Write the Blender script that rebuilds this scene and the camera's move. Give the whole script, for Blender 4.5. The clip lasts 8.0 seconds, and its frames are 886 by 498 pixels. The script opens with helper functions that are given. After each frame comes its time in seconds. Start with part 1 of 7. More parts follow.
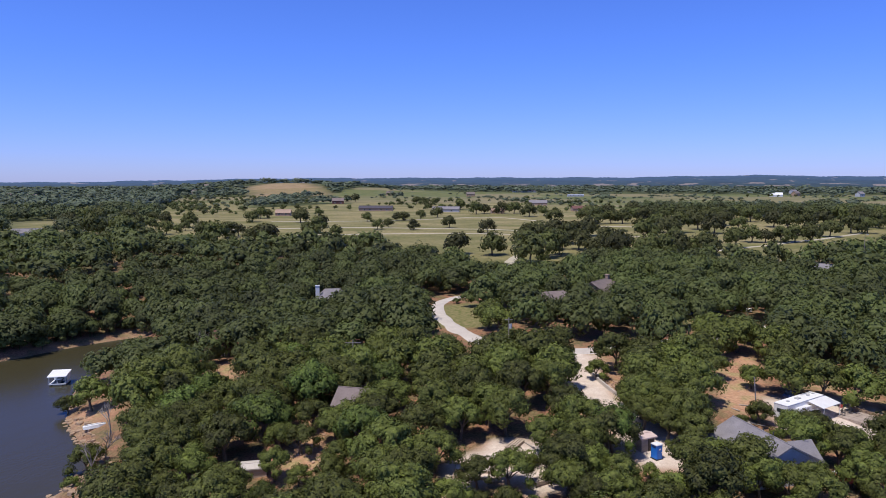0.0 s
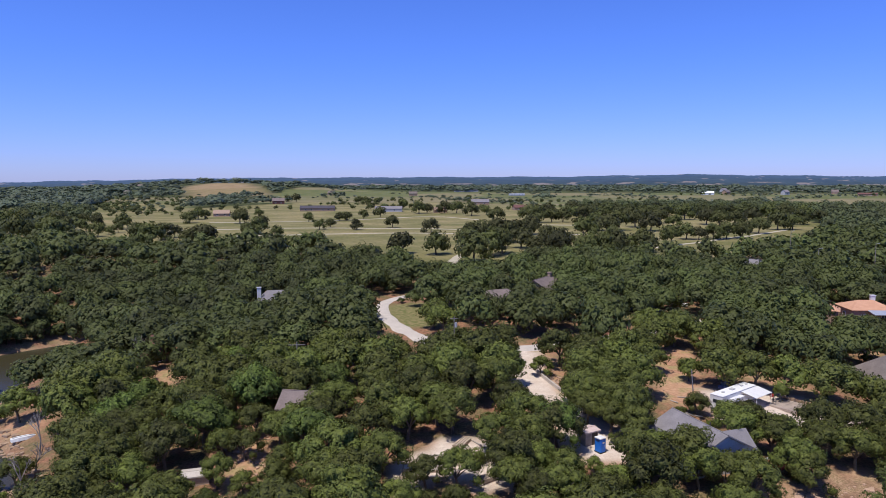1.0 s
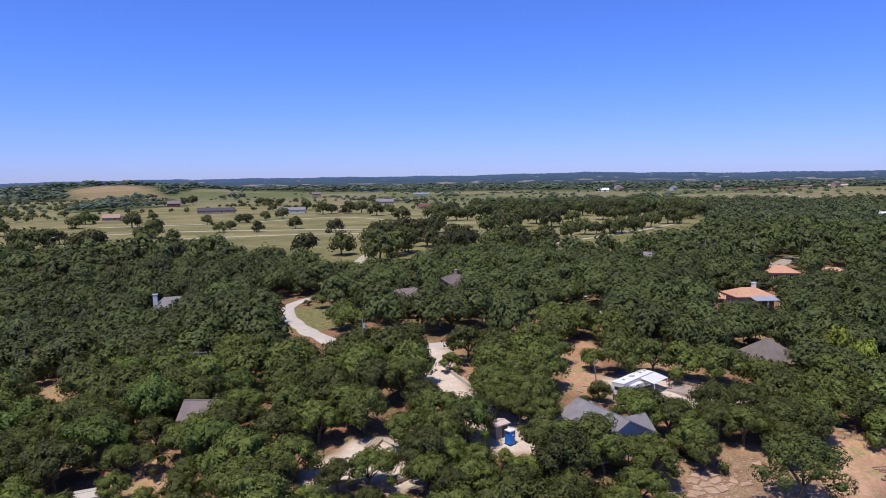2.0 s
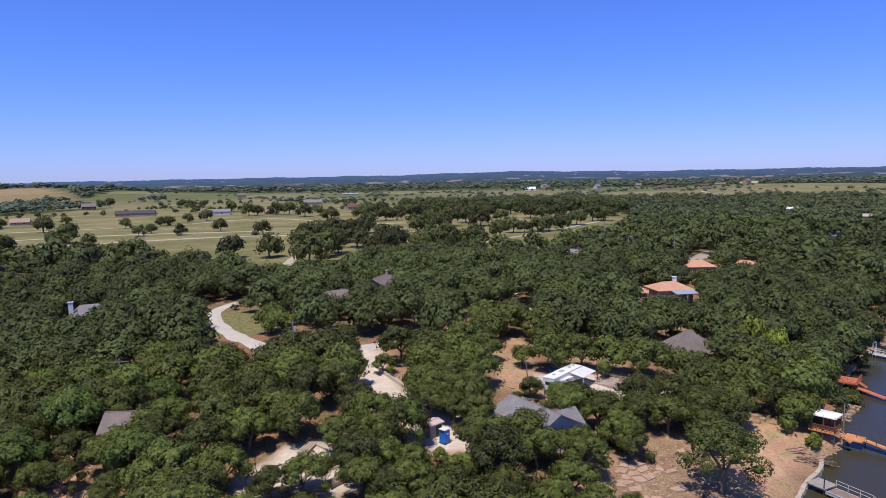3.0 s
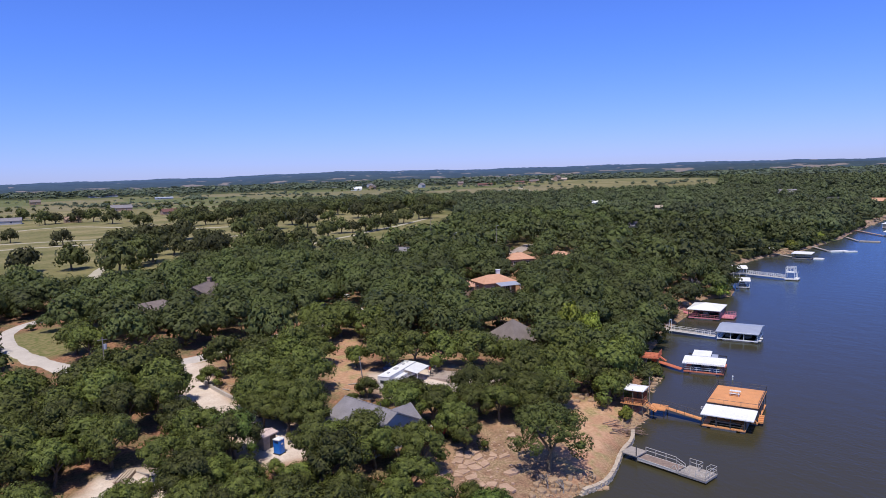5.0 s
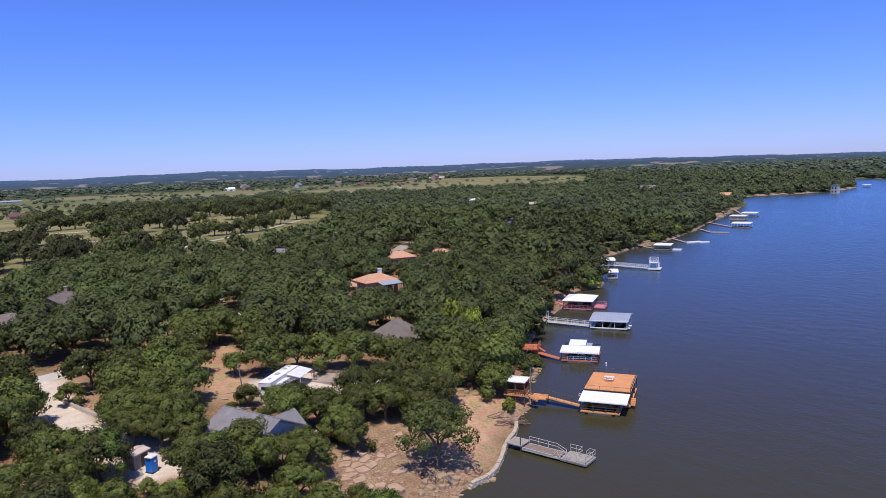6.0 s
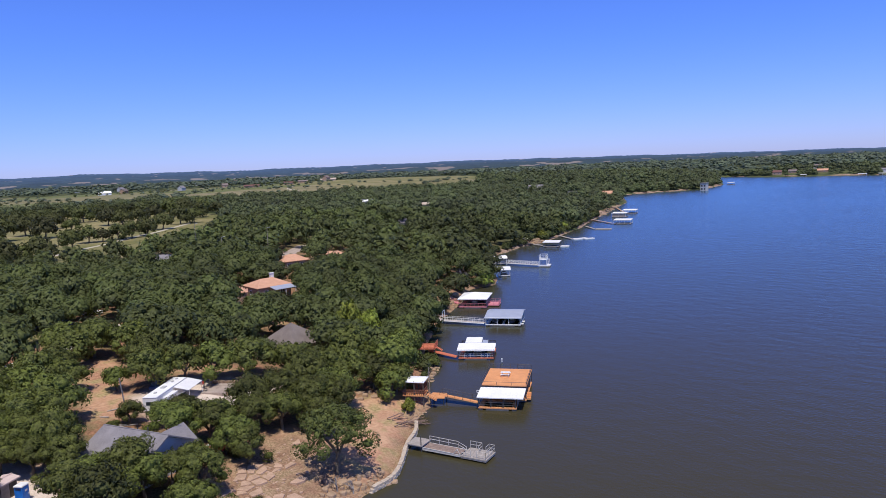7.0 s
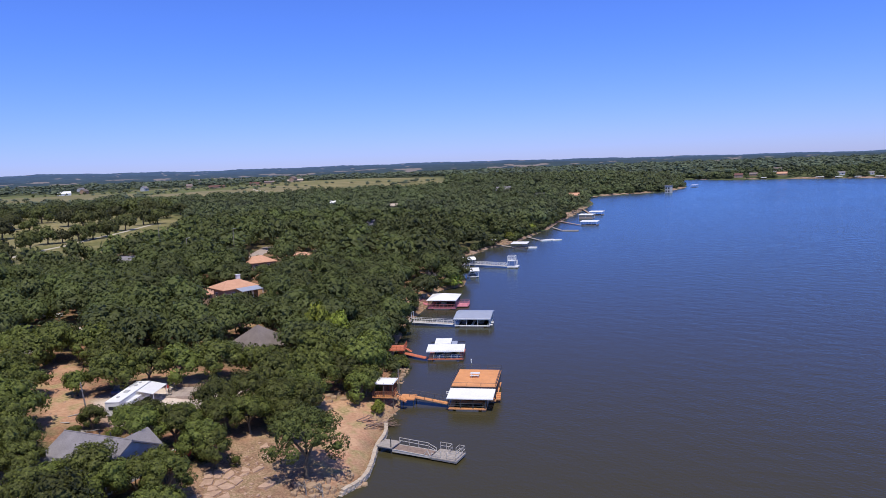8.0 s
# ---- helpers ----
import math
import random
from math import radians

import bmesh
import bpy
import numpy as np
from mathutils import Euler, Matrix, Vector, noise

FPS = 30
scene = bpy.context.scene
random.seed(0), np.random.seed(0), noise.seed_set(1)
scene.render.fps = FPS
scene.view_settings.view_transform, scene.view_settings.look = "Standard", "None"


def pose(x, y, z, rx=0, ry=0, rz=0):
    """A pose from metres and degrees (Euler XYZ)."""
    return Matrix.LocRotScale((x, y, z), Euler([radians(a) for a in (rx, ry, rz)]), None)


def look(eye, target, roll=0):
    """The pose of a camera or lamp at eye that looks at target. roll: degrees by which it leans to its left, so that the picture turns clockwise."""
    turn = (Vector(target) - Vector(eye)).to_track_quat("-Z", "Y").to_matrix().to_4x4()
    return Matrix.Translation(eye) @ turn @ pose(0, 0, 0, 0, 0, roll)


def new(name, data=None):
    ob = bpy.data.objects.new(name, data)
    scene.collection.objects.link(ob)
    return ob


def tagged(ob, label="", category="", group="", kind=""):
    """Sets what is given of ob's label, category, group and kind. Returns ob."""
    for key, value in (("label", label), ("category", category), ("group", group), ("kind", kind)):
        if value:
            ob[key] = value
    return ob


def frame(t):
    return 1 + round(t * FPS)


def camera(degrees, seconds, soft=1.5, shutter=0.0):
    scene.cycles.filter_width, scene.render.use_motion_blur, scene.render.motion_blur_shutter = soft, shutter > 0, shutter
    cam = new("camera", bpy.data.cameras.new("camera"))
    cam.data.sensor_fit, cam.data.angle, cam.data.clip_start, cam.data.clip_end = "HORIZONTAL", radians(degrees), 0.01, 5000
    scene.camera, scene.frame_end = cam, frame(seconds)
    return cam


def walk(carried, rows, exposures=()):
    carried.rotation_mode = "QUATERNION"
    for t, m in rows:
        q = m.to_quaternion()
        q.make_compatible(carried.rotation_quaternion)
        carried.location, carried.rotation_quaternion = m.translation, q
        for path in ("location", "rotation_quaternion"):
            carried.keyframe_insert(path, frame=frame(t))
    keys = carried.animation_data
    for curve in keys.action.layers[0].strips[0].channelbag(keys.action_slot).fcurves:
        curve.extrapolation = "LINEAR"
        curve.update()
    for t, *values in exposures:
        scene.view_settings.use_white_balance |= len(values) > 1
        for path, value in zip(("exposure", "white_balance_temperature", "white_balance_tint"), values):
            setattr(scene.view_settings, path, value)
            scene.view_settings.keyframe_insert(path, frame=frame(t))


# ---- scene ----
cam = camera(65.6, 8.0, soft=0.5)
PATH = [
    (0, (0.000, 0.000, 45.000), (0.0000, 1.9899, 44.7990), 0),
    (0.5, (-0.220, 0.040, 45.030), (-0.1414, 2.0282, 44.8275), 0.2),
    (1, (-0.360, 0.190, 44.970), (-0.1940, 2.1728, 44.7675), -0.1),
    (1.5, (-0.460, 0.410, 44.880), (-0.1683, 2.3781, 44.6767), -0.4),
    (2, (-0.540, 0.580, 44.810), (-0.1035, 2.5209, 44.6044), -0.7),
    (3.5, (-0.740, 0.800, 44.880), (-0.0217, 2.6546, 44.6691), -1.2),
    (4, (-0.700, 0.940, 44.860), (0.1230, 2.7503, 44.6468), -1.4),
    (4.5, (-0.580, 1.200, 44.810), (0.3610, 2.9515, 44.5937), -1.6),
    (6, (-0.130, 2.640, 44.430), (1.2206, 4.0960, 44.1938), -2.2),
    (6.5, (0.030, 3.060, 44.380), (1.4954, 4.3995, 44.1383), -2.2),
    (7, (0.170, 3.370, 44.310), (1.7287, 4.5988, 44.0641), -2.5),
    (7.5, (0.200, 3.590, 44.240), (1.7943, 4.7721, 43.9931), -2.5),
    (8, (0.150, 3.750, 44.170), (1.7648, 4.9043, 43.9249), -2.2),
]
walk(cam, [(t, look(eye, target, roll)) for t, eye, target, roll in PATH])

# ---- light ----
SUN_FROM, SUN_UP = 226.0, 68.0          # compass bearing (from +y, clockwise) and height of the sun
world = bpy.data.worlds.new("sky")
scene.world = world
world.use_nodes = True
wn, wl = world.node_tree.nodes, world.node_tree.links
sky = wn.new("ShaderNodeTexSky")
sky.sky_type, sky.sun_disc = "NISHITA", False
sky.sun_elevation, sky.sun_rotation = radians(SUN_UP), radians(SUN_FROM)
sky.altitude, sky.air_density, sky.dust_density, sky.ozone_density = 300, 1.0, 0.2, 3.0
tint = wn.new("ShaderNodeMix")
tint.data_type, tint.blend_type = "RGBA", "MULTIPLY"
tint.inputs["Factor"].default_value = 1.0
# the air near the horizon is hazier and paler than above, and the sky overhead less saturated
where, up_z, low_air = wn.new("ShaderNodeTexCoord"), wn.new("ShaderNodeSeparateXYZ"), wn.new("ShaderNodeMapRange")
air = wn.new("ShaderNodeMix")
air.data_type = "RGBA"
air.inputs["A"].default_value, air.inputs["B"].default_value = (0.6, 0.725, 1.6, 1), (0.51, 0.75, 1.7, 1)
wl.new(where.outputs["Generated"], up_z.inputs["Vector"])
wl.new(up_z.outputs["Z"], low_air.inputs["Value"])
low_air.inputs["From Min"].default_value, low_air.inputs["From Max"].default_value = 0.0, 0.16
wl.new(low_air.outputs["Result"], air.inputs["Factor"])
overhead, high_air = wn.new("ShaderNodeMix"), wn.new("ShaderNodeMapRange")
overhead.data_type = "RGBA"
overhead.inputs["B"].default_value = (0.62, 0.7, 0.98, 1)
high_air.inputs["From Min"].default_value, high_air.inputs["From Max"].default_value = 0.34, 0.8
wl.new(up_z.outputs["Z"], high_air.inputs["Value"])
wl.new(high_air.outputs["Result"], overhead.inputs["Factor"])
wl.new(air.outputs["Result"], overhead.inputs["A"])
wl.new(overhead.outputs["Result"], tint.inputs["B"])
wl.new(sky.outputs["Color"], tint.inputs["A"])
wl.new(tint.outputs["Result"], wn["Background"].inputs["Color"])
wn["Background"].inputs["Strength"].default_value = 0.105
sun = new("sun", bpy.data.lights.new("sun", "SUN"))
sun.data.energy, sun.data.angle, sun.data.color = 4.25, radians(0.53), (1.0, 0.93, 0.82)
a, e = radians(SUN_FROM), radians(SUN_UP)
sun.matrix_world = look((math.sin(a) * math.cos(e) * 200, math.cos(a) * math.cos(e) * 200, math.sin(e) * 200), (0, 0, 0))
scene.view_settings.exposure = 0.0


# ---- materials ----
def material(name, light, dark, rough=0.8, metal=0.0, size=1.0, spread=0.5, bump=0.3, fine=9.0, spec=0.5):
    """A surface that varies at two scales between two colours; size: metres of the broad patches."""
    m = bpy.data.materials.new(name)
    m.use_nodes = True
    n, l = m.node_tree.nodes, m.node_tree.links
    b = n["Principled BSDF"]
    g = n.new("ShaderNodeNewGeometry")
    broad, grain = n.new("ShaderNodeTexNoise"), n.new("ShaderNodeTexNoise")
    for tex, s, d in ((broad, 1 / size, 3), (grain, fine / size, 4)):
        tex.inputs["Scale"].default_value, tex.inputs["Detail"].default_value = s, d
        l.new(g.outputs["Position"], tex.inputs["Vector"])
    add = n.new("ShaderNodeMath")
    add.operation = "ADD"
    l.new(broad.outputs["Fac"], add.inputs[0])
    l.new(grain.outputs["Fac"], add.inputs[1])
    rng = n.new("ShaderNodeMapRange")
    rng.inputs["From Min"].default_value, rng.inputs["From Max"].default_value = 1 - spread * 0.6, 1 + spread * 0.6
    l.new(add.outputs[0], rng.inputs["Value"])
    mix = n.new("ShaderNodeMix")
    mix.data_type = "RGBA"
    mix.inputs["A"].default_value, mix.inputs["B"].default_value = (*dark, 1), (*light, 1)
    l.new(rng.outputs["Result"], mix.inputs["Factor"])
    l.new(mix.outputs["Result"], b.inputs["Base Color"])
    b.inputs["Roughness"].default_value, b.inputs["Metallic"].default_value = rough, metal
    b.inputs["Specular IOR Level"].default_value = spec
    if bump:
        bp = n.new("ShaderNodeBump")
        bp.inputs["Strength"].default_value, bp.inputs["Distance"].default_value = bump, 0.05 * size
        l.new(grain.outputs["Fac"], bp.inputs["Height"])
        l.new(bp.outputs["Normal"], b.inputs["Normal"])
    return m


def foliage(name, light, dark, joined, rough=1.0):
    """Leaves: a tone for each tree, another for each clump, and some light let through."""
    m = bpy.data.materials.new(name)
    m.use_nodes = True
    n, l = m.node_tree.nodes, m.node_tree.links
    b = n["Principled BSDF"]
    g = n.new("ShaderNodeNewGeometry")
    if joined:
        tone = n.new("ShaderNodeAttribute")
        tone.attribute_name = "tone"
        tree = tone.outputs["Fac"]
    else:
        tree = n.new("ShaderNodeObjectInfo").outputs["Random"]
    mix = n.new("ShaderNodeMix")
    mix.data_type = "RGBA"
    mix.inputs["A"].default_value, mix.inputs["B"].default_value = (*dark, 1), (*light, 1)
    avg = n.new("ShaderNodeMath")
    avg.operation = "MULTIPLY_ADD"
    avg.inputs[1].default_value = 0.3 * rough
    part_of = n.new("ShaderNodeMath")
    part_of.operation = "MULTIPLY"
    part_of.inputs[1].default_value = 0.72
    l.new(tree, part_of.inputs[0])
    l.new(g.outputs["Random Per Island"], avg.inputs[0])
    l.new(part_of.outputs[0], avg.inputs[2])
    l.new(avg.outputs[0], mix.inputs["Factor"])
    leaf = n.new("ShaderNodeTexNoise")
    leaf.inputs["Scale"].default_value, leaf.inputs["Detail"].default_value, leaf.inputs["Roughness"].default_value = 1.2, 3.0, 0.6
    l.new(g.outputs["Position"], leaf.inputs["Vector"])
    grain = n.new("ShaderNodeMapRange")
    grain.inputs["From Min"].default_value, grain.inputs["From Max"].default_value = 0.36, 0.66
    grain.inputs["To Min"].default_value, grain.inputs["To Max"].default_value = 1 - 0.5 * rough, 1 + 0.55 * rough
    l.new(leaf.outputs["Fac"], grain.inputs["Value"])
    bp = n.new("ShaderNodeBump")
    bp.inputs["Strength"].default_value, bp.inputs["Distance"].default_value = 0.8 * rough, 0.3
    l.new(leaf.outputs["Fac"], bp.inputs["Height"])
    l.new(bp.outputs["Normal"], b.inputs["Normal"])
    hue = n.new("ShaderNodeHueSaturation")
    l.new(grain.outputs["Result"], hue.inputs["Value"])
    turn = n.new("ShaderNodeMapRange")
    turn.inputs["To Min"].default_value, turn.inputs["To Max"].default_value = 0.476, 0.51
    l.new(tree, turn.inputs["Value"])
    l.new(turn.outputs["Result"], hue.inputs["Hue"])
    l.new(mix.outputs["Result"], hue.inputs["Color"])
    l.new(hue.outputs["Color"], b.inputs["Base Color"])
    b.inputs["Roughness"].default_value = 0.6
    b.inputs["Specular IOR Level"].default_value = 0.25
    thin = n.new("ShaderNodeBsdfTranslucent")
    l.new(hue.outputs["Color"], thin.inputs["Color"])
    both = n.new("ShaderNodeMixShader")
    both.inputs["Fac"].default_value = 0.24
    l.new(b.outputs["BSDF"], both.inputs[1])
    l.new(thin.outputs["BSDF"], both.inputs[2])
    l.new(both.outputs["Shader"], n["Material Output"].inputs["Surface"])
    return m


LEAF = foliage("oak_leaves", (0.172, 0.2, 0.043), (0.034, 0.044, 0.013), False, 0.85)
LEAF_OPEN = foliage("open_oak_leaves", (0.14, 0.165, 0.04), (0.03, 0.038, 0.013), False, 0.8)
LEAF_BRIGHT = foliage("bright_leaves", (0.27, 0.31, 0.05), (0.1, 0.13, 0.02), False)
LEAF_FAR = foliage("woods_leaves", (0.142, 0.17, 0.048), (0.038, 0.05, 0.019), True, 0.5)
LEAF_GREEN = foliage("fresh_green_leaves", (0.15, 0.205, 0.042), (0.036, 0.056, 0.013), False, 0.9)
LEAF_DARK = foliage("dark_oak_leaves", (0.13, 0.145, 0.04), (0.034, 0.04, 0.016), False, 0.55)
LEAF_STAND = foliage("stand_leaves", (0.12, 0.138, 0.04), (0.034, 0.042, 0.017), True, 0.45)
# leaf colour lifted and cooled to paint haze over the farther woods
LEAF_HAZED = foliage("hazed_back_leaves", (0.15, 0.18, 0.07), (0.058, 0.075, 0.038), True, 0.42)
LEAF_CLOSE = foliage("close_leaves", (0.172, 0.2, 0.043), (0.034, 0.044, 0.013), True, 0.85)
# paler still: haze of the far distance painted into the leaves
LEAF_HAZED_FAR = foliage("hazed_distant_leaves", (0.175, 0.215, 0.13), (0.085, 0.11, 0.075), True, 0.3)
BARK = material("bark", (0.16, 0.13, 0.1), (0.06, 0.05, 0.04), 0.9, size=0.5)
DEADWOOD = material("dead_wood", (0.34, 0.3, 0.27), (0.16, 0.13, 0.12), 0.9, size=0.5)
WHITE_METAL = material("white_roof_metal", (0.86, 0.86, 0.86), (0.74, 0.74, 0.75), 0.45, size=3, bump=0.05)
WHITE_PAINT = material("white_paint", (0.8, 0.8, 0.8), (0.66, 0.66, 0.68), 0.5, size=1.5, bump=0.05)
GREY_METAL = material("galvanised_metal", (0.5, 0.53, 0.6), (0.4, 0.43, 0.5), 0.4, metal=0.3, size=2, bump=0.05)
DARK_METAL = material("dark_steel", (0.1, 0.1, 0.11), (0.05, 0.05, 0.06), 0.5, metal=0.5, size=1)
ORANGE_DECK = material("orange_stained_deck", (0.74, 0.34, 0.14), (0.58, 0.25, 0.1), 0.7, size=1.2)
RED_DECK = material("red_painted_deck", (0.62, 0.19, 0.1), (0.48, 0.13, 0.07), 0.7, size=1.2)
PINK_DECK = material("faded_pink_deck", (0.68, 0.26, 0.31), (0.55, 0.19, 0.23), 0.7, size=1.2)
GREY_WOOD = material("weathered_planks", (0.42, 0.37, 0.34), (0.27, 0.24, 0.22), 0.9, size=0.6)
# for floats and hulls, and the sheets that imitate shade under dock roofs
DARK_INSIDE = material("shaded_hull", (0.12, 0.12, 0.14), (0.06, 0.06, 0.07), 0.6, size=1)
CONCRETE = material("pale_concrete", (0.56, 0.51, 0.47), (0.44, 0.39, 0.36), 0.9, size=2.5)
STONE = material("pale_sandstone", (0.43, 0.3, 0.2), (0.25, 0.165, 0.105), 0.9, size=0.9)
SHINGLE_GREY = material("grey_shingles", (0.25, 0.232, 0.25), (0.17, 0.158, 0.172), 0.85, size=1.6)
SHINGLE_DARK = material("dark_shingles", (0.085, 0.075, 0.095), (0.05, 0.045, 0.06), 0.85, size=2)
SHINGLE_BROWN = material("brown_shingles", (0.23, 0.18, 0.17), (0.14, 0.11, 0.1), 0.85, size=1.6)
SHINGLE_TAUPE = material("taupe_shingles", (0.21, 0.175, 0.16), (0.13, 0.105, 0.095), 0.85, size=1.6)
SHINGLE_RED = material("red_brown_shingles", (0.18, 0.082, 0.07), (0.11, 0.05, 0.045), 0.85, size=1.6)
SHINGLE_ORANGE = material("terracotta_tiles", (0.6, 0.34, 0.22), (0.48, 0.25, 0.16), 0.8, size=1.2)
BRICK = material("tan_brick", (0.42, 0.3, 0.23), (0.28, 0.19, 0.14), 0.9, size=0.7)
SIDING = material("grey_siding", (0.5, 0.5, 0.5), (0.38, 0.38, 0.39), 0.7, size=1.5)
TAN_SIDING = material("tan_siding", (0.5, 0.4, 0.32), (0.38, 0.3, 0.24), 0.8, size=1.5)
BLUE_PLASTIC = material("blue_plastic", (0.02, 0.19, 0.72), (0.015, 0.13, 0.55), 0.4, size=0.8, bump=0.05)
RED_PAINT = material("faded_red_paint", (0.45, 0.07, 0.05), (0.3, 0.05, 0.04), 0.5, size=0.8)
DARK_BLUE = material("dark_blue_paint", (0.03, 0.05, 0.14), (0.02, 0.03, 0.08), 0.35, size=0.8, bump=0.0)
RUBBER = material("black_rubber", (0.03, 0.03, 0.03), (0.015, 0.015, 0.015), 0.8, size=0.4)
GLASS = material("dark_window_glass", (0.04, 0.05, 0.06), (0.02, 0.025, 0.03), 0.08, size=1.0, bump=0.0)

water_mat = bpy.data.materials.new("lake_water")
water_mat.use_nodes = True
n, l = water_mat.node_tree.nodes, water_mat.node_tree.links
n.remove(n["Principled BSDF"])
body, sheen, grazing, lake = n.new("ShaderNodeBsdfDiffuse"), n.new("ShaderNodeBsdfGlossy"), n.new("ShaderNodeFresnel"), n.new("ShaderNodeMixShader")
body.inputs["Color"].default_value = (0.05, 0.043, 0.021, 1)
sheen.inputs["Color"].default_value, sheen.inputs["Roughness"].default_value = (0.62, 0.87, 1.0, 1), 0.22
grazing.inputs["IOR"].default_value = 1.28
l.new(grazing.outputs["Fac"], lake.inputs["Fac"])
l.new(body.outputs["BSDF"], lake.inputs[1])
l.new(sheen.outputs["BSDF"], lake.inputs[2])
l.new(lake.outputs["Shader"], n["Material Output"].inputs["Surface"])
g = n.new("ShaderNodeNewGeometry")
stretch = n.new("ShaderNodeMapping")
stretch.inputs["Rotation"].default_value = (0, 0, radians(-38))
stretch.inputs["Scale"].default_value = (1.0, 0.55, 1.0)
l.new(g.outputs["Position"], stretch.inputs["Vector"])
waves = []
for s, d in ((0.3, 4.0), (1.9, 3.0)):
    tex = n.new("ShaderNodeTexNoise")
    tex.inputs["Scale"].default_value, tex.inputs["Detail"].default_value = s, d
    l.new(stretch.outputs["Vector"], tex.inputs["Vector"])
    waves.append(tex)
gusts, calm = n.new("ShaderNodeTexNoise"), n.new("ShaderNodeMapRange")
gusts.inputs["Scale"].default_value, gusts.inputs["Detail"].default_value = 0.012, 3.0
l.new(g.outputs["Position"], gusts.inputs["Vector"])
l.new(gusts.outputs["Fac"], calm.inputs["Value"])
calm.inputs["From Min"].default_value, calm.inputs["From Max"].default_value = 0.35, 0.65
calm.inputs["To Min"].default_value, calm.inputs["To Max"].default_value = 0.3, 0.65
# the water lies calmer under the bank than out on the lake
off, lee, eased, swell = n.new("ShaderNodeVectorMath"), n.new("ShaderNodeMapRange"), n.new("ShaderNodeMath"), n.new("ShaderNodeMath")
off.operation, eased.operation, swell.operation = "DOT_PRODUCT", "MULTIPLY", "MULTIPLY"
off.inputs[1].default_value = (0.37, -0.93, 0)
l.new(g.outputs["Position"], off.inputs[0])
l.new(off.outputs["Value"], lee.inputs["Value"])
lee.inputs["From Min"].default_value, lee.inputs["From Max"].default_value = -37, 130
lee.inputs["To Min"].default_value, lee.inputs["To Max"].default_value = 0.28, 1.0
low, high = n.new("ShaderNodeBump"), n.new("ShaderNodeBump")
l.new(calm.outputs["Result"], eased.inputs[0])
l.new(lee.outputs["Result"], eased.inputs[1])
l.new(eased.outputs[0], high.inputs["Strength"])
swell.inputs[0].default_value = 0.26
l.new(lee.outputs["Result"], swell.inputs[1])
l.new(swell.outputs[0], low.inputs["Strength"])
low.inputs["Strength"].default_value, low.inputs["Distance"].default_value = 0.4, 0.9
high.inputs["Strength"].default_value, high.inputs["Distance"].default_value = 0.45, 0.2
l.new(waves[0].outputs["Fac"], low.inputs["Height"])
l.new(waves[1].outputs["Fac"], high.inputs["Height"])
l.new(low.outputs["Normal"], high.inputs["Normal"])
for node in (sheen, grazing):
    l.new(high.outputs["Normal"], node.inputs["Normal"])


# ---- helpers for meshes ----
def box(bm, x, y, z, sx, sy, sz, rz=0.0, rx=0.0, ry=0.0):
    """A box by its centre and sizes."""
    bmesh.ops.create_cube(bm, size=1, matrix=pose(x, y, z, rx, ry, rz) @ Matrix.Diagonal((sx, sy, sz, 1)))


def rod(bm, p, q, r, r2=None, sides=6):
    """A round bar from p to q."""
    p, q = Vector(p), Vector(q)
    d = q - p
    m = Matrix.Translation((p + q) / 2) @ d.to_track_quat("Z", "Y").to_matrix().to_4x4()
    bmesh.ops.create_cone(bm, cap_ends=True, segments=sides, radius1=r, radius2=r if r2 is None else r2, depth=d.length, matrix=m)


def prism(bm, rings, close=True):
    """Skins rings of equal length, one after another, and caps the ends."""
    loops = [[bm.verts.new(v) for v in ring] for ring in rings]
    k = len(loops[0])
    for lo, hi in zip(loops, loops[1:]):
        for i in range(k):
            bm.faces.new((lo[i], lo[(i + 1) % k], hi[(i + 1) % k], hi[i]))
    if close:
        bm.faces.new(loops[0][::-1])
        bm.faces.new(loops[-1])


def part(name, bm, mat, parent=None, label="", bevel=0.0):
    """Links a bmesh as one mesh object, under a thing where one is given."""
    if bevel:
        bmesh.ops.bevel(bm, geom=bm.edges[:], offset=bevel, segments=1, affect="EDGES")
    bmesh.ops.recalc_face_normals(bm, faces=bm.faces[:])
    me = bpy.data.meshes.new(name)
    bm.to_mesh(me)
    bm.free()
    me.materials.append(mat)
    ob = new(name, me)
    ob.parent = parent
    if label:
        tagged(ob, label)
    return ob


def thing(name, m, label, category, group=""):
    ob = new(name)
    ob.matrix_basis = m
    ob.empty_display_size = 0.5
    return tagged(ob, label, category, group)


def soup(name, verts, tris, mat, tone=None, smooth_faces=False):
    """A mesh object from arrays of corners and triangles."""
    me = bpy.data.meshes.new(name)
    me.vertices.add(len(verts))
    me.vertices.foreach_set("co", np.ascontiguousarray(verts, np.float32).ravel())
    me.loops.add(tris.size)
    me.loops.foreach_set("vertex_index", np.ascontiguousarray(tris, np.int32).ravel())
    me.polygons.add(len(tris))
    me.polygons.foreach_set("loop_start", np.arange(0, tris.size, 3, dtype=np.int32))
    me.polygons.foreach_set("use_smooth", np.full(len(tris), smooth_faces))
    if tone is not None:
        me.attributes.new("tone", "FLOAT", "POINT").data.foreach_set("value", np.ascontiguousarray(tone, np.float32))
    me.update(calc_edges=True)
    me.validate()
    if mat:
        me.materials.append(mat)
    return me


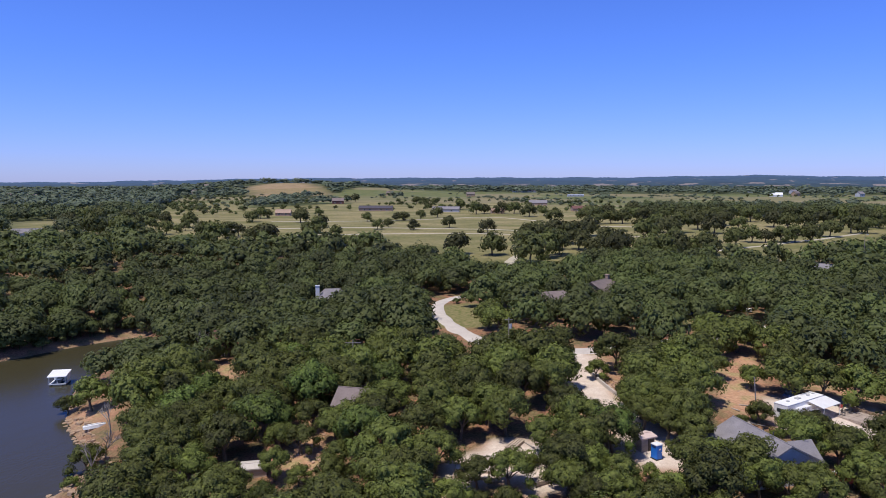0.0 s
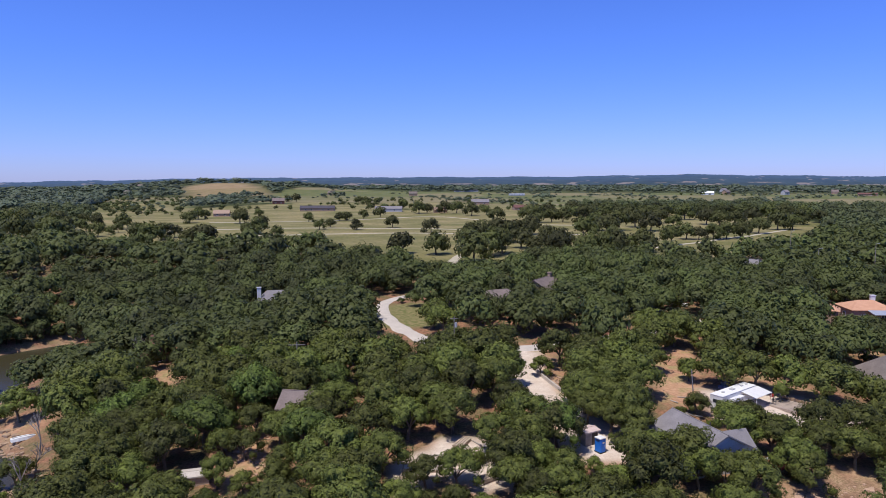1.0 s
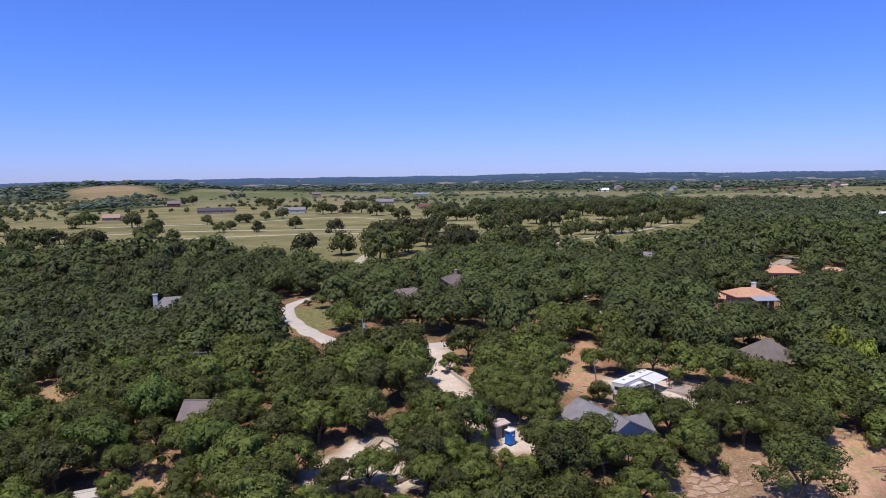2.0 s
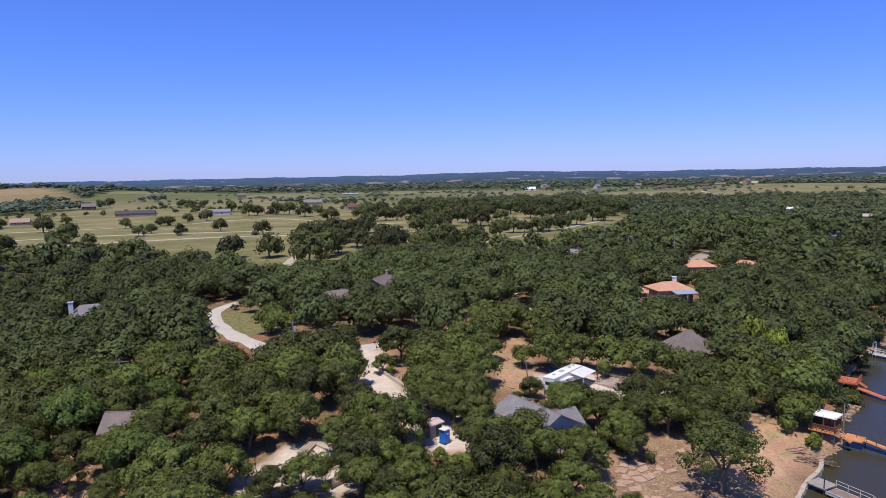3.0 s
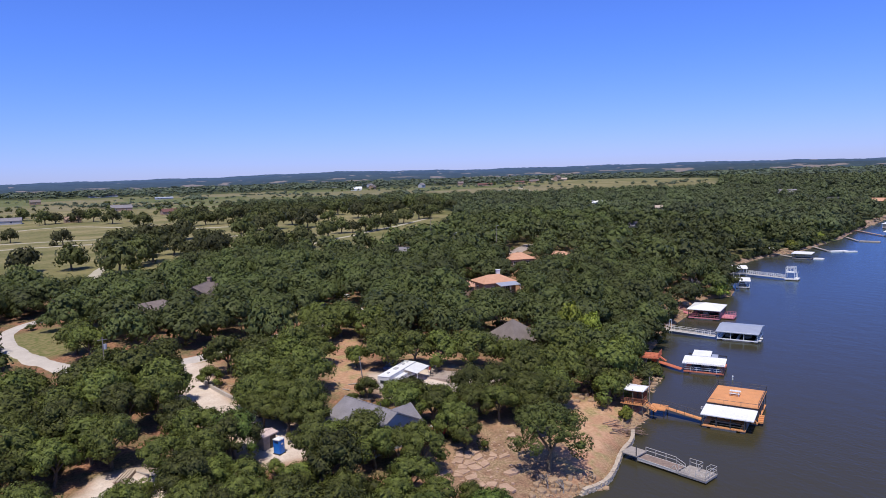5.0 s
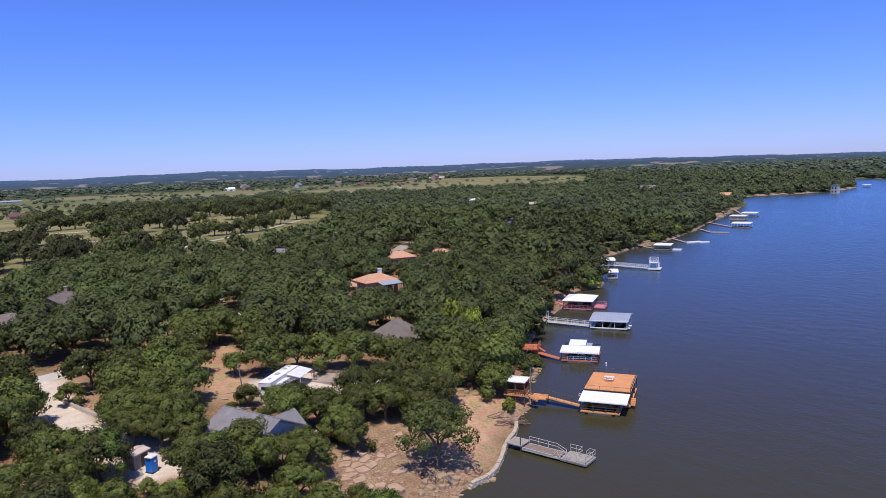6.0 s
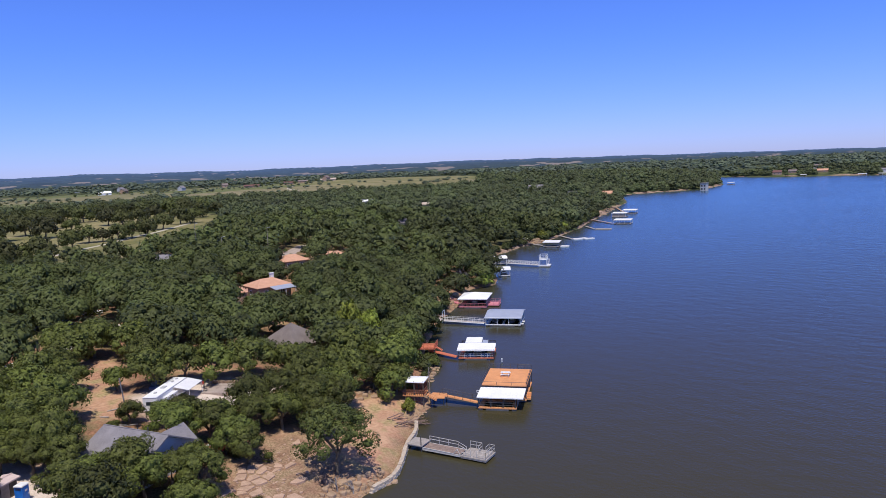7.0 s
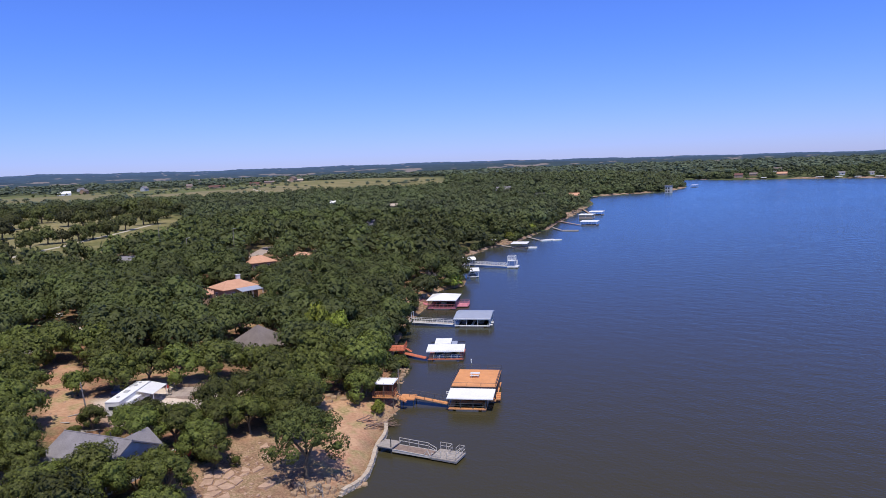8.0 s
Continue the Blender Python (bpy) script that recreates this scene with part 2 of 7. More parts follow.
# ---- the lie of the land ----
SHORE_EAST = [(62, 68), (68, 68), (74, 71), (79, 75), (84, 77), (87, 80), (95, 82), (101, 90), (112, 95), (117, 103), (127, 110), (139, 117), (147, 122),
    (168, 131), (180, 137), (193, 144), (204, 141), (217, 148), (227, 158), (246, 172), (270, 185), (301, 190), (322, 188), (354, 195), (392, 203),
    (440, 219), (471, 227), (558, 252), (628, 271), (749, 333), (792, 305), (848, 269), (962, 278)]
SHORE_FAR = [(1276, 375), (1204, 270), (1211, 187), (1192, 60), (1150, -300), (900, -1500), (7000, -4000), (7000, 7000), (-7000, 7000), (-7000, -1000), (-600, -150), (-260, 60)]
SHORE_WEST = [(-110, 167), (-98, 184), (-87, 194), (-82, 178), (-82, 162), (-79, 144), (-71, 126), (-58, 108), (-54, 100), (-56, 93), (-45, 80), (-20, 64), (10, 56), (40, 61)]
LAND = np.array(SHORE_EAST + SHORE_FAR + SHORE_WEST, float)
def sdist(p, poly):
    """signed distance, positive inside"""
    p = np.asarray(p, float).reshape(-1, 2); best = np.full(len(p), 1e9); inside = np.zeros(len(p), bool)
    for a, b in zip(poly, np.roll(poly, -1, 0)):
        ab = b - a
        s = np.clip(((p - a) @ ab) / (ab @ ab), 0, 1)
        best = np.minimum(best, np.hypot(*(p - a - s[:, None] * ab).T))
        if a[1] != b[1]:
            inside ^= ((a[1] > p[:, 1]) != (b[1] > p[:, 1])) & (p[:, 0] < ab[0] * (p[:, 1] - a[1]) / ab[1] + a[0])
    return np.where(inside, best, -best)
def smooth(a, b, x):
    s = np.clip((x - a) / (b - a), 0, 1); return s * s * (3 - 2 * s)
def height(p):
    p = np.asarray(p, float).reshape(-1, 2); d = sdist(p, LAND)
    h = 12.5 * (1 - np.exp(-np.maximum(d, 0) / 65)) + 0.7 * smooth(0, 3, d)
    h += 9 * np.exp(-((p[:, 0] - 950) ** 2 + (p[:, 1] - 930) ** 2) / 260**2)
    h += 24 * np.exp(-((p[:, 0] + 385) ** 2 + (p[:, 1] - 1680) ** 2) / 270**2)
    h += 0.5 * np.sin(p[:, 0] / 31 + 1) * np.sin(p[:, 1] / 27) * smooth(10, 60, d)
    return np.where(d > 0, h, np.maximum(d * 0.25, -3.0))


def ground_z(x, y):
    return float(height([(x, y)])[0])


# Open ground in the woods: soil, gravel, grass and where the houses stand.
GOLF = np.array([(-225, 520), (-165, 370), (-128, 335), (-95, 335), (-63, 320), (-34, 327), (-19, 290), (-9, 272), (1, 263), (11, 254),
    (17, 249), (22, 247), (27, 251), (37, 246), (58, 248), (72, 251), (93, 258), (124, 268), (147, 281), (190, 310), (230, 346), (300, 450), (330, 560), (250, 640), (150, 800), (100, 930), (-100, 960), (-230, 760), (-200, 580)], float)
PASTURES = [np.array(p, float) for p in (
    [(148, 664), (212, 735), (270, 727), (320, 764), (366, 809), (408, 735), (451, 631), (505, 580), (570, 590), (598, 540), (630, 505), (680, 505), (730, 545), (820, 596), (1089, 763), (1250, 1096), (1062, 1218), (800, 1380),
     (560, 1520), (330, 1580), (60, 1700), (-150, 1780), (-210, 1500), (-230, 955), (100, 925), (118, 775)],
    [(-330, 1240), (-212, 1300), (-270, 1500), (-338, 1690), (-390, 1660), (-425, 1500)],
    [(-255, 440), (-225, 470), (-250, 560), (-335, 520)],
    [(-290, 690), (-220, 760), (-290, 1250), (-450, 1180)],
    [(-165, 320), (-185, 310), (-300, 500), (-330, 620), (-300, 700), (-235, 640), (-215, 500)],
    [(777, 585), (786, 537), (928, 644), (1009, 754)])]
WEST_FIELDS = [np.array(p, float) for p in (
    [(-304, 491), (-291, 530), (-242, 441), (-228, 398), (-238, 390), (-266, 425)],
    [(-215, 518), (-300, 740), (-345, 940), (-270, 930), (-190, 640), (-163, 469)],
    [(-322, 610), (-350, 600), (-368, 690), (-440, 890), (-405, 900), (-365, 760)])]
BEACH = np.array([(62, 68), (68, 67), (74, 70), (79, 74), (84, 76), (88, 80), (95, 82), (90, 89), (83, 93), (75, 92), (70, 85), (64, 78)], float)
FLAGS = np.array([(46, 79), (52, 84), (58, 88), (66, 88), (70, 84), (66, 76), (62, 68), (55, 66), (48, 72)], float)
CLEARING = np.array([(57, 144), (64, 139), (62, 131), (57, 120), (51, 110), (46, 112), (51, 124), (54, 135)], float)
FRONT_SOIL = np.array([(-22.7, 93.5), (-23.2, 103.8), (-22.2, 109.5), (-18.6, 104.9), (-16.8, 92.7), (-18.1, 86.5)], float)
# bare banks of rock and soil on the shore: centre and radius
BANKS = [(168, 135, 4.5), (178, 140, 4), (190, 146, 4), (281, 187, 4), (313, 193, 5), (320, 191, 4.5), (496, 236, 7), (556, 251, 8), (535, 247, 5), (548, 338, 10), (632, 374, 10), (668, 312, 9)]
HILL_FIELD = np.array([(640, 520), (700, 530), (820, 600), (1089, 763), (1220, 1080), (1062, 1200), (800, 1010)], float)
PADS = [np.array(p, float) for p in (
    [(1.0, 84.5), (1.0, 92.5), (5.4, 95.7), (7.2, 98.4), (13.1, 98.9), (15.9, 92.8), (16.2, 85.7), (11.9, 83.6), (8.9, 89.2)],
    [(27, 97), (33, 105), (35, 100), (33, 92), (28, 92)],
    [(53, 104), (56, 116), (70, 118), (76, 106), (72, 102), (62, 102)])]
ROAD = [(12, 203), (6, 201.5), (2.5, 198.7), (-0.3, 195), (-2.1, 189), (-1.2, 178), (0.5, 170), (2.1, 164), (5.3, 156.6), (9.5, 148), (17, 142.5), (28, 141), (36, 143.5), (50, 149), (64, 155), (80, 165)]
DRIVE = [(27.5, 138), (26.8, 128), (26.5, 118), (28, 111), (29.5, 104), (30.5, 94)]


def along(points, step=2.0, rounds=2):
    """A smooth line through the corners of a plan."""
    p = np.array(points, float)
    for _ in range(rounds):
        q = np.empty((2 * len(p) - 2, 2))
        q[0::2], q[1::2] = p[:-1] * 0.75 + p[1:] * 0.25, p[:-1] * 0.25 + p[1:] * 0.75
        p = np.vstack([p[:1], q, p[-1:]])
    return p


def off_line(p, line):
    """Distances of points from a line of points."""
    best = np.full(len(p), 1e9)
    for a, b in zip(line[:-1], line[1:]):
        ab = b - a
        s = np.clip(((p - a) @ ab) / (ab @ ab), 0, 1)
        best = np.minimum(best, np.hypot(*(p - a - s[:, None] * ab).T))
    return best


def wobble(p, size, seed=0):
    """A cheap smooth field between -1 and 1."""
    x, y = p[:, 0] / size, p[:, 1] / size
    return (np.sin(x * 1.7 + seed) * np.cos(y * 1.3 - seed * 2) + np.sin(x * 0.6 - y * 1.1 + seed * 3) + 0.5 * np.sin(x * 3.1 + y * 2.3 + seed)) / 2.5


def spread(lo, hi, fine, near_lo, near_hi, growth=1.05):
    """Grid lines: even in the middle, wider and wider outwards."""
    mid = list(np.arange(near_lo, near_hi + 0.1, fine))
    step, out = fine, mid[-1]
    while out < hi:
        step *= growth
        out += step
        mid.append(out)
    step, out, left = fine, mid[0], []
    while out > lo:
        step *= growth
        out -= step
        left.append(out)
    return np.array(left[::-1] + mid)


gx, gy = spread(-5200, 5200, 2.1, -110, 230), spread(-900, 5200, 2.1, 52, 220)
px, py = np.meshgrid(gx, gy)
plan = np.stack([px.ravel(), py.ravel()], 1)
level = height(plan)
shore = sdist(plan, LAND)
far = np.hypot(plan[:, 0], plan[:, 1])
open_golf = smooth(-4, 4, sdist(plan, GOLF) + 3 * wobble(plan, 9))
open_golf = np.maximum(open_golf, 0.75 * smooth(-20, 25, sdist(plan, HILL_FIELD) + 30 * wobble(plan, 70, 4)))
open_golf = np.maximum(open_golf, np.max([smooth(-5, 5, sdist(plan, q) + 4 * wobble(plan, 12)) for q in WEST_FIELDS], 0))
open_field = np.max([smooth(-12, 12, sdist(plan, q) + 14 * wobble(plan, 60, 2)) for q in PASTURES], 0)
soil = np.max([smooth(-2, 1.5, sdist(plan, q) + 1.3 * wobble(plan, 3, 5)) for q in (BEACH, FLAGS, CLEARING, FRONT_SOIL)], 0)
soil = np.maximum(soil, 0.7 * np.max([smooth(1.3 * r, 0.8 * r, np.hypot(plan[:, 0] - x, plan[:, 1] - y)) for x, y, r in BANKS], 0))
soil = np.maximum(soil, 0.4 * smooth(-30, 20, sdist(plan, PASTURES[1])))
gravel = np.max([smooth(-1.5, 1, sdist(plan, q) + 0.9 * wobble(plan, 3, 7)) for q in PADS], 0)
gravel = np.maximum(gravel, smooth(4.0, 2.8, off_line(plan, along(DRIVE)) + 0.5 * wobble(plan, 2)))
soil = np.maximum(soil, 0.7 * smooth(8, 5, off_line(plan, along(DRIVE))))
soil = np.maximum(soil, smooth(0.45, 0.75, wobble(plan, 13, 1)) * (far < 300) * 0.8)
lawn = smooth(17, 12, np.hypot(plan[:, 0] - 6, plan[:, 1] - 176)) + smooth(14, 9, np.hypot(plan[:, 0] - 68, plan[:, 1] - 165)) + smooth(4, 2.5, np.hypot(plan[:, 0] - -45.6, plan[:, 1] - 139.4))
stony = np.maximum(smooth(2.0, 0.4, shore + 1.2 * wobble(plan, 4, 3)) * (shore > -3) * (far < 420), smooth(-2, 1.5, sdist(plan, FLAGS) + 1.2 * wobble(plan, 3, 8)))
ny, nx = px.shape
level += 0.12 * wobble(plan, 2.3, 4) * (far < 300) * smooth(0, 4, shore)
i = np.arange(ny * nx).reshape(ny, nx)
quads = np.stack([i[:-1, :-1], i[:-1, 1:], i[1:, 1:], i[1:, :-1]], -1).reshape(-1, 4)
tris = np.concatenate([quads[:, [0, 1, 2]], quads[:, [0, 2, 3]]])

ground_mat = bpy.data.materials.new("open_ground")
ground_mat.use_nodes = True
n, l = ground_mat.node_tree.nodes, ground_mat.node_tree.links
b = n["Principled BSDF"]
b.inputs["Roughness"].default_value, b.inputs["Specular IOR Level"].default_value = 0.95, 0.15
g = n.new("ShaderNodeNewGeometry")


def noise_at(scale, detail=4.0):
    tex = n.new("ShaderNodeTexNoise")
    tex.inputs["Scale"].default_value, tex.inputs["Detail"].default_value = scale, detail
    l.new(g.outputs["Position"], tex.inputs["Vector"])
    return tex.outputs["Fac"]


def between(fac, low, high, lo=0.38, hi=0.62):
    rng, mix = n.new("ShaderNodeMapRange"), n.new("ShaderNodeMix")
    rng.inputs["From Min"].default_value, rng.inputs["From Max"].default_value = lo, hi
    l.new(fac, rng.inputs["Value"])
    mix.data_type = "RGBA"
    for socket, value in (("A", low), ("B", high)):
        if isinstance(value, tuple):
            mix.inputs[socket].default_value = (*value, 1)
        else:
            l.new(value, mix.inputs[socket])
    l.new(rng.outputs["Result"], mix.inputs["Factor"])
    return mix.outputs["Result"]


def mask(name):
    at = n.new("ShaderNodeAttribute")
    at.attribute_name = name
    return at.outputs["Fac"]


floor_c = between(noise_at(0.35), between(noise_at(2.5), (0.18, 0.09, 0.058), (0.36, 0.188, 0.118)), between(noise_at(3.0), (0.1, 0.085, 0.04), (0.22, 0.165, 0.09)))
soil_c = between(noise_at(0.13), between(noise_at(2.2, 6.0), (0.29, 0.152, 0.097), (0.47, 0.26, 0.168)), between(noise_at(1.7, 7.0), (0.43, 0.255, 0.157), (0.54, 0.35, 0.226)), 0.36, 0.64)
soil_c = between(noise_at(0.32, 5.0), soil_c, between(noise_at(2.0, 6.0), (0.25, 0.2, 0.095), (0.42, 0.32, 0.17)), 0.5, 0.66)
stony_c = between(noise_at(0.5), between(noise_at(3.0, 6.0), (0.17, 0.1, 0.068), (0.31, 0.19, 0.125)), between(noise_at(4.0, 6.0), (0.21, 0.155, 0.085), (0.4, 0.27, 0.18)))
gravel_c = between(noise_at(0.5), between(noise_at(6.0), (0.5, 0.4, 0.335), (0.64, 0.54, 0.47)), between(noise_at(4.0), (0.56, 0.47, 0.41), (0.7, 0.61, 0.54)))
bands = n.new("ShaderNodeMapping")
bands.inputs["Rotation"].default_value, bands.inputs["Scale"].default_value = (0, 0, radians(-20)), (0.02, 0.034, 1)
l.new(g.outputs["Position"], bands.inputs["Vector"])
mown = n.new("ShaderNodeTexNoise")
mown.inputs["Scale"].default_value, mown.inputs["Detail"].default_value = 1.0, 3.0
l.new(bands.outputs["Vector"], mown.inputs["Vector"])
golf_c = between(mown.outputs["Fac"], between(noise_at(0.6), (0.12, 0.122, 0.044), (0.18, 0.168, 0.066)), between(noise_at(0.4), (0.21, 0.185, 0.085), (0.31, 0.255, 0.13)))
plot = n.new("ShaderNodeTexVoronoi")
plot.inputs["Scale"].default_value = 0.0055
l.new(g.outputs["Position"], plot.inputs["Vector"])
plots = n.new("ShaderNodeSeparateColor")
l.new(plot.outputs["Color"], plots.inputs["Color"])
field_c = between(plots.outputs["Red"], between(noise_at(0.05), (0.105, 0.125, 0.045), (0.15, 0.155, 0.062)), between(noise_at(0.04), (0.175, 0.16, 0.08), (0.235, 0.2, 0.11)), 0.35, 0.75)
lawn_c = between(noise_at(1.0), (0.13, 0.14, 0.05), (0.24, 0.2, 0.1))
colour = between(mask("scrub"), floor_c, between(noise_at(0.06), (0.055, 0.07, 0.03), (0.1, 0.11, 0.048)), 0.0, 1.0)
for name, c in (("field", field_c), ("golf", golf_c), ("lawn", lawn_c), ("soil", soil_c), ("stony", stony_c), ("gravel", gravel_c)):
    colour = between(mask(name), colour, c, 0.0, 1.0)
l.new(colour, b.inputs["Base Color"])
bp = n.new("ShaderNodeBump")
bp.inputs["Strength"].default_value, bp.inputs["Distance"].default_value = 0.5, 0.12
l.new(noise_at(4.0, 6.0), bp.inputs["Height"])
l.new(bp.outputs["Normal"], b.inputs["Normal"])

me = soup("ground", np.column_stack([plan, level]), tris, ground_mat, smooth_faces=True)
for name, values in (("scrub", smooth(230, 420, far + 30 * wobble(plan, 40, 9))), ("field", open_field), ("golf", open_golf), ("lawn", np.clip(lawn, 0, 1)), ("soil", soil), ("stony", stony), ("gravel", gravel)):
    me.attributes.new(name, "FLOAT", "POINT").data.foreach_set("value", values.astype(np.float32))
ground = tagged(new("ground", me), "dry tan soil, grass and leaf litter under oaks", "ground", kind="structure")

bm = bmesh.new()
bmesh.ops.create_grid(bm, x_segments=8, y_segments=8, size=5200)
water = part("water", bm, water_mat)
tagged(water, "blue-brown lake with small wind ripples", "lake", kind="structure")


def strip(name, line, width, lift, mat, label, category):
    """A band of paving laid on the ground along a line."""
    p = along(line)
    t = np.gradient(p, axis=0)
    t /= np.linalg.norm(t, axis=1)[:, None]
    side = np.stack([t[:, 1], -t[:, 0]], 1)
    bm = bmesh.new()
    rows = []
    for k in range(5):
        q = p + side * width * (k / 4 - 0.5)
        z = height(q) + lift - (0.25 if k in (0, 4) else 0)
        rows.append([bm.verts.new((x, y, h)) for (x, y), h in zip(q, z)])
    for lo, hi in zip(rows, rows[1:]):
        for k in range(len(p) - 1):
            bm.faces.new((lo[k], lo[k + 1], hi[k + 1], hi[k]))
    ob = part(name, bm, mat)
    return tagged(ob, label, category, kind="structure")


strip("road", ROAD, 5.0, 0.14, CONCRETE, "pale sunlit concrete lane curving through oaks", "road")
CART_PATH = material("cart_path", (0.5, 0.45, 0.35), (0.36, 0.32, 0.23), 0.9, size=2)
for line in ([(-150, 440), (-103, 447), (-40, 457), (23, 452), (45, 436), (60, 425)], [(-130, 520), (-78, 533), (-42, 540), (-4, 548), (39, 590), (74, 533)],
             [(-90, 404), (-40, 409), (2, 409), (40, 400)], [(92, 396), (105, 392), (118, 394)], [(92, 468), (106, 463), (130, 457)],
             [(26, 262), (27, 282), (33, 300)]):
    strip("cart_path", line, 5.5, 0.12, CART_PATH, "pale mown strip and path across the dry fairway", "path")
strip("cart_path", [(100, 292), (119.6, 306.3), (136.2, 320.9), (150.8, 332.1), (164, 340.6), (182, 357), (205, 369), (250, 410)], 4.0, 0.12, CART_PATH, "pale narrow path across the dry fairway", "path")

strip("yard_drive", [(530, 322), (545, 335), (560, 350), (590, 366)], 6, 0.2, CART_PATH, "pale gravel yard drive by a lake house", "driveway")
strip("farm_track", [(-378, 715), (-384, 745), (-398, 800), (-420, 880)], 9, 0.25, CART_PATH, "pale farm road between dark woods", "track")
strip("farm_track", [(640, 760), (665, 800), (690, 850), (745, 900)], 5, 0.2, CART_PATH, "pale track up the far pasture", "track")

# ---- trees ----
rng = np.random.default_rng(11)


def ball(level_of):
    bm = bmesh.new()
    bmesh.ops.create_icosphere(bm, subdivisions=level_of, radius=1)
    v = np.array([x.co[:] for x in bm.verts])
    f = np.array([[x.index for x in face.verts] for face in bm.faces])
    bm.free()
    return v, f


BALL = ball(1)
OCTA = (np.array([(1, 0, 0), (0, 1, 0), (-1, 0, 0), (0, -1, 0), (0, 0, 1), (0, 0, -1)], float),
        np.array([(0, 1, 4), (1, 2, 4), (2, 3, 4), (3, 0, 4), (1, 0, 5), (2, 1, 5), (3, 2, 5), (0, 3, 5)]))


def clumps(centre, normal, size, r, round_=0.3, loose=0.6):
    """Small leaf clumps: uneven pieces that face outward, more or less."""
    k = len(centre)
    nrm = normal + r.normal(0, loose, (k, 3))
    nrm /= np.linalg.norm(nrm, axis=1)[:, None]
    up = r.normal(0, 1, (k, 3))
    u = np.cross(nrm, up)
    u /= np.linalg.norm(u, axis=1)[:, None]
    w = np.cross(nrm, u)
    s = size * r.uniform(0.55, 1.4, (k, 1))
    out = []
    for turn in (0.0, 2.1, 4.2):
        a = turn + r.uniform(-0.5, 0.5, (k, 1))
        out.append(centre + (u * np.cos(a) + w * np.sin(a)) * s * r.uniform(0.75, 1.25, (k, 1)))
    soft = round_ * normal / np.linalg.norm(normal, axis=1)[:, None] + (1.05 - round_) * nrm
    return np.stack(out, 1).reshape(-1, 3), np.arange(3 * k).reshape(k, 3), np.repeat(soft, 3, 0)


def lumps(p, seed):
    """A cheap lumpy field in space, about -1 to 1, with waves about a unit long."""
    x, y, z = p.T
    a, c = seed * 1.7, seed * 0.9
    return (np.sin(5.1 * x + 2.3 * y + a) * np.cos(4.3 * z - 1.9 * x + c) + np.sin(4.7 * y - 3.1 * z + c) * np.cos(3.7 * x + 2.9 * y - a) + 0.6 * np.sin(9.1 * z + 7.3 * x - a) * np.cos(8.3 * y + c)) / 1.7


def crown(seed, lobes, leaves, size, wide=4.5, tall=3.7, centre=4.9, shy=0.6, ragged=0.2, calm=0.7, core=1.0):
    """A broad uneven crown: a few boughs bulge from a dome, set about with leaf sprays that leave gaps to the dark inside."""
    r = np.random.default_rng(seed)
    k = np.arange(lobes)
    a = k * 2.399 + r.uniform(-0.5, 0.5, lobes)
    rad = np.sqrt((k + 0.4) / lobes) * wide * 0.78 * r.uniform(0.75, 1.1, lobes)
    z = centre + tall * (0.95 * np.sqrt(np.maximum(0, 1 - (rad / wide / 0.8) ** 2)) - 0.45) * r.uniform(0.75, 1.15, lobes) - tall * 0.22 * (rad / wide > 0.4) * r.uniform(-0.4, 1, lobes)
    mid = np.stack([np.cos(a) * rad, np.sin(a) * rad * r.uniform(0.85, 1.0), z], 1)
    rr = wide * r.uniform(0.62, 1.25, lobes) * 1.1 / np.sqrt(lobes)
    pick = r.choice(lobes, leaves * 5, p=rr**2 / (rr**2).sum())
    d = r.normal(0, 1, (len(pick), 3))
    d /= np.linalg.norm(d, axis=1)[:, None]
    base = mid[pick] + d * rr[pick][:, None] * [1, 1, 0.85]
    field = lumps(base / (0.4 * wide), seed)
    c = mid[pick] + d * (rr[pick] * (1 + ragged * field + r.normal(0, 0.07, len(pick))))[:, None] * [1, 1, 0.85]
    deep = (field < -0.4) & (r.uniform(0, 1, len(c)) < 0.8)
    for k in range(lobes):
        deep |= (np.linalg.norm((c - mid[k]) / [1, 1, 0.85], axis=1) < rr[k] * 0.8) & (pick != k)
    deep |= (c[:, 2] < centre - 0.3 * tall) & (r.uniform(0, 1, len(c)) < shy)
    keep = np.where(~deep)[0][:leaves]
    out = (c[keep] - [0, 0, centre - 0.35 * tall]) / [wide, wide, tall]
    out /= np.linalg.norm(out, axis=1)[:, None]
    v, f, nv = clumps(c[keep], d[keep] * (1.1 - 0.6 * calm) + out * (0.4 + 0.5 * calm), size, r, calm, 0.85 - 0.55 * calm)
    bv, bf = BALL if lobes > 13 else OCTA
    cores = [bv * rr[k] * core * np.array([0.8, 0.8, 0.66]) * r.uniform(0.85, 1.1, (len(bv), 1)) + mid[k] for k in range(lobes)]
    cv = np.vstack(cores)
    cf = np.vstack([bf + k * len(bv) for k in range(lobes)])
    return np.vstack([v, cv]), np.vstack([f, cf + len(v)]), np.vstack([nv, np.tile(bv, (lobes, 1))])


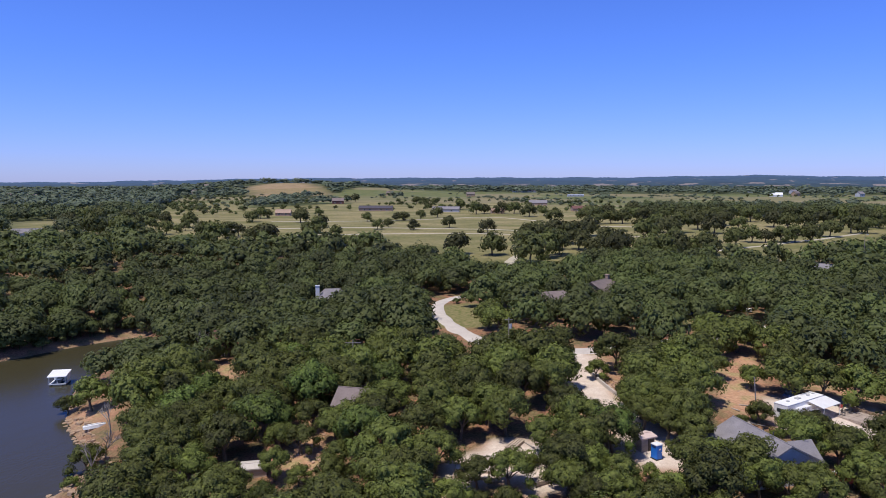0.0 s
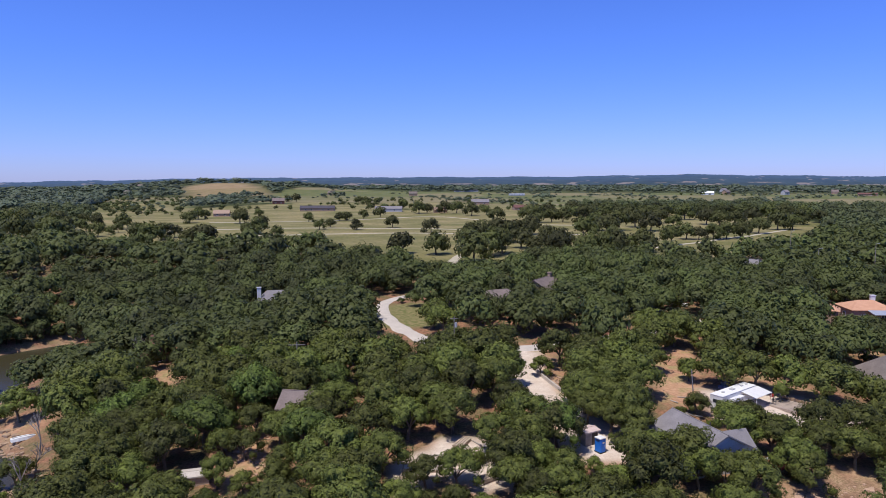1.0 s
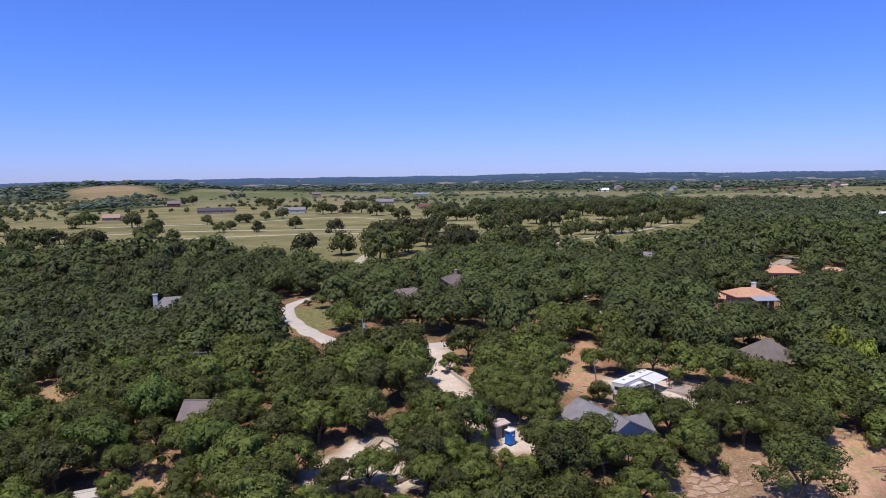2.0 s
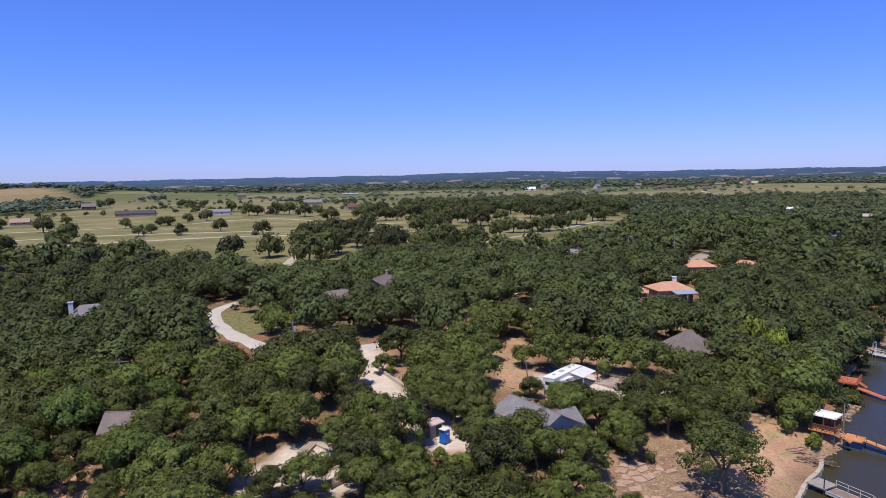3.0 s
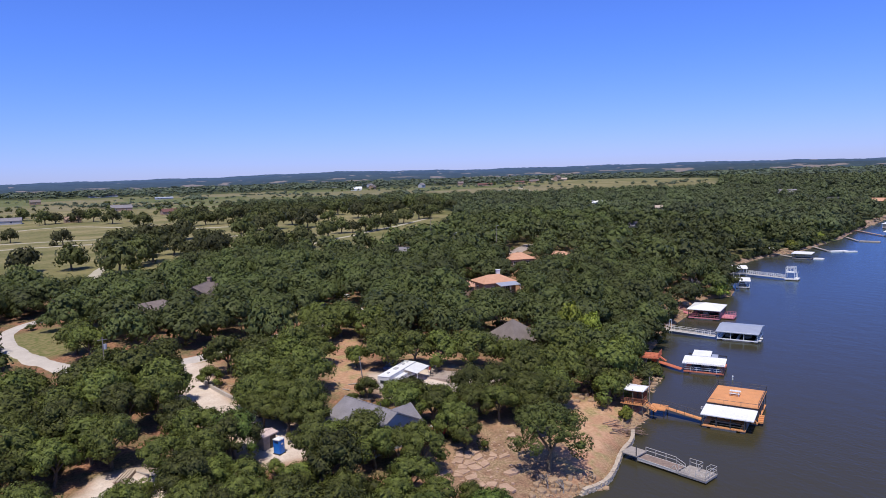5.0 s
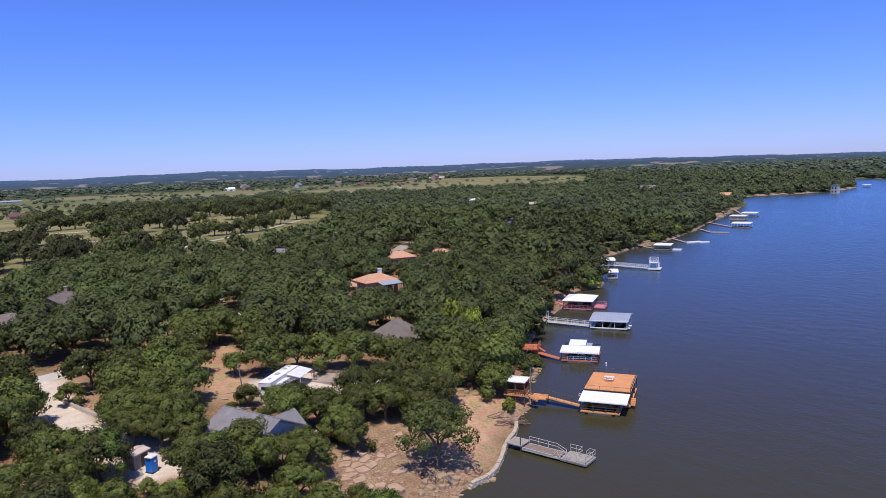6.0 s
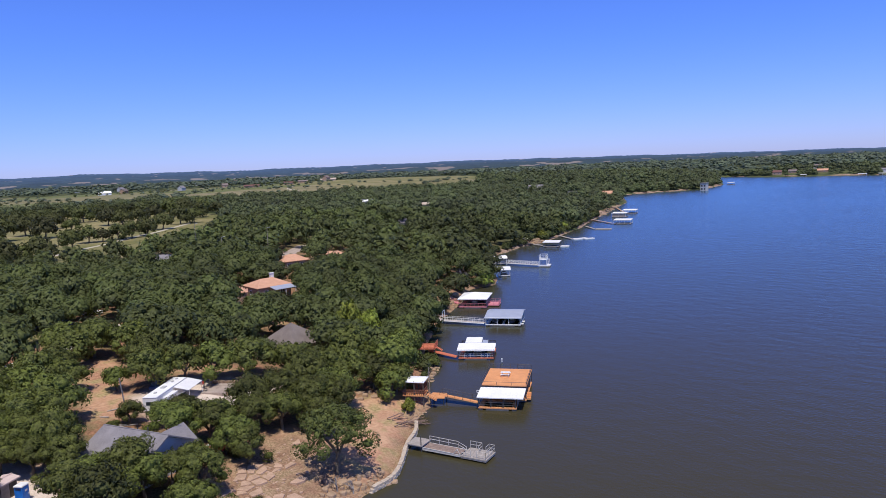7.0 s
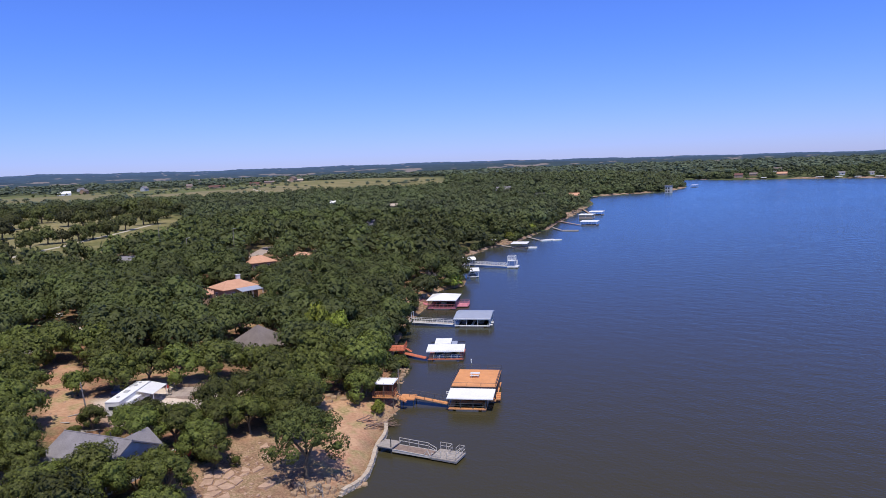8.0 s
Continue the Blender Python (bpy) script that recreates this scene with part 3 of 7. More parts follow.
def trunk(seed, high=5.2, thick=0.24):
    """A tapered, leaning trunk that forks into limbs."""
    r = random.Random(seed)
    bm = bmesh.new()
    lean = Vector((r.uniform(-0.5, 0.5), r.uniform(-0.5, 0.5), high * 0.42))
    rod(bm, (0, 0, -0.5), lean, thick * 1.25, thick * 0.85, 8)
    for k in range(5):
        a = k * 1.257 + r.uniform(-0.4, 0.4)
        mid = lean + Vector((math.cos(a) * r.uniform(0.7, 1.3), math.sin(a) * r.uniform(0.7, 1.3), high * 0.22))
        tip = mid + Vector((math.cos(a) * r.uniform(1.0, 1.9), math.sin(a) * r.uniform(1.0, 1.9), high * r.uniform(0.2, 0.4)))
        rod(bm, lean - Vector((0, 0, 0.2)), mid, thick * 0.6, thick * 0.42, 6)
        rod(bm, mid, tip, thick * 0.42, thick * 0.12, 5)
    me = bpy.data.meshes.new("trunk")
    bm.to_mesh(me)
    bm.free()
    me.materials.append(BARK)
    return me


def leafy(name, v, f, nv, mat, tone=None):
    """A mesh of leaves whose light falls as on a rounded clump."""
    me = soup(name, v, f, mat, tone, smooth_faces=True)
    me.normals_split_custom_set_from_vertices(nv / np.linalg.norm(nv, axis=1)[:, None])
    return me


NEAR = [(leafy("crown", *crown(100 + k, 17 + k % 5, 5000, 0.15, 4.4 + 0.2 * (k % 3), 4.0 + 0.3 * (k % 4), 3.9, 0.05, 0.4, 0.6), LEAF), trunk(k)) for k in range(8)]
NEXT = [(leafy("crown", *crown(150 + k, 15 + k % 4, 2100, 0.235, 4.5 + 0.2 * (k % 3), 4.0 + 0.3 * (k % 4), 3.9, 0.1, 0.4, 0.6), LEAF), trunk(k + 20)) for k in range(8)]
SINGLE = [(leafy("crown", *crown(170 + k, 11 + k % 3, 640, 0.42, 4.9, 4.5, 2.8, 0.0, 0.26, 0.7), LEAF_DARK), trunk(k + 40, 4.4)) for k in range(8)]
MIDDLE = [crown(200 + k, 12 + k % 3, 880, 0.32, 4.7, 4.2, 4.0, 0.3, 0.34, 0.85) for k in range(8)]
FINE = [crown(180 + k, 15 + k % 4, 2100, 0.235, 4.7, 4.1, 3.9, 0.1, 0.4, 0.6) for k in range(6)]
LOOSE = [crown(250 + k, 9, 300, 0.58, 4.9, 4.4, 3.6, 0.1, 0.24, 0.8) for k in range(6)]
BROAD = [crown(300 + k, 8, 165, 0.58, 4.7, 4.2, 4.0, 0.6, 0.16, 0.95) for k in range(8)]
LIGHT = [crown(350 + k, 5, 80, 0.9, 4.6, 4.2, 4.0, 0.6, 0.22, 0.86) for k in range(6)]
BLOB = [crown(400 + k, 4, 26, 1.6, shy=0.8, calm=0.85) for k in range(4)]


GREENER = {}


def oak(x, y, size, k, label, group="oaks in the woods", turn=None, flat=1.0, leaf=None):
    """One oak with its trunk and crown."""
    t = thing("oak_tree", pose(x, y, ground_z(x, y) - 0.1, 0, 0, (x * 37 + y * 91) % 360 if turn is None else turn), label, "tree", group)
    t.scale = (size * 1.0, size * 1.0, size * flat)
    far_off = math.hypot(x, y)
    kind = NEAR[k] if far_off < 118 else NEXT[k] if far_off < 262 else SINGLE[k]
    for name, me in (("trunk", kind[1]), ("crown", kind[0])):
        if leaf and name == "crown":
            me = GREENER.setdefault(me.name, me.copy())
            me.materials[0] = leaf
        ob = new(name, me)
        ob.parent = t
    return t


# Strips of low growth laid along the camera's sight lines to houses and clearings, to keep them in view: two ends, half
# width, height of growth at the first end and its rise along the strip.
SIGHT_LANE = [(0, 196, 0, 166, 3.2, 0, 0.18), (-2, 188, -1.7, 158, 2.6, 0, 0.18), (30.2, 94.6, 22.8, 71.4, 2, 0, 0.39), (29.8, 97.5, 22.8, 73, 2.2, 0.5, 0.37), (26.5, 118, 19.9, 88.7, 2.0, 0, 0.3), (26.8, 127, 20.6, 97.6, 1.4, 0, 0.28), (27, 135, 21.1, 105.6, 1.2, 0.3, 0.26), (1, 184, 0.8, 154, 4, 0, 0.19), (1, 175, 0.8, 145, 3.5, 0, 0.2), (3.5, 163, 2.9, 133, 3.5, 0, 0.21), (9, 150, 7.2, 120.1, 3.5, 0, 0.24), (7, 167, 5.7, 137, 3.5, 0, 0.21)]
SIGHT_YARDS = [(50, 113, 37.9, 85.6, 2.5, 0, 0.3), (56, 124, 43.8, 96.6, 2.6, 0, 0.27), (58.5, 133, 46.5, 105.5, 2.6, 0, 0.25), (42, 97, 31, 71.6, 3.5, 3.6, 0.34), (47, 88, 35.5, 66.1, 1.4, 2.6, 0.38), (56, 108.5, 42.7, 81.6, 4.5, 0.5, 0.31), (67, 108, 51.2, 82.5, 4, 0, 0.3), (73.6, 104, 56.3, 79.5, 3, 0, 0.31), (92.8, 117.5, 74.1, 94, 5.5, 3.0, 0.24), (125, 163, 106.7, 139.3, 7.5, 3.5, 0.165), (113, 164, 96, 139.3, 3.0, 3.5, 0.165), (160, 195, 141, 171.8, 5, 4.3, 0.13)]
SIGHT_HOUSES = [(181, 198, 160.6, 176, 4, 4.6, 0.13), (175, 216, 156.1, 192.7, 4, 0.5, 0.13), (131.5, 234, 117, 209, 3.5, 5.0, 0.11), (28, 168, 23.1, 138.4, 2.6, 5.4, 0.18), (43, 185, 36.2, 155.8, 3.2, 4.4, 0.16), (-33, 193, -27.9, 163.4, 4.2, 4.4, 0.17), (-49.5, 150, -40.0, 121.5, 2.0, 4.3, 0.23), (-15.5, 104, -11.4, 76.6, 0.8, 4.6, 0.34), (-26.2, 91.4, -20.5, 72, 1.6, 0.6, 0.4)]
SIGHT_BANK = [(401, 395, 370, 365, 6, 3.4, 0.07), (287, 259, 262, 236, 4, 3.4, 0.1), (366, 305, 336, 279, 3, 4.5, 0.08), (637, 377, 596, 353, 6, 1.8, 0.05), (548, 338, 505, 311, 5, 0.5, 0.06), (602, 316, 560, 294, 4, 2.2, 0.05), (668, 311, 625, 291, 5, 1.0, 0.05), (67, 165, 55.7, 137.2, 1.6, 1.0, 0.2), (-19, 94, -14.4, 72.2, 1.0, 0.3, 0.41), (56, 74, 43.5, 57.4, 6, 0, 0.46), (50, 80, 38.5, 61.6, 5, 0, 0.44), (28, 141, 22.2, 111.6, 1.5, 0.5, 0.25), (36, 143, 28.7, 113.9, 1.5, 0.5, 0.24), (64, 155, 52.6, 127.3, 1.0, 1.5, 0.21)]
SIGHT_PATCHES = [(-89, 167, -71, 132, 7, 0.2, 0.25), (21, 262, 15.5, 200, 9, 0.5, 0.17), (5, 290, 3.5, 230, 7, 1.5, 0.16), (38, 250, 31, 205, 7, 2.0, 0.17), (-232, 370, -196, 312, 9, 0.5, 0.15), (-252, 404, -215, 345, 14, 1.0, 0.14), (4.0, 88.5, 3.0, 66.5, 1.8, 0.4, 0.4), (12.8, 90.5, 9.4, 66.7, 2.2, 0, 0.41), (14.4, 87.9, 10.5, 64.2, 1.6, 0, 0.42), (6.9, 94.4, 5.2, 70.5, 1.4, 0.2, 0.39), (-18.0, 94.2, -12.7, 66.7, 0.9, 0.3, 0.4), (52.6, 88, 38.3, 64, 0.8, 0.6, 0.37), (-85, 182, -61, 137, 6, 0.3, 0.2), (-93, 190, -69, 145, 4, 0, 0.2), (-45.6, 139.4, -36.9, 112.8, 1.5, 0.5, 0.26), (187.2, 231.8, 169.6, 210.0, 4, 0.3, 0.11), (-62.5, 118.0, -53.2, 100.3, 4, 0.2, 0.31)]


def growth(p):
    """How tall a tree may be at each point without crossing the camera's sight lines."""
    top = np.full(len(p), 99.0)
    for x0, y0, x1, y1, r, first, rise in SIGHT_LANE + SIGHT_YARDS + SIGHT_HOUSES + SIGHT_BANK + SIGHT_PATCHES:
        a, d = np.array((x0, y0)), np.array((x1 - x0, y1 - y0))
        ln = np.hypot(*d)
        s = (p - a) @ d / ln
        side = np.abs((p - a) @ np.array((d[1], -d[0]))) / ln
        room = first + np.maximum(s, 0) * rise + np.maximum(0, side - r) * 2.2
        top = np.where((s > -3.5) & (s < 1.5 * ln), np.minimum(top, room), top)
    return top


# ground that the houses in the woods stand on: centre and radius
HOMES = [(94.6, 121.2, 6.2), (125.5, 169, 8.5), (113, 166.5, 5.5), (162.5, 202.5, 8), (182, 201.5, 8), (131.5, 237.5, 7), (28.2, 172, 6), (43.6, 188.5, 6), (-32, 197.5, 5.5), (-50.6, 153.5, 3)]


def blocked(p):
    hit = np.zeros(len(p), bool)
    for x, y, r in BANKS + HOMES:
        hit |= np.hypot(p[:, 0] - x, p[:, 1] - y) < r
    hit |= sdist(p, BEACH) > -1.0
    hit |= sdist(p, FLAGS) > 0.5
    hit |= (sdist(p, CLEARING) > 0) | (sdist(p, PADS[2]) > 1) | (sdist(p, GOLF) > -2)
    hit |= off_line(p, along(ROAD)) < 4.0
    hit |= off_line(p, along(DRIVE)) < 3.0
    hit |= sdist(p, FRONT_SOIL) > 1.2
    hit |= off_line(p, np.array([(-76, 130), (-63, 113), (-55, 99), (-52, 90)], float)) < 7.0
    return hit


def scatter(x0, x1, y0, y1, gap, seed):
    """Points on a loose grid, each shifted at random."""
    r = np.random.default_rng(seed)
    a, c = np.meshgrid(np.arange(x0, x1, gap), np.arange(y0, y1, gap * 0.87))
    a = a + (np.arange(len(a)) % 2)[:, None] * gap / 2
    p = np.stack([a.ravel(), c.ravel()], 1)
    return p + r.uniform(-0.33, 0.33, p.shape) * gap


def bearing(p):
    return np.degrees(np.arctan2(p[:, 0], p[:, 1]))


OAKS_DRIVE = [(30.8, 102.3, 0.78), (31.8, 107.0, 0.95), (38.0, 109.0, 1.05), (33.4, 98.9, 0.7), (36.2, 96.2, 0.8), (37.5, 102.5, 0.95), (19.4, 91.8, 0.85), (14.6, 93.6, 0.8), (20.5, 99.5, 0.9), (56.0, 138.5, 0.95), (62.3, 142.5, 1.0), (67.0, 137.0, 1.0), (58.5, 147.0, 1.0), (66.0, 128.0, 0.95), (55.2, 83.4, 0.72), (45.8, 80.5, 0.8), (41.2, 75.0, 0.8)]
OAKS_BEACH = [(40.3, 86.6, 0.95), (43.6, 83.6, 0.7), (47.4, 84.4, 0.66), (91.6, 88.2, 0.8), (74.5, 88.8, 0.95), (78.5, 90.2, 0.95), (84.0, 97.5, 0.95), (90.5, 92.8, 0.9), (94.8, 89.6, 0.7), (36.0, 121.0, 1.0), (42.0, 121.0, 1.0), (38.5, 128.0, 1.0), (23.5, 94.2, 0.95), (32.4, 85.8, 0.95), (36.6, 88.5, 0.75), (40.5, 84.0, 0.8), (50.2, 105.6, 0.52), (51.2, 94.8, 0.84), (55.4, 92.4, 0.82), (55.4, 85.8, 0.85)]
OAKS_YARD = [(60.3, 117.2, 1.0), (65.6, 116.2, 1.0), (71.0, 114.4, 0.95), (55.8, 121.0, 0.6), (89.3, 87.4, 0.72), (61.4, 90.6, 0.8), (35.3, 116.3, 1.0), (34.7, 104.1, 0.95), (42.8, 113.5, 1.0), (46.1, 128.1, 1.05), (28.5, 124.6, 0.5), (65.5, 88.5, 0.85), (72.3, 89.3, 0.95), (69.7, 94.6, 0.97), (64.7, 95.5, 0.92), (56.5, 92.0, 0.85), (69.5, 83.9, 0.8), (75.8, 86.5, 0.85), (53.0, 101.0, 0.6), (56.0, 100.3, 0.65), (94.6, 103.4, 1.2), (97.1, 93.7, 1.2)]
OAKS_SITE = [(4.6, 85.6, 0.6), (2.5, 99.5, 0.9), (7.4, 103.6, 0.9), (-20.6, 97.0, 0.6), (-3.5, 97.5, 0.85), (10.8, 160.5, 0.95), (12.5, 153.5, 0.9), (22.6, 84.0, 0.72), (18.4, 79.3, 0.72), (23.5, 77.1, 0.66), (15.7, 82.2, 0.74), (8.8, 85.2, 0.72), (-1.0, 90.0, 0.8), (18.9, 86.8, 0.78), (-16.4, 100.1, 0.68), (27.9, 80.4, 0.7), (7.9, 79.4, 0.5), (-14.2, 100.5, 0.84), (-20.5, 104.0, 0.7), (-10.0, 101.5, 0.85), (-11.0, 104.6, 0.85)]
OAKS_COVE = [(-24.0, 98.5, 0.6), (-23.0, 90.0, 0.6), (-14.5, 91.0, 0.6), (-66.5, 126.5, 0.85), (-72.5, 129.0, 0.5), (-54.6, 101.6, 0.62), (16.7, 86.7, 0.9), (20.3, 79.3, 0.8), (26.1, 77.9, 0.8), (31.8, 75.4, 0.75), (37.0, 72.0, 0.72), (42.0, 70.4, 0.7), (12.8, 111.1, 1.08), (20.2, 118.5, 1.05), (17.0, 126.5, 1.12)]
OAKS_FRONT = [(9.6, 127.3, 1.0), (9.6, 101.0, 0.96), (4.6, 108.1, 1.04), (-0.7, 102.8, 1.0), (-8.0, 124.7, 1.09), (19.2, 105.2, 0.85), (87.0, 95.0, 1.0), (107.6, 99.9, 1.0), (80, 99, 1.0), (18.0, 113.0, 1.0), (21.5, 131.5, 1.0), (33.0, 129.5, 1.0), (32.0, 111.0, 0.8), (50.0, 126.0, 0.8), (51.5, 134.0, 0.85)]
p, wide = scatter(-140, 330, 50, 262, 6.5, 3), scatter(-160, 330, 50, 262, 7.7, 31)
p = np.vstack([p[np.hypot(p[:, 0], p[:, 1]) < 140], wide[np.hypot(wide[:, 0], wide[:, 1]) > 143]])
OAKS_YARDS, OAKS_EDGE = OAKS_DRIVE + OAKS_BEACH + OAKS_YARD, OAKS_SITE + OAKS_COVE + OAKS_FRONT
for x, y, s in OAKS_YARDS + OAKS_EDGE:
    p = p[np.hypot(p[:, 0] - x, p[:, 1] - y) > 5.2 * s]
az, r = bearing(p), np.hypot(p[:, 0], p[:, 1])
p = p[(sdist(p, LAND) > 1.2) & ~blocked(p) & (r < 262) & (az > -42) & (az < 78)]
p = p[np.argsort(np.hypot(p[:, 0], p[:, 1]))]
# trees are shortened, the lowest dropped, to fit the camera's view
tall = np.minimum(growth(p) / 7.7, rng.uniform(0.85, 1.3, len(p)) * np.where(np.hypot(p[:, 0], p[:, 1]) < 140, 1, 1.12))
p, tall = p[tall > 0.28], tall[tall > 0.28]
LABELS = ("broad dark green oak with a rounded crown", "spreading oak with dense olive green leaves", "sunlit green oak among the other trees", "uneven dark oak with thick low boughs")
for k, (x, y) in enumerate(p[:105]):
    fresh = k % 9 == 4
    oak(x, y, tall[k], k % 8, "fresh green leafy tree between darker oaks" if fresh else LABELS[k % 4], flat=rng.uniform(0.88, 1.1), leaf=LEAF_GREEN if fresh else None)
oak(24.3, 94.5, 0.85, 2, "upright dark green tree with spiky shoots by the drive", flat=1.25, leaf=LEAF_GREEN)
oak(15.6, 88.5, 0.8, 5, "fresh green leafy tree beside the building site", leaf=LEAF_GREEN)
# oaks round the yards and on the shore
for k, (x, y, s) in enumerate(OAKS_YARDS):
    oak(x, y, s * 1.1, k % 8, "spreading oak beside a yard near the shore", "oaks round the yards")
for k, (x, y, s) in enumerate(OAKS_EDGE):
    oak(x, y, s * 1.1, (k * 3 + 1) % 8, "dense green oak at the wood's edge", "oaks at the wood's edge")
rest, rest_tall = p[105:], tall[105:]


def plant(name, points, kinds, sizes, label, seed, flat=1.0, trunks=0.0, mat=None):
    """Many trees joined into one sheet of woods."""
    r = np.random.default_rng(seed)
    vs, fs, ts, ns, base = [], [], [], [], 0
    z = height(points)
    flats = np.broadcast_to(flat, len(points))
    for (x, y), h, s, squash in zip(points, z, sizes, flats):
        v, f, nv = kinds[r.integers(len(kinds))]
        nv = nv.copy()
        a = r.uniform(0, 2 * np.pi)
        m = np.array([[np.cos(a), -np.sin(a), 0], [np.sin(a), np.cos(a), 0], [0, 0, 1]])
        q = (v * [s * r.uniform(0.85, 1.15), s * r.uniform(0.85, 1.15), s * squash * r.uniform(0.85, 1.15)]) @ m.T + [x, y, h - 0.2]
        nv = nv @ m.T
        if trunks:
            t = 0.22 * s
            tv = np.array([[-t, -t, -1], [t, -t, -1], [t, t, -1], [-t, t, -1], [0, 0, 5 * s]]) + [x, y, h]
            q, f = np.vstack([q, tv]), np.vstack([f, np.array([[0, 1, 4], [1, 2, 4], [2, 3, 4], [3, 0, 4]]) + len(v)])
            nv = np.vstack([nv, [(0, 0, 1.0)] * 5])
        vs.append(q)
        fs.append(f + base)
        ns.append(nv)
        ts.append(np.full(len(q), min(1.0, max(0.0, 0.15 + 0.7 * r.uniform(0, 1) + 0.3 * float(wobble(np.array([(x, y)]), 45, 6)[0])))))
        base += len(q)
    ob = new(name, leafy(name, np.vstack(vs), np.vstack(fs), np.vstack(ns), mat or LEAF_FAR, np.concatenate(ts)))
    return tagged(ob, label, "woods", kind="stuff")


close = np.hypot(rest[:, 0], rest[:, 1]) < 140
plant("woods_close", rest[close], FINE, rest_tall[close] * 1.05, "dense green oaks between the yards", 15, trunks=1.0, mat=LEAF_CLOSE)
plant("woods_near", rest[~close], MIDDLE, rest_tall[~close], "dense green oak woods round the houses", 5)

q = scatter(-460, 900, 170, 760, 9.8, 4)
az, r = bearing(q), np.hypot(q[:, 0], q[:, 1])
keep = (sdist(q, LAND) > 0.4) & ~blocked(q) & (r >= 262) & (r < 800) & (az > -37) & (az < 80) & (sdist(q, GOLF) < -3)
for f in WEST_FIELDS:
    keep &= sdist(q, f) < -1
for f in PASTURES[:5]:
    keep &= (sdist(q, f) < 0) | ((wobble(q, 26, 8) > (-0.15 if f is PASTURES[4] else 0.45)) & (az < -12))
keep &= ~((r > 620) & (az > -14) & (az < 16))
keep &= ~((r > 375 + 30 * wobble(q, 30, 3)) & (az > -22 + 2 * wobble(q, 30, 5)) & (az < -12) & (wobble(q, 26, 8) < 0.45))
keep &= ~((r > 430) & (az < -21) & (wobble(q, 42, 7) < -0.1))
q = q[keep]
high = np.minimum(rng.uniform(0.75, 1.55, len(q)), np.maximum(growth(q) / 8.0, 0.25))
back = np.hypot(q[:, 0], q[:, 1]) > 430
plant("woods_beyond", q[~back], BROAD, high[~back], "oak woods that reach back from the lake", 6)
plant("woods_behind", q[back], BROAD, high[back], "oak woods farther along the lake, haze painted into their green", 7, mat=LEAF_HAZED)

# trees on the golf course: place and size
GOLF_PAIRS = [(7, 308, 1.15), (22, 303, 1.18), (27, 412, 1.0), (4, 463, 0.9), (-58, 525, 0.85), (-42, 441, 0.75), (-37, 463, 0.7), (-19, 441, 0.82), (-18, 549, 0.8), (-36, 537, 0.8), (-30, 537, 0.9), (-5, 578, 1.05),
    (-109, 602, 0.85), (-106, 511, 1.4), (-81, 410, 0.9), (-76, 417, 1.15), (-80, 455, 0.85), (-63, 401, 0.8), (-144, 518, 1.2), (-148, 557, 1.05), (-144, 565, 0.8)]
GOLF_WEST = [(-98, 357, 1.25), (-92, 357, 1.3), (-113, 340, 1.4), (-132, 375, 1.1), (-172, 466, 1.15), (-163, 434, 0.7), (-162, 401, 0.9), (-162, 417, 0.6), (-200, 494, 1.0), (-226, 537, 0.8), (-191, 449, 0.9), (-202, 455, 1.0),
    (-198, 388, 1.45), (-186, 397, 1.45), (-229, 419, 1.4), (-121, 384, 1.1), (-118, 395, 0.85), (-229, 501, 1.3), (-240, 478, 1.4), (-253, 485, 1.3)]
GOLF_STAND = [(35, 276, 1.4), (44, 291, 1.3), (39, 330, 1.15), (49, 348, 1.3), (51, 299, 1.25), (59, 357, 1.35), (64, 348, 1.3), (63, 318, 1.2), (84, 395, 1.25), (67, 297, 1.1), (73, 288, 1.15), (78, 300, 1.14), (84, 283, 1.15),
    (81, 340, 1.1), (92, 286, 1.0), (105, 357, 1.3), (101, 293, 1.05), (115, 340, 1.0), (52, 322, 1.2), (72, 375, 1.2), (46, 368, 1.1)]
GOLF_MIDDLE = [(110, 525, 1.4), (111, 491, 1.45), (121, 494, 1.2), (129, 494, 1.3), (138, 578, 1.4), (166, 602, 1.45), (142, 485, 1.4), (130, 417, 1.35), (129, 395, 1.45), (144, 417, 1.4), (164, 441, 1.4), (162, 410, 1.4), (180, 501, 1.4),
    (192, 501, 1.35), (198, 485, 1.35), (190, 441, 1.1), (226, 469, 1.35), (232, 518, 1.4), (222, 441, 1.3), (240, 455, 1.3), (268, 485, 1.4), (300, 518, 1.4), (303, 501, 1.4), (318, 501, 1.4), (268, 440, 1.2), (285, 452, 1.2)]
GOLF_PATH = [(139, 325, 1.05), (160, 355, 1.05), (166, 353, 0.9), (174, 352, 1.0), (182, 354, 1.05), (191, 355, 1.2), (216, 383, 1.2), (244, 410, 1.25), (255, 412, 1.2), (114, 296, 1.25), (107, 297, 0.9), (307, 464, 1.1)]
GOLF_HOUSE_OAKS = [(18, 717, 1.3), (31, 643, 1.4), (39, 650, 1.2), (55, 643, 1.35), (66, 640, 1.4), (74, 592, 1.4), (88, 602, 1.0), (85, 525, 1.3), (118, 975, 1.1), (20, 793, 1.1), (-35, 908, 1.2), (-24, 866, 1.25), (-11, 866, 1.0), (-16, 738, 0.9), (-140, 1005, 1.1), (-125, 979, 1.3)]
for k, (x, y, size) in enumerate(GOLF_PAIRS + GOLF_WEST + GOLF_STAND + GOLF_MIDDLE + GOLF_PATH + GOLF_HOUSE_OAKS):
    oak(x, y, size * 1.24, k % 8, "single round oak on the dry golf fairway", "oaks on the golf course", flat=rng.uniform(1.0, 1.25))

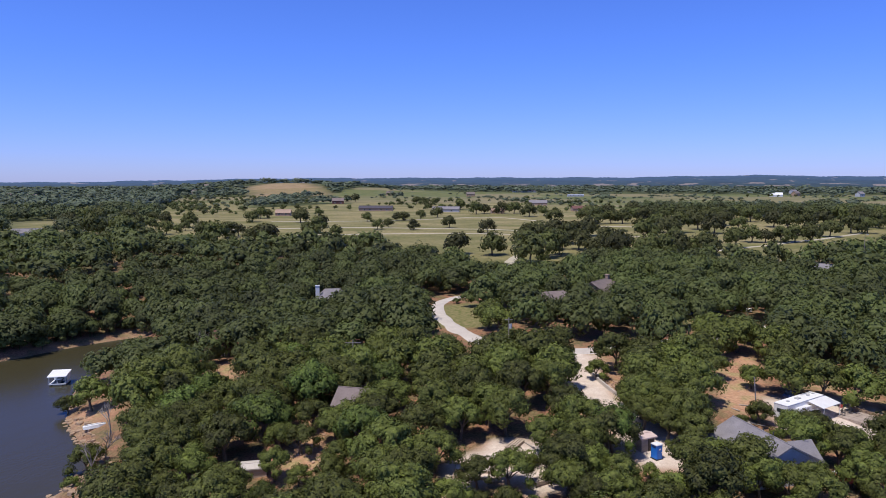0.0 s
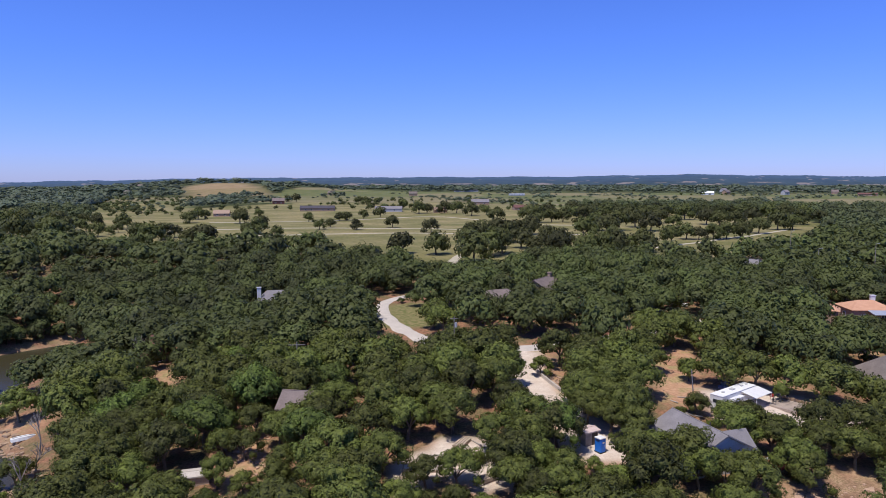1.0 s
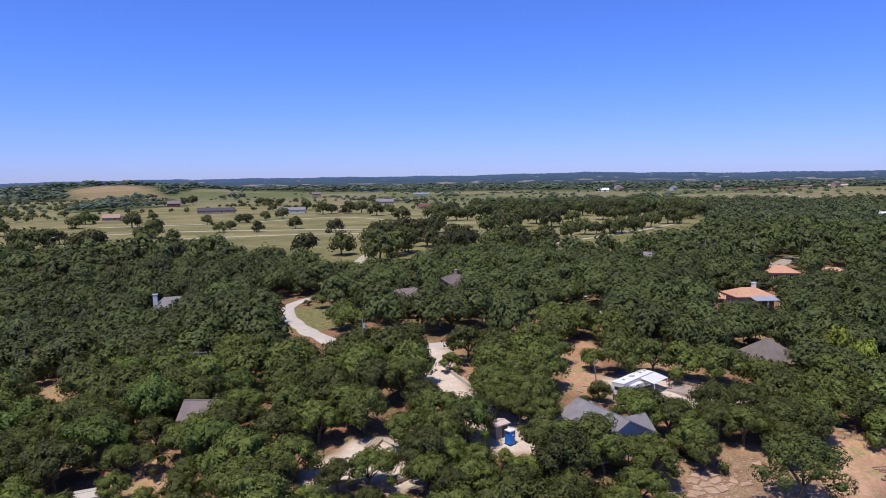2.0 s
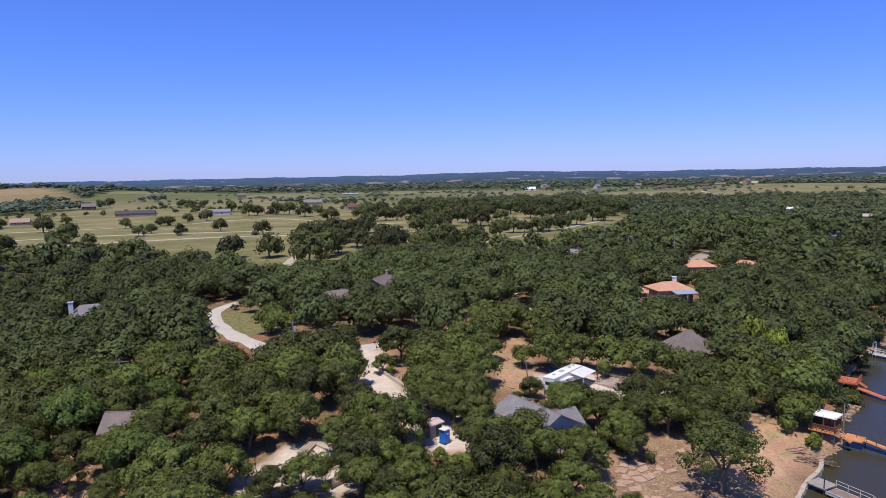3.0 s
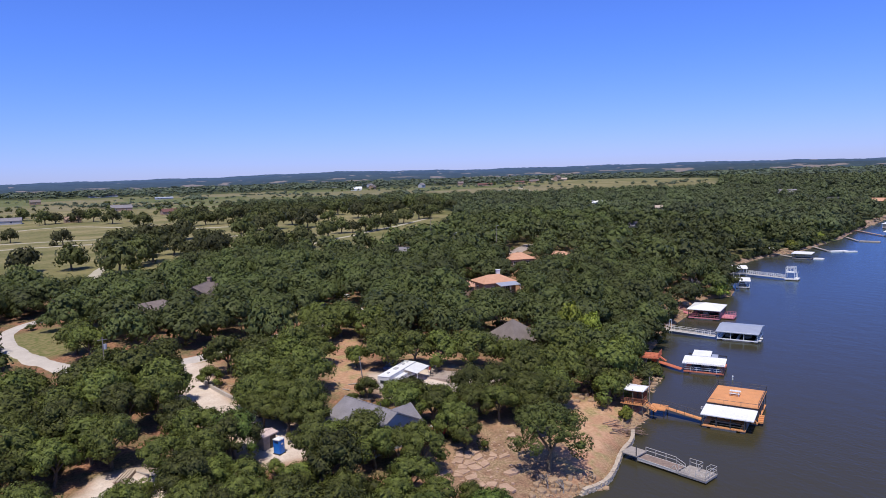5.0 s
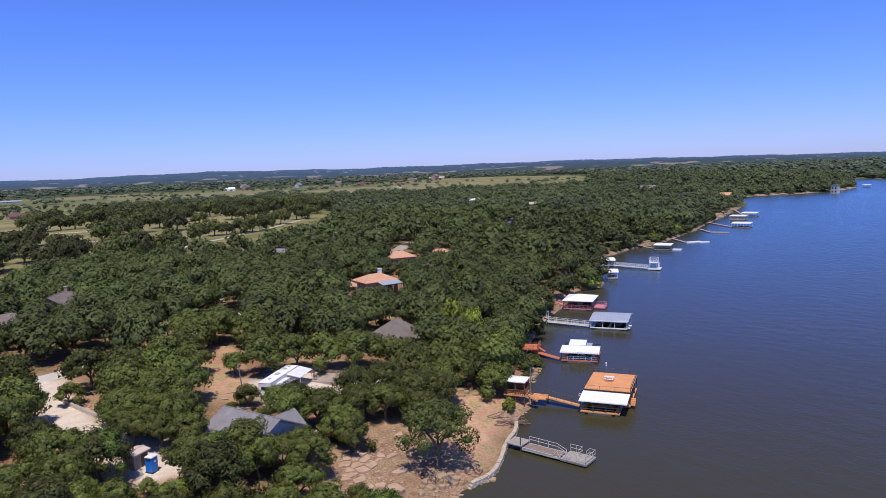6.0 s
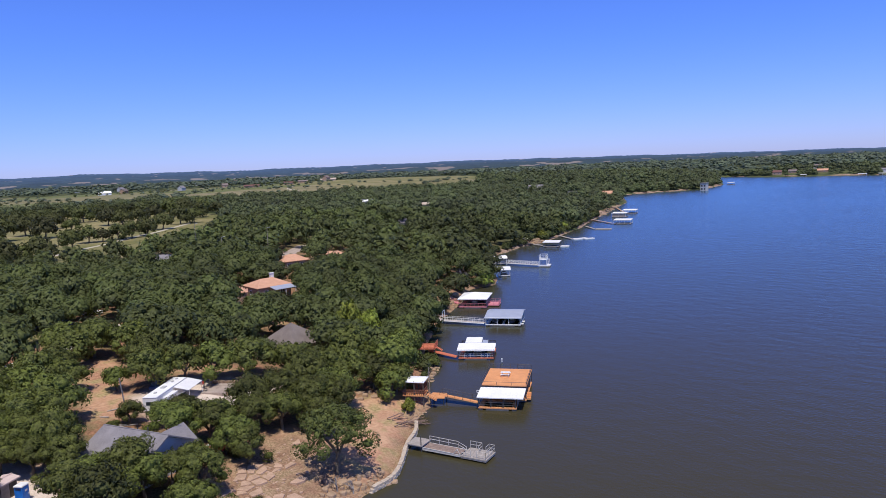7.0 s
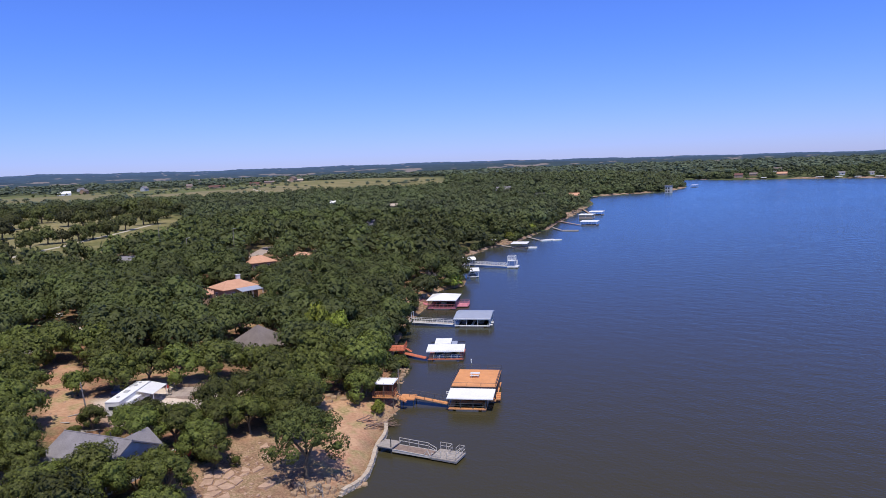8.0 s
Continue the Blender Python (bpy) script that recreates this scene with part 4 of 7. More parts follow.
hr = np.random.default_rng(77)
g1 = scatter(140, 400, 545, 640, 17, 23)
g1 = g1[(sdist(g1, GOLF) > -25) & (bearing(g1) > 15)]
g4 = scatter(-430, -170, 600, 950, 26, 24)
g4 = np.vstack([g4[wobble(g4, 50, 2) > -0.1], scatter(-440, -230, 720, 1240, 30, 25)])
rows = [np.linspace(a, d, k) + hr.normal(0, 5, (k, 2)) for a, d, k in (((-100, 720), (-40, 735), 9), ((-15, 730), (50, 715), 11), ((70, 700), (130, 690), 8), ((120, 730), (210, 742), 10), ((-210, 690), (-120, 740), 12), ((90, 860), (210, 900), 12), ((-60, 950), (60, 990), 16), ((-78, 862), (-8, 842), 14), ((-330, 770), (-230, 700), 14), ((150, 880), (240, 890), 9), ((330, 1000), (420, 960), 8), ((560, 1250), (700, 1200), 14), ((700, 980), (800, 930), 10), ((860, 1130), (1060, 1080), 16))]
hedges = []
for _ in range(105):
    a, d = radians(hr.uniform(-22, 54)), 640 + 1500 * hr.uniform(0, 1) ** 1.3
    turn, ln = hr.choice([0.35, 1.92]) + hr.normal(0, 0.12), hr.uniform(40, 190)
    q = np.linspace((0, 0), (math.cos(turn) * ln, math.sin(turn) * ln), max(3, int(ln / (7 + d / 130))))
    hedges.append(q + [math.sin(a) * d, math.cos(a) * d] + hr.normal(0, 2.5, q.shape))
hedges = np.vstack(hedges)
inside = np.max([sdist(hedges, f) for f in PASTURES], 0)
hedges = hedges[(inside > 0) & (sdist(hedges, GOLF) < -10) & (sdist(hedges, LAND) > 10)]
low = np.vstack([g4, *rows])
plant("hedge_shrubs", low, LIGHT, rng.uniform(0.4, 0.85, len(low)), "scattered shrubs and hedges in dry pasture", 12)
hd = np.hypot(hedges[:, 0], hedges[:, 1])
plant("field_hedges", hedges, LIGHT, (0.42 + hd / 2600) * rng.uniform(0.6, 1.25, len(hedges)), "hedgerow trees between far pastures, haze painted into their colour", 14, mat=LEAF_HAZED_FAR, flat=np.clip(1.1 - hd / 2600, 0.35, 1))
plant("golf_oaks", g1, LOOSE, rng.uniform(1.15, 1.5, len(g1)), "loose stands of oaks between the fairways", 9, trunks=1.0, mat=LEAF_STAND)

# far woods, in clumps that grow with the distance
s = []
for r0, r1, gap, size, low in ((800, 1300, 19, 1.6, 0.62), (1300, 2500, 36, 2.8, 0.42)):
    c = scatter(-r1, r1, -200, r1, gap, int(r0))
    az, r = bearing(c), np.hypot(c[:, 0], c[:, 1])
    keep = (sdist(c, LAND) > 3) & (r >= r0) & (r < r1) & (az > -37) & (az < 92) & (sdist(c, GOLF) < -5)
    for f in PASTURES:
        keep &= (sdist(c, f) < 0) | (wobble(c, 60, 4) > 0.78)
    keep &= wobble(c, 90, 6) < np.where(az < -14, 0.85, np.where(az < 40, 0.62, 0.8))
    keep &= ~((r < 1300) & (az > 42)) & (sdist(c, PASTURES[1]) < -22)
    s.append((c[keep], np.full(keep.sum(), size), np.full(keep.sum(), low)))
edge = []
for a, d in zip([(749, 333), (792, 305), (848, 269), (1276, 375), (1204, 270), (1211, 187)], [(792, 305), (848, 269), (962, 278), (1204, 270), (1211, 187), (1192, 60)]):
    a, d = np.array(a, float), np.array(d, float)
    k = int(np.hypot(*(d - a)) / 1.6)
    inland = np.array((d[1] - a[1], a[0] - d[0])) / np.hypot(*(d - a))
    inland *= 7 * np.sign(sdist([(a + d) / 2 + inland * 5], LAND)[0])
    edge.append(np.linspace(a, d, k) + inland * rng.uniform(0.35, 2.6, (k, 1)) + rng.uniform(-2.5, 2.5, (k, 2)))
c = scatter(500, 1320, -150, 900, 16.5, 88)
az, r = bearing(c), np.hypot(c[:, 0], c[:, 1])
c = c[(sdist(c, LAND) > 3) & (r > 800) & (r < 1320) & (az > 42) & (az < 92) & np.all([sdist(c, q) < 0 for q in PASTURES], 0)]
SHORE_HOUSES = [(1225, 268, 9), (1236, 247, 8), (1240, 205, 10), (1228, 120, 7), (1222, 80, 6), (1216, 182, 26)]
edge = [*edge, c]
for k, q in enumerate(edge):
    for hx, hy, hr_ in SHORE_HOUSES:
        q = q[~((q[:, 0] > hx - 60) & (q[:, 0] < hx + 7) & (np.abs(q[:, 1] - hy - 0.2 * (q[:, 0] - hx)) < hr_))]
    edge[k] = q
c = edge[-1]
edge = np.vstack(edge)
plant("shore_woods", edge, LIGHT, rng.uniform(0.7, 1.3, len(edge)) * np.where(np.arange(len(edge)) < len(edge) - len(c), 0.85, 1.15), "oaks down to the far waterline", 13, mat=LEAF_HAZED)
pts, sizes, lows = np.vstack([a for a, _, _ in s]), np.concatenate([c for _, c, _ in s]), np.concatenate([c for _, _, c in s])
plant("woods_far", pts, BLOB, sizes * rng.uniform(0.7, 1.3, len(pts)), "distant woods and hedges, haze painted into their pale green", 8, flat=lows, mat=LEAF_HAZED_FAR)


# the open oak over the beach, with its limbs in sight
v, f, nv = crown(613, 24, 8000, 0.15, 5.5, 4.3, 6.0, 0.12, 0.36, 0.5, core=0.62)
t = thing("oak_tree", pose(62.6, 73.4, ground_z(62.6, 73.4) - 0.1), "open spreading oak on the bank, trunk and limbs in sight", "tree", "oaks round the yards")
t.scale = (1.16, 1.12, 1.1)
ob = new("crown", leafy("crown", v, f, nv, LEAF_OPEN))
ob.parent = t
ob = new("trunk", trunk(77, 6.6, 0.3))
ob.parent = t

# oaks hanging over the cove's far bank
cv = along([(-150, 130), (-128, 152), (-110, 167), (-98, 184), (-88, 195)], rounds=1)
vr = np.random.default_rng(41)
cs = np.r_[0, np.cumsum(np.hypot(*np.diff(cv, axis=0).T))]
over = np.array([(np.interp(d, cs, cv[:, 0]) - vr.uniform(0.6, 4.5), np.interp(d, cs, cv[:, 1]) + vr.uniform(0.8, 5.0)) for d in np.arange(0, cs[-1], 1.7)])
over = over[sdist(over, LAND) > 0.6]
plant("cove_woods", over, MIDDLE, vr.uniform(0.42, 0.85, len(over)), "green oaks leaning over the cove's bank", 43, trunks=1.0)

# bare rocky bank between the far woods and the water
def bank(line, label):
    p = along(line, rounds=2)
    d = np.r_[0, np.cumsum(np.hypot(*np.diff(p, axis=0).T))]
    at = np.arange(0, d[-1], 4.0)
    p = np.stack([np.interp(at, d, p[:, 0]), np.interp(at, d, p[:, 1])], 1)
    t = np.gradient(p, axis=0)
    n_ = np.stack([-t[:, 1], t[:, 0]], 1) / np.hypot(*t.T)[:, None]
    n_ *= np.sign(sdist(p + n_ * 4, LAND))[:, None]
    br_ = np.random.default_rng(61)
    tall = np.clip(1.5 + 1.3 * wobble(p, 16, 2) + br_.normal(0, 0.3, len(p)), 0.25, 4)
    rows_ = []
    for out_, up_ in ((-2.0, 0.0), (-0.6, 0.25), (1.2, 0.7), (3.2, 1.0), (7.0, 0.8)):
        q = p + n_ * (out_ + br_.normal(0, 0.35, (len(p), 1)))
        rows_.append(np.column_stack([q, -0.4 + tall * up_ * br_.uniform(0.8, 1.2, len(p))]))
    m = len(p)
    f = []
    for k in range(4):
        c = np.arange(m - 1) + k * m
        f += [np.stack([c, c + 1, c + m + 1], 1), np.stack([c, c + m + 1, c + m], 1)]
    return tagged(new("bank", soup("bank", np.vstack(rows_), np.vstack(f), BANK_ROCK)), label, "bank", kind="structure")


BANK_ROCK = material("bank_rock", (0.38, 0.255, 0.18), (0.17, 0.115, 0.08), 0.95, size=5, spread=0.35)
bank([(262, 182), (301, 190), (322, 188), (354, 195), (392, 203), (440, 219), (471, 227), (558, 252), (628, 271)], "tan rocky bank under the shore woods")
bank([(640, 277), (749, 333), (792, 305), (848, 269), (962, 278)], "tan rocky bank round the wooded point")
bank([(1276, 375), (1204, 270), (1211, 187), (1192, 60), (1150, -300)], "tan and pink bank of the far shore")

# low oaks and brush along the waterline
line = along(SHORE_EAST[6:27], rounds=1)
br = np.random.default_rng(31)
seg = np.r_[0, np.cumsum(np.hypot(*np.diff(line, axis=0).T))]
brush = np.array([(np.interp(d, seg, line[:, 0]) + br.uniform(-2.2, -0.2), np.interp(d, seg, line[:, 1]) + br.uniform(0.6, 2.6)) for d in np.arange(16, 495, 2.3)])
brush = brush[~blocked(brush) & (sdist(brush, LAND) > 0.3) & (br.uniform(0, 1, len(brush)) < 0.8)]
plant("bank_brush", brush, LOOSE, br.uniform(0.22, 0.5, len(brush)) * np.interp(brush[:, 0], [120, 400], [0.9, 1.4]), "low green brush along the lake's bank", 33)

# the wooded ridges on the horizon, one behind the other, with a blue glow in place of haze
SKYLINE = ([-60, -29, -13, 0, 15, 24, 35, 48, 55, 70, 85, 120], [-0.25, -0.2, 0.1, 0.15, 0.18, 0.34, 0.16, 0.16, 0.16, -0.04, -0.2, -0.2])
for k, (dist, drop, haze_glow) in enumerate(((2500, 0.58, 0.06), (3000, 0.44, 0.1), (3600, 0.29, 0.15), (4250, 0.14, 0.2), (4850, 0.0, 0.27))):
    HILL = material("haze_glow_ridge", (0.032, 0.054, 0.046), (0.012, 0.024, 0.022), 1.0, size=60, bump=0.0)
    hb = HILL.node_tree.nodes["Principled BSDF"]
    # blue emission, stronger on farther ridges, imitates the haze before them
    hb.inputs["Emission Color"].default_value, hb.inputs["Emission Strength"].default_value = (0.07, 0.15, 0.47, 1), haze_glow * 1.25
    nn, nl = HILL.node_tree.nodes, HILL.node_tree.links
    clear, open_at, to_field = nn.new("ShaderNodeTexNoise"), nn.new("ShaderNodeMapRange"), nn.new("ShaderNodeMix")
    clear.inputs["Scale"].default_value, clear.inputs["Detail"].default_value = 0.011, 3.0
    nl.new(nn["Geometry"].outputs["Position"], clear.inputs["Vector"])
    open_at.inputs["From Min"].default_value, open_at.inputs["From Max"].default_value = (0.58, 0.6) if k < 2 else (0.66, 0.68)
    nl.new(clear.outputs["Fac"], open_at.inputs["Value"])
    to_field.data_type = "RGBA"
    to_field.inputs["B"].default_value = (0.19, 0.155, 0.125, 1)
    nl.new(hb.inputs["Base Color"].links[0].from_socket, to_field.inputs["A"])
    nl.new(open_at.outputs["Result"], to_field.inputs["Factor"])
    nl.new(to_field.outputs["Result"], hb.inputs["Base Color"])
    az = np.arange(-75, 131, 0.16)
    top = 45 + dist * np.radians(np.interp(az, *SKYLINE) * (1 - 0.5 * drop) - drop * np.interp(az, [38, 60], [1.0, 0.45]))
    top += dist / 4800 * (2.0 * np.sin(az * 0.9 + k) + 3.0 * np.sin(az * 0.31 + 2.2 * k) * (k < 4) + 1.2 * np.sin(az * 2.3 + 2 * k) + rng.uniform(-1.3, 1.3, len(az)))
    a = np.radians(az)
    ring = np.stack([np.sin(a), np.cos(a)], 1)
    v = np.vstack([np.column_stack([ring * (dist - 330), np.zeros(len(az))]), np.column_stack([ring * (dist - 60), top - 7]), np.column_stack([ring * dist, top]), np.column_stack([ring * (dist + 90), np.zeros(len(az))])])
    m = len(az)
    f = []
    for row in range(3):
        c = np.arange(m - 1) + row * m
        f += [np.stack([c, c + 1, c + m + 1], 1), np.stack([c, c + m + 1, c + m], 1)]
    tagged(new("backdrop", soup("backdrop", v, np.vstack(f), HILL, smooth_faces=True)), "wooded ridge along the horizon, blue haze put in as glow", "hills", kind="structure")


# ---- docks ----
def rail(parent, path, high=1.0, mat=None, thick=0.035, gap=1.8, bars=2, name="railing"):
    """A railing along a line of points: posts, and level bars between them."""
    bm = bmesh.new()
    for a, c in zip(path[:-1], path[1:]):
        a, c = Vector(a), Vector(c)
        k = max(1, round((c - a).length / gap))
        for j in range(k + 1):
            p = a.lerp(c, j / k)
            rod(bm, p, p + Vector((0, 0, high)), thick, sides=5)
        for j in range(1, bars + 1):
            rise = Vector((0, 0, high * j / bars))
            rod(bm, a + rise, c + rise, thick * 0.9, sides=5)
    return part(name, bm, mat or DARK_METAL, parent)


def planks(name, parent, x0, x1, y0, y1, z, mat, thick=0.12, across=True, width=0.45, label="", apart=False):
    """A deck of boards with open joints; apart: each board an object of its own on a thin frame."""
    lo, hi = (x0, x1) if across else (y0, y1)
    k = max(1, round((hi - lo) / width))
    size = ((hi - lo) / k - 0.025, y1 - y0) if across else (x1 - x0, (hi - lo) / k - 0.025)
    bm = bmesh.new()
    if apart:
        box(bm, (x0 + x1) / 2, (y0 + y1) / 2, z - thick * 0.75, x1 - x0 - 0.08, y1 - y0 - 0.08, thick * 0.5)
        ob = part(name, bm, mat, parent, label)
        bm = bmesh.new()
        box(bm, 0, 0, 0, *size, thick * 0.5)
        me = bpy.data.meshes.new("plank")
        bm.to_mesh(me)
        bm.free()
        me.materials.append(mat)
    for j in range(k):
        c = lo + (j + 0.5) * (hi - lo) / k
        where = (c, (y0 + y1) / 2) if across else ((x0 + x1) / 2, c)
        if apart:
            board = new("plank", me)
            board.parent, board.location = ob, (*where, z - thick * 0.25)
        else:
            box(bm, *where, z - thick / 2, *size, thick)
    return ob if apart else part(name, bm, mat, parent, label)


def sheet_roof(parent, x0, x1, y0, y1, z0, z1, mat, label="", ribs=True):
    """A sloping ribbed sheet roof in one piece; z0 at the front edge, z1 at the back."""
    k = max(1, int((x1 - x0) / 0.6)) if ribs else 1
    w = (x1 - x0) / k
    line = []
    for j in range(k):
        line += [(x0 + j * w, 0.04), (x0 + j * w + 0.04, 0.04), (x0 + j * w + 0.06, 0), (x0 + (j + 1) * w - 0.02, 0)]
    line.append((x1, 0.04))
    bm = bmesh.new()
    prism(bm, [[(x, y, z + h) for x, h in line] + [(x1, y, z - 0.16), (x0, y, z - 0.16)] for y, z in ((y0, z0), (y1, z1))])
    return part("roof", bm, mat, parent, label)


def hip_roof_mesh(bm, x0, x1, y0, y1, z, rise, inset, thick=0.14):
    """A hip roof over a rectangle, its ridge along x (or a point)."""
    ym = (y0 + y1) / 2
    low = [bm.verts.new(v) for v in ((x0, y0, z), (x1, y0, z), (x1, y1, z), (x0, y1, z))]
    base = [bm.verts.new(v) for v in ((x0, y0, z - thick), (x1, y0, z - thick), (x1, y1, z - thick), (x0, y1, z - thick))]
    a, c = bm.verts.new((x0 + inset, ym, z + rise)), bm.verts.new((x1 - inset, ym, z + rise))
    for f in ((low[0], low[1], c, a), (low[1], low[2], c), (low[2], low[3], a, c), (low[3], low[0], a)):
        bm.faces.new(f)
    for k in range(4):
        bm.faces.new((base[k], base[(k + 1) % 4], low[(k + 1) % 4], low[k]))
    bm.faces.new(base[::-1])


def slip(t, w, d, deck_mat, frame_mat, walk_w=1.1, deck_z=0.55, post_h=2.4, fingers=(), cols=4, front=True):
    """A floating slip: walkways round a berth, floats under them, and posts that carry the roof."""
    runs = [(0, walk_w, 0, d), (w - walk_w, w, 0, d), (walk_w, w - walk_w, d - walk_w, d)]
    if front:
        runs.append((walk_w, w - walk_w, 0, walk_w * 0.55))
    runs += [(x, x + walk_w * 0.7, walk_w, d - walk_w) for x in fingers]
    for x0, x1, y0, y1 in runs:
        planks("walkway", t, x0, x1, y0, y1, deck_z, deck_mat, 0.22, across=(x1 - x0) > (y1 - y0))
        bm = bmesh.new()
        box(bm, (x0 + x1) / 2, (y0 + y1) / 2, 0.08, (x1 - x0) * 0.8, (y1 - y0) * 0.95, 0.5)
        part("float", bm, DARK_INSIDE, t)
    for k in range(cols):
        for y in (0.12, d - 0.12):
            bm = bmesh.new()
            box(bm, 0.12 + (w - 0.24) * k / (cols - 1), y, deck_z + post_h / 2, 0.14, 0.14, post_h)
            part("post", bm, frame_mat, t)
    for y in (0.12, d - 0.12):
        bm = bmesh.new()
        box(bm, w / 2, y, deck_z + post_h - 0.12, w, 0.1, 0.22)
        part("beam", bm, frame_mat, t)


def boat(t, x, y, length, mat=None):
    """A small boat under a dock's roof, on its lift."""
    b = new("boat")
    b.matrix_basis = t.matrix_basis @ pose(x, y, 0.45)
    tagged(b, "small dark-hulled motor boat under a dock roof", "boat", "boats in the docks")
    bm = bmesh.new()
    rings = []
    for s, wid, keel in ((0, 0.9, 0), (0.35, 1.0, 0), (0.7, 0.85, 0.05), (0.9, 0.45, 0.2), (1.0, 0.06, 0.45)):
        yy = (s - 0.5) * length
        rings.append([(-wid, yy, 0.7 + 0.1 * s), (-wid * 0.75, yy, 0.2 + keel), (0, yy, keel), (wid * 0.75, yy, 0.2 + keel), (wid, yy, 0.7 + 0.1 * s)])
    prism(bm, rings)
    part("hull", bm, mat or DARK_INSIDE, b)
    bm = bmesh.new()
    box(bm, 0, -0.1 * length, 0.85, 1.5, length * 0.35, 0.3)
    part("seat", bm, WHITE_PAINT, b)
    bm = bmesh.new()
    prism(bm, [[(-0.8, 0.12 * length, 0.75), (0.8, 0.12 * length, 0.75), (0.7, 0.08 * length, 1.25), (-0.7, 0.08 * length, 1.25)],
               [(-0.8, 0.12 * length + 0.05, 0.75), (0.8, 0.12 * length + 0.05, 0.75), (0.7, 0.08 * length + 0.05, 1.25), (-0.7, 0.08 * length + 0.05, 1.25)]])
    part("windscreen", bm, GLASS, b)


DOCKS = "boat docks along the shore"

# the large dock: a white roofed slip before an orange sun deck
t = thing("boat_dock", pose(97.1, 73.3, 0, 0, 0, -65), "boat dock with white sheet roof beside an orange sun deck", "dock", DOCKS)
slip(t, 6.9, 4.6, ORANGE_DECK, DARK_METAL, walk_w=0.9, post_h=1.9, cols=4)
sheet_roof(t, -0.2, 8.2, -0.15, 4.5, 2.45, 2.8, WHITE_METAL, "white sheet metal roof")
for x in (0, 7.2):
    planks("side_walk", t, x, x + 1.0, 4.6, 15.2, 0.6, ORANGE_DECK, 0.25, across=False)
planks("back_walk", t, 1.0, 7.2, 14.2, 15.2, 0.6, ORANGE_DECK, 0.25)
for x in (0.1, 2.8, 5.4, 8.1):
    for y in (5.1, 8.4, 11.8, 15.1):
        bm = bmesh.new()
        box(bm, x, y, 1.75, 0.14, 0.14, 2.5)
        part("post", bm, DARK_METAL, t)
bm = bmesh.new()
for y in (5.0, 8.4, 11.8, 15.1):
    box(bm, 4.05, y, 2.85, 8.4, 0.12, 0.24)
part("deck_frame", bm, DARK_METAL, t)
bm = bmesh.new()
box(bm, 4.05, 10, 0.05, 8.0, 10, 0.35)
part("float", bm, DARK_INSIDE, t)
bm = bmesh.new()
box(bm, 4.05, 10.08, 2.985, 8.3, 10.4, 0.05)
deck = part("sun_deck", bm, ORANGE_DECK, t, "flat orange stained sun deck")
bm = bmesh.new()
box(bm, 0, 0, 0, 8.4, 0.47, 0.07)
me = bpy.data.meshes.new("plank")
bm.to_mesh(me)
bm.free()
me.materials.append(ORANGE_DECK)
for k in range(21):
    ob = new("plank", me)
    ob.parent = deck
    ob.location = (4.05, 5.1 + k * 0.4976, 3.05)
rail(t, [(8.2, 4.95, 3.1), (8.2, 15.2, 3.1), (5.4, 15.2, 3.1)], 0.95)
rail(t, [(4.0, 15.2, 3.1), (-0.1, 15.2, 3.1), (-0.1, 4.95, 3.1)], 0.95)
rail(t, [(-0.1, 4.95, 3.1), (8.2, 4.95, 3.1)], 0.6, gap=2.6, bars=1)
bm = bmesh.new()
for k in range(4):
    box(bm, 8.6, 5.0 + k * 0.4, 0.7 + k * 0.22, 0.8, 0.42, 0.3)
part("stair", bm, ORANGE_DECK, t)
rail(t, [(0.0, 0.1, 0.55), (6.6, 0.1, 0.55)], 0.9, gap=2.2)
# dark sheets added to stand in for the shade under the roof
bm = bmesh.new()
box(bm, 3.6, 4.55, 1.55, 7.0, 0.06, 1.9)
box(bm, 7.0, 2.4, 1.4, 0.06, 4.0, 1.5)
part("screen", bm, DARK_INSIDE, t, "dark sheet put in for the shade under the roof")
bm = bmesh.new()
for z in (0.9, 1.3):
    rod(bm, (-0.9, 3.9, z + 1), (0, 3.9, z + 1), 0.05)
rod(bm, (-0.9, 3.9, 1.9), (-0.9, 3.9, 2.3), 0.05)
part("bracket", bm, WHITE_PAINT, t)
big_dock = t
# picnic table on the sun deck
pt = thing("picnic_table", big_dock.matrix_basis @ pose(3.6, 10.6, 3.1), "white picnic table with benches on the orange deck", "table")
bm = bmesh.new()
for k in range(5):
    box(bm, 0, -0.36 + k * 0.18, 0.74, 1.8, 0.16, 0.04)
part("tabletop", bm, WHITE_PAINT, pt)
for y in (-0.75, 0.75):
    bm = bmesh.new()
    box(bm, 0, y, 0.44, 1.8, 0.3, 0.05)
    part("bench", bm, WHITE_PAINT, pt)
for x in (-0.65, 0.65):
    for s in (-1, 1):
        bm = bmesh.new()
        rod(bm, (x, s * 0.75, 0.02), (x, s * 0.2, 0.74), 0.05)
        part("leg", bm, WHITE_PAINT, pt)

# gazebo over the bank, landing and gangway
t = thing("gazebo", pose(92.9, 84.4, 0, 0, 0, -65), "orange timber gazebo with a white flat roof on the bank", "gazebo")
planks("floor", t, -2.0, 2.0, -1.7, 1.8, 2.6, ORANGE_DECK, 0.2, width=0.3)
for x in (-1.5, 0.2, 1.9):
    for y in (-1.5, 1.6):
        bm = bmesh.new()
        box(bm, x, y, 2.4, 0.14, 0.14, 5.6)
        part("post", bm, BARK, t)
bm = bmesh.new()
hip_roof_mesh(bm, -1.6, 2.1, -1.7, 1.9, 5.1, 0.3, 1.5)
part("roof", bm, WHITE_METAL, t, "white low metal roof")
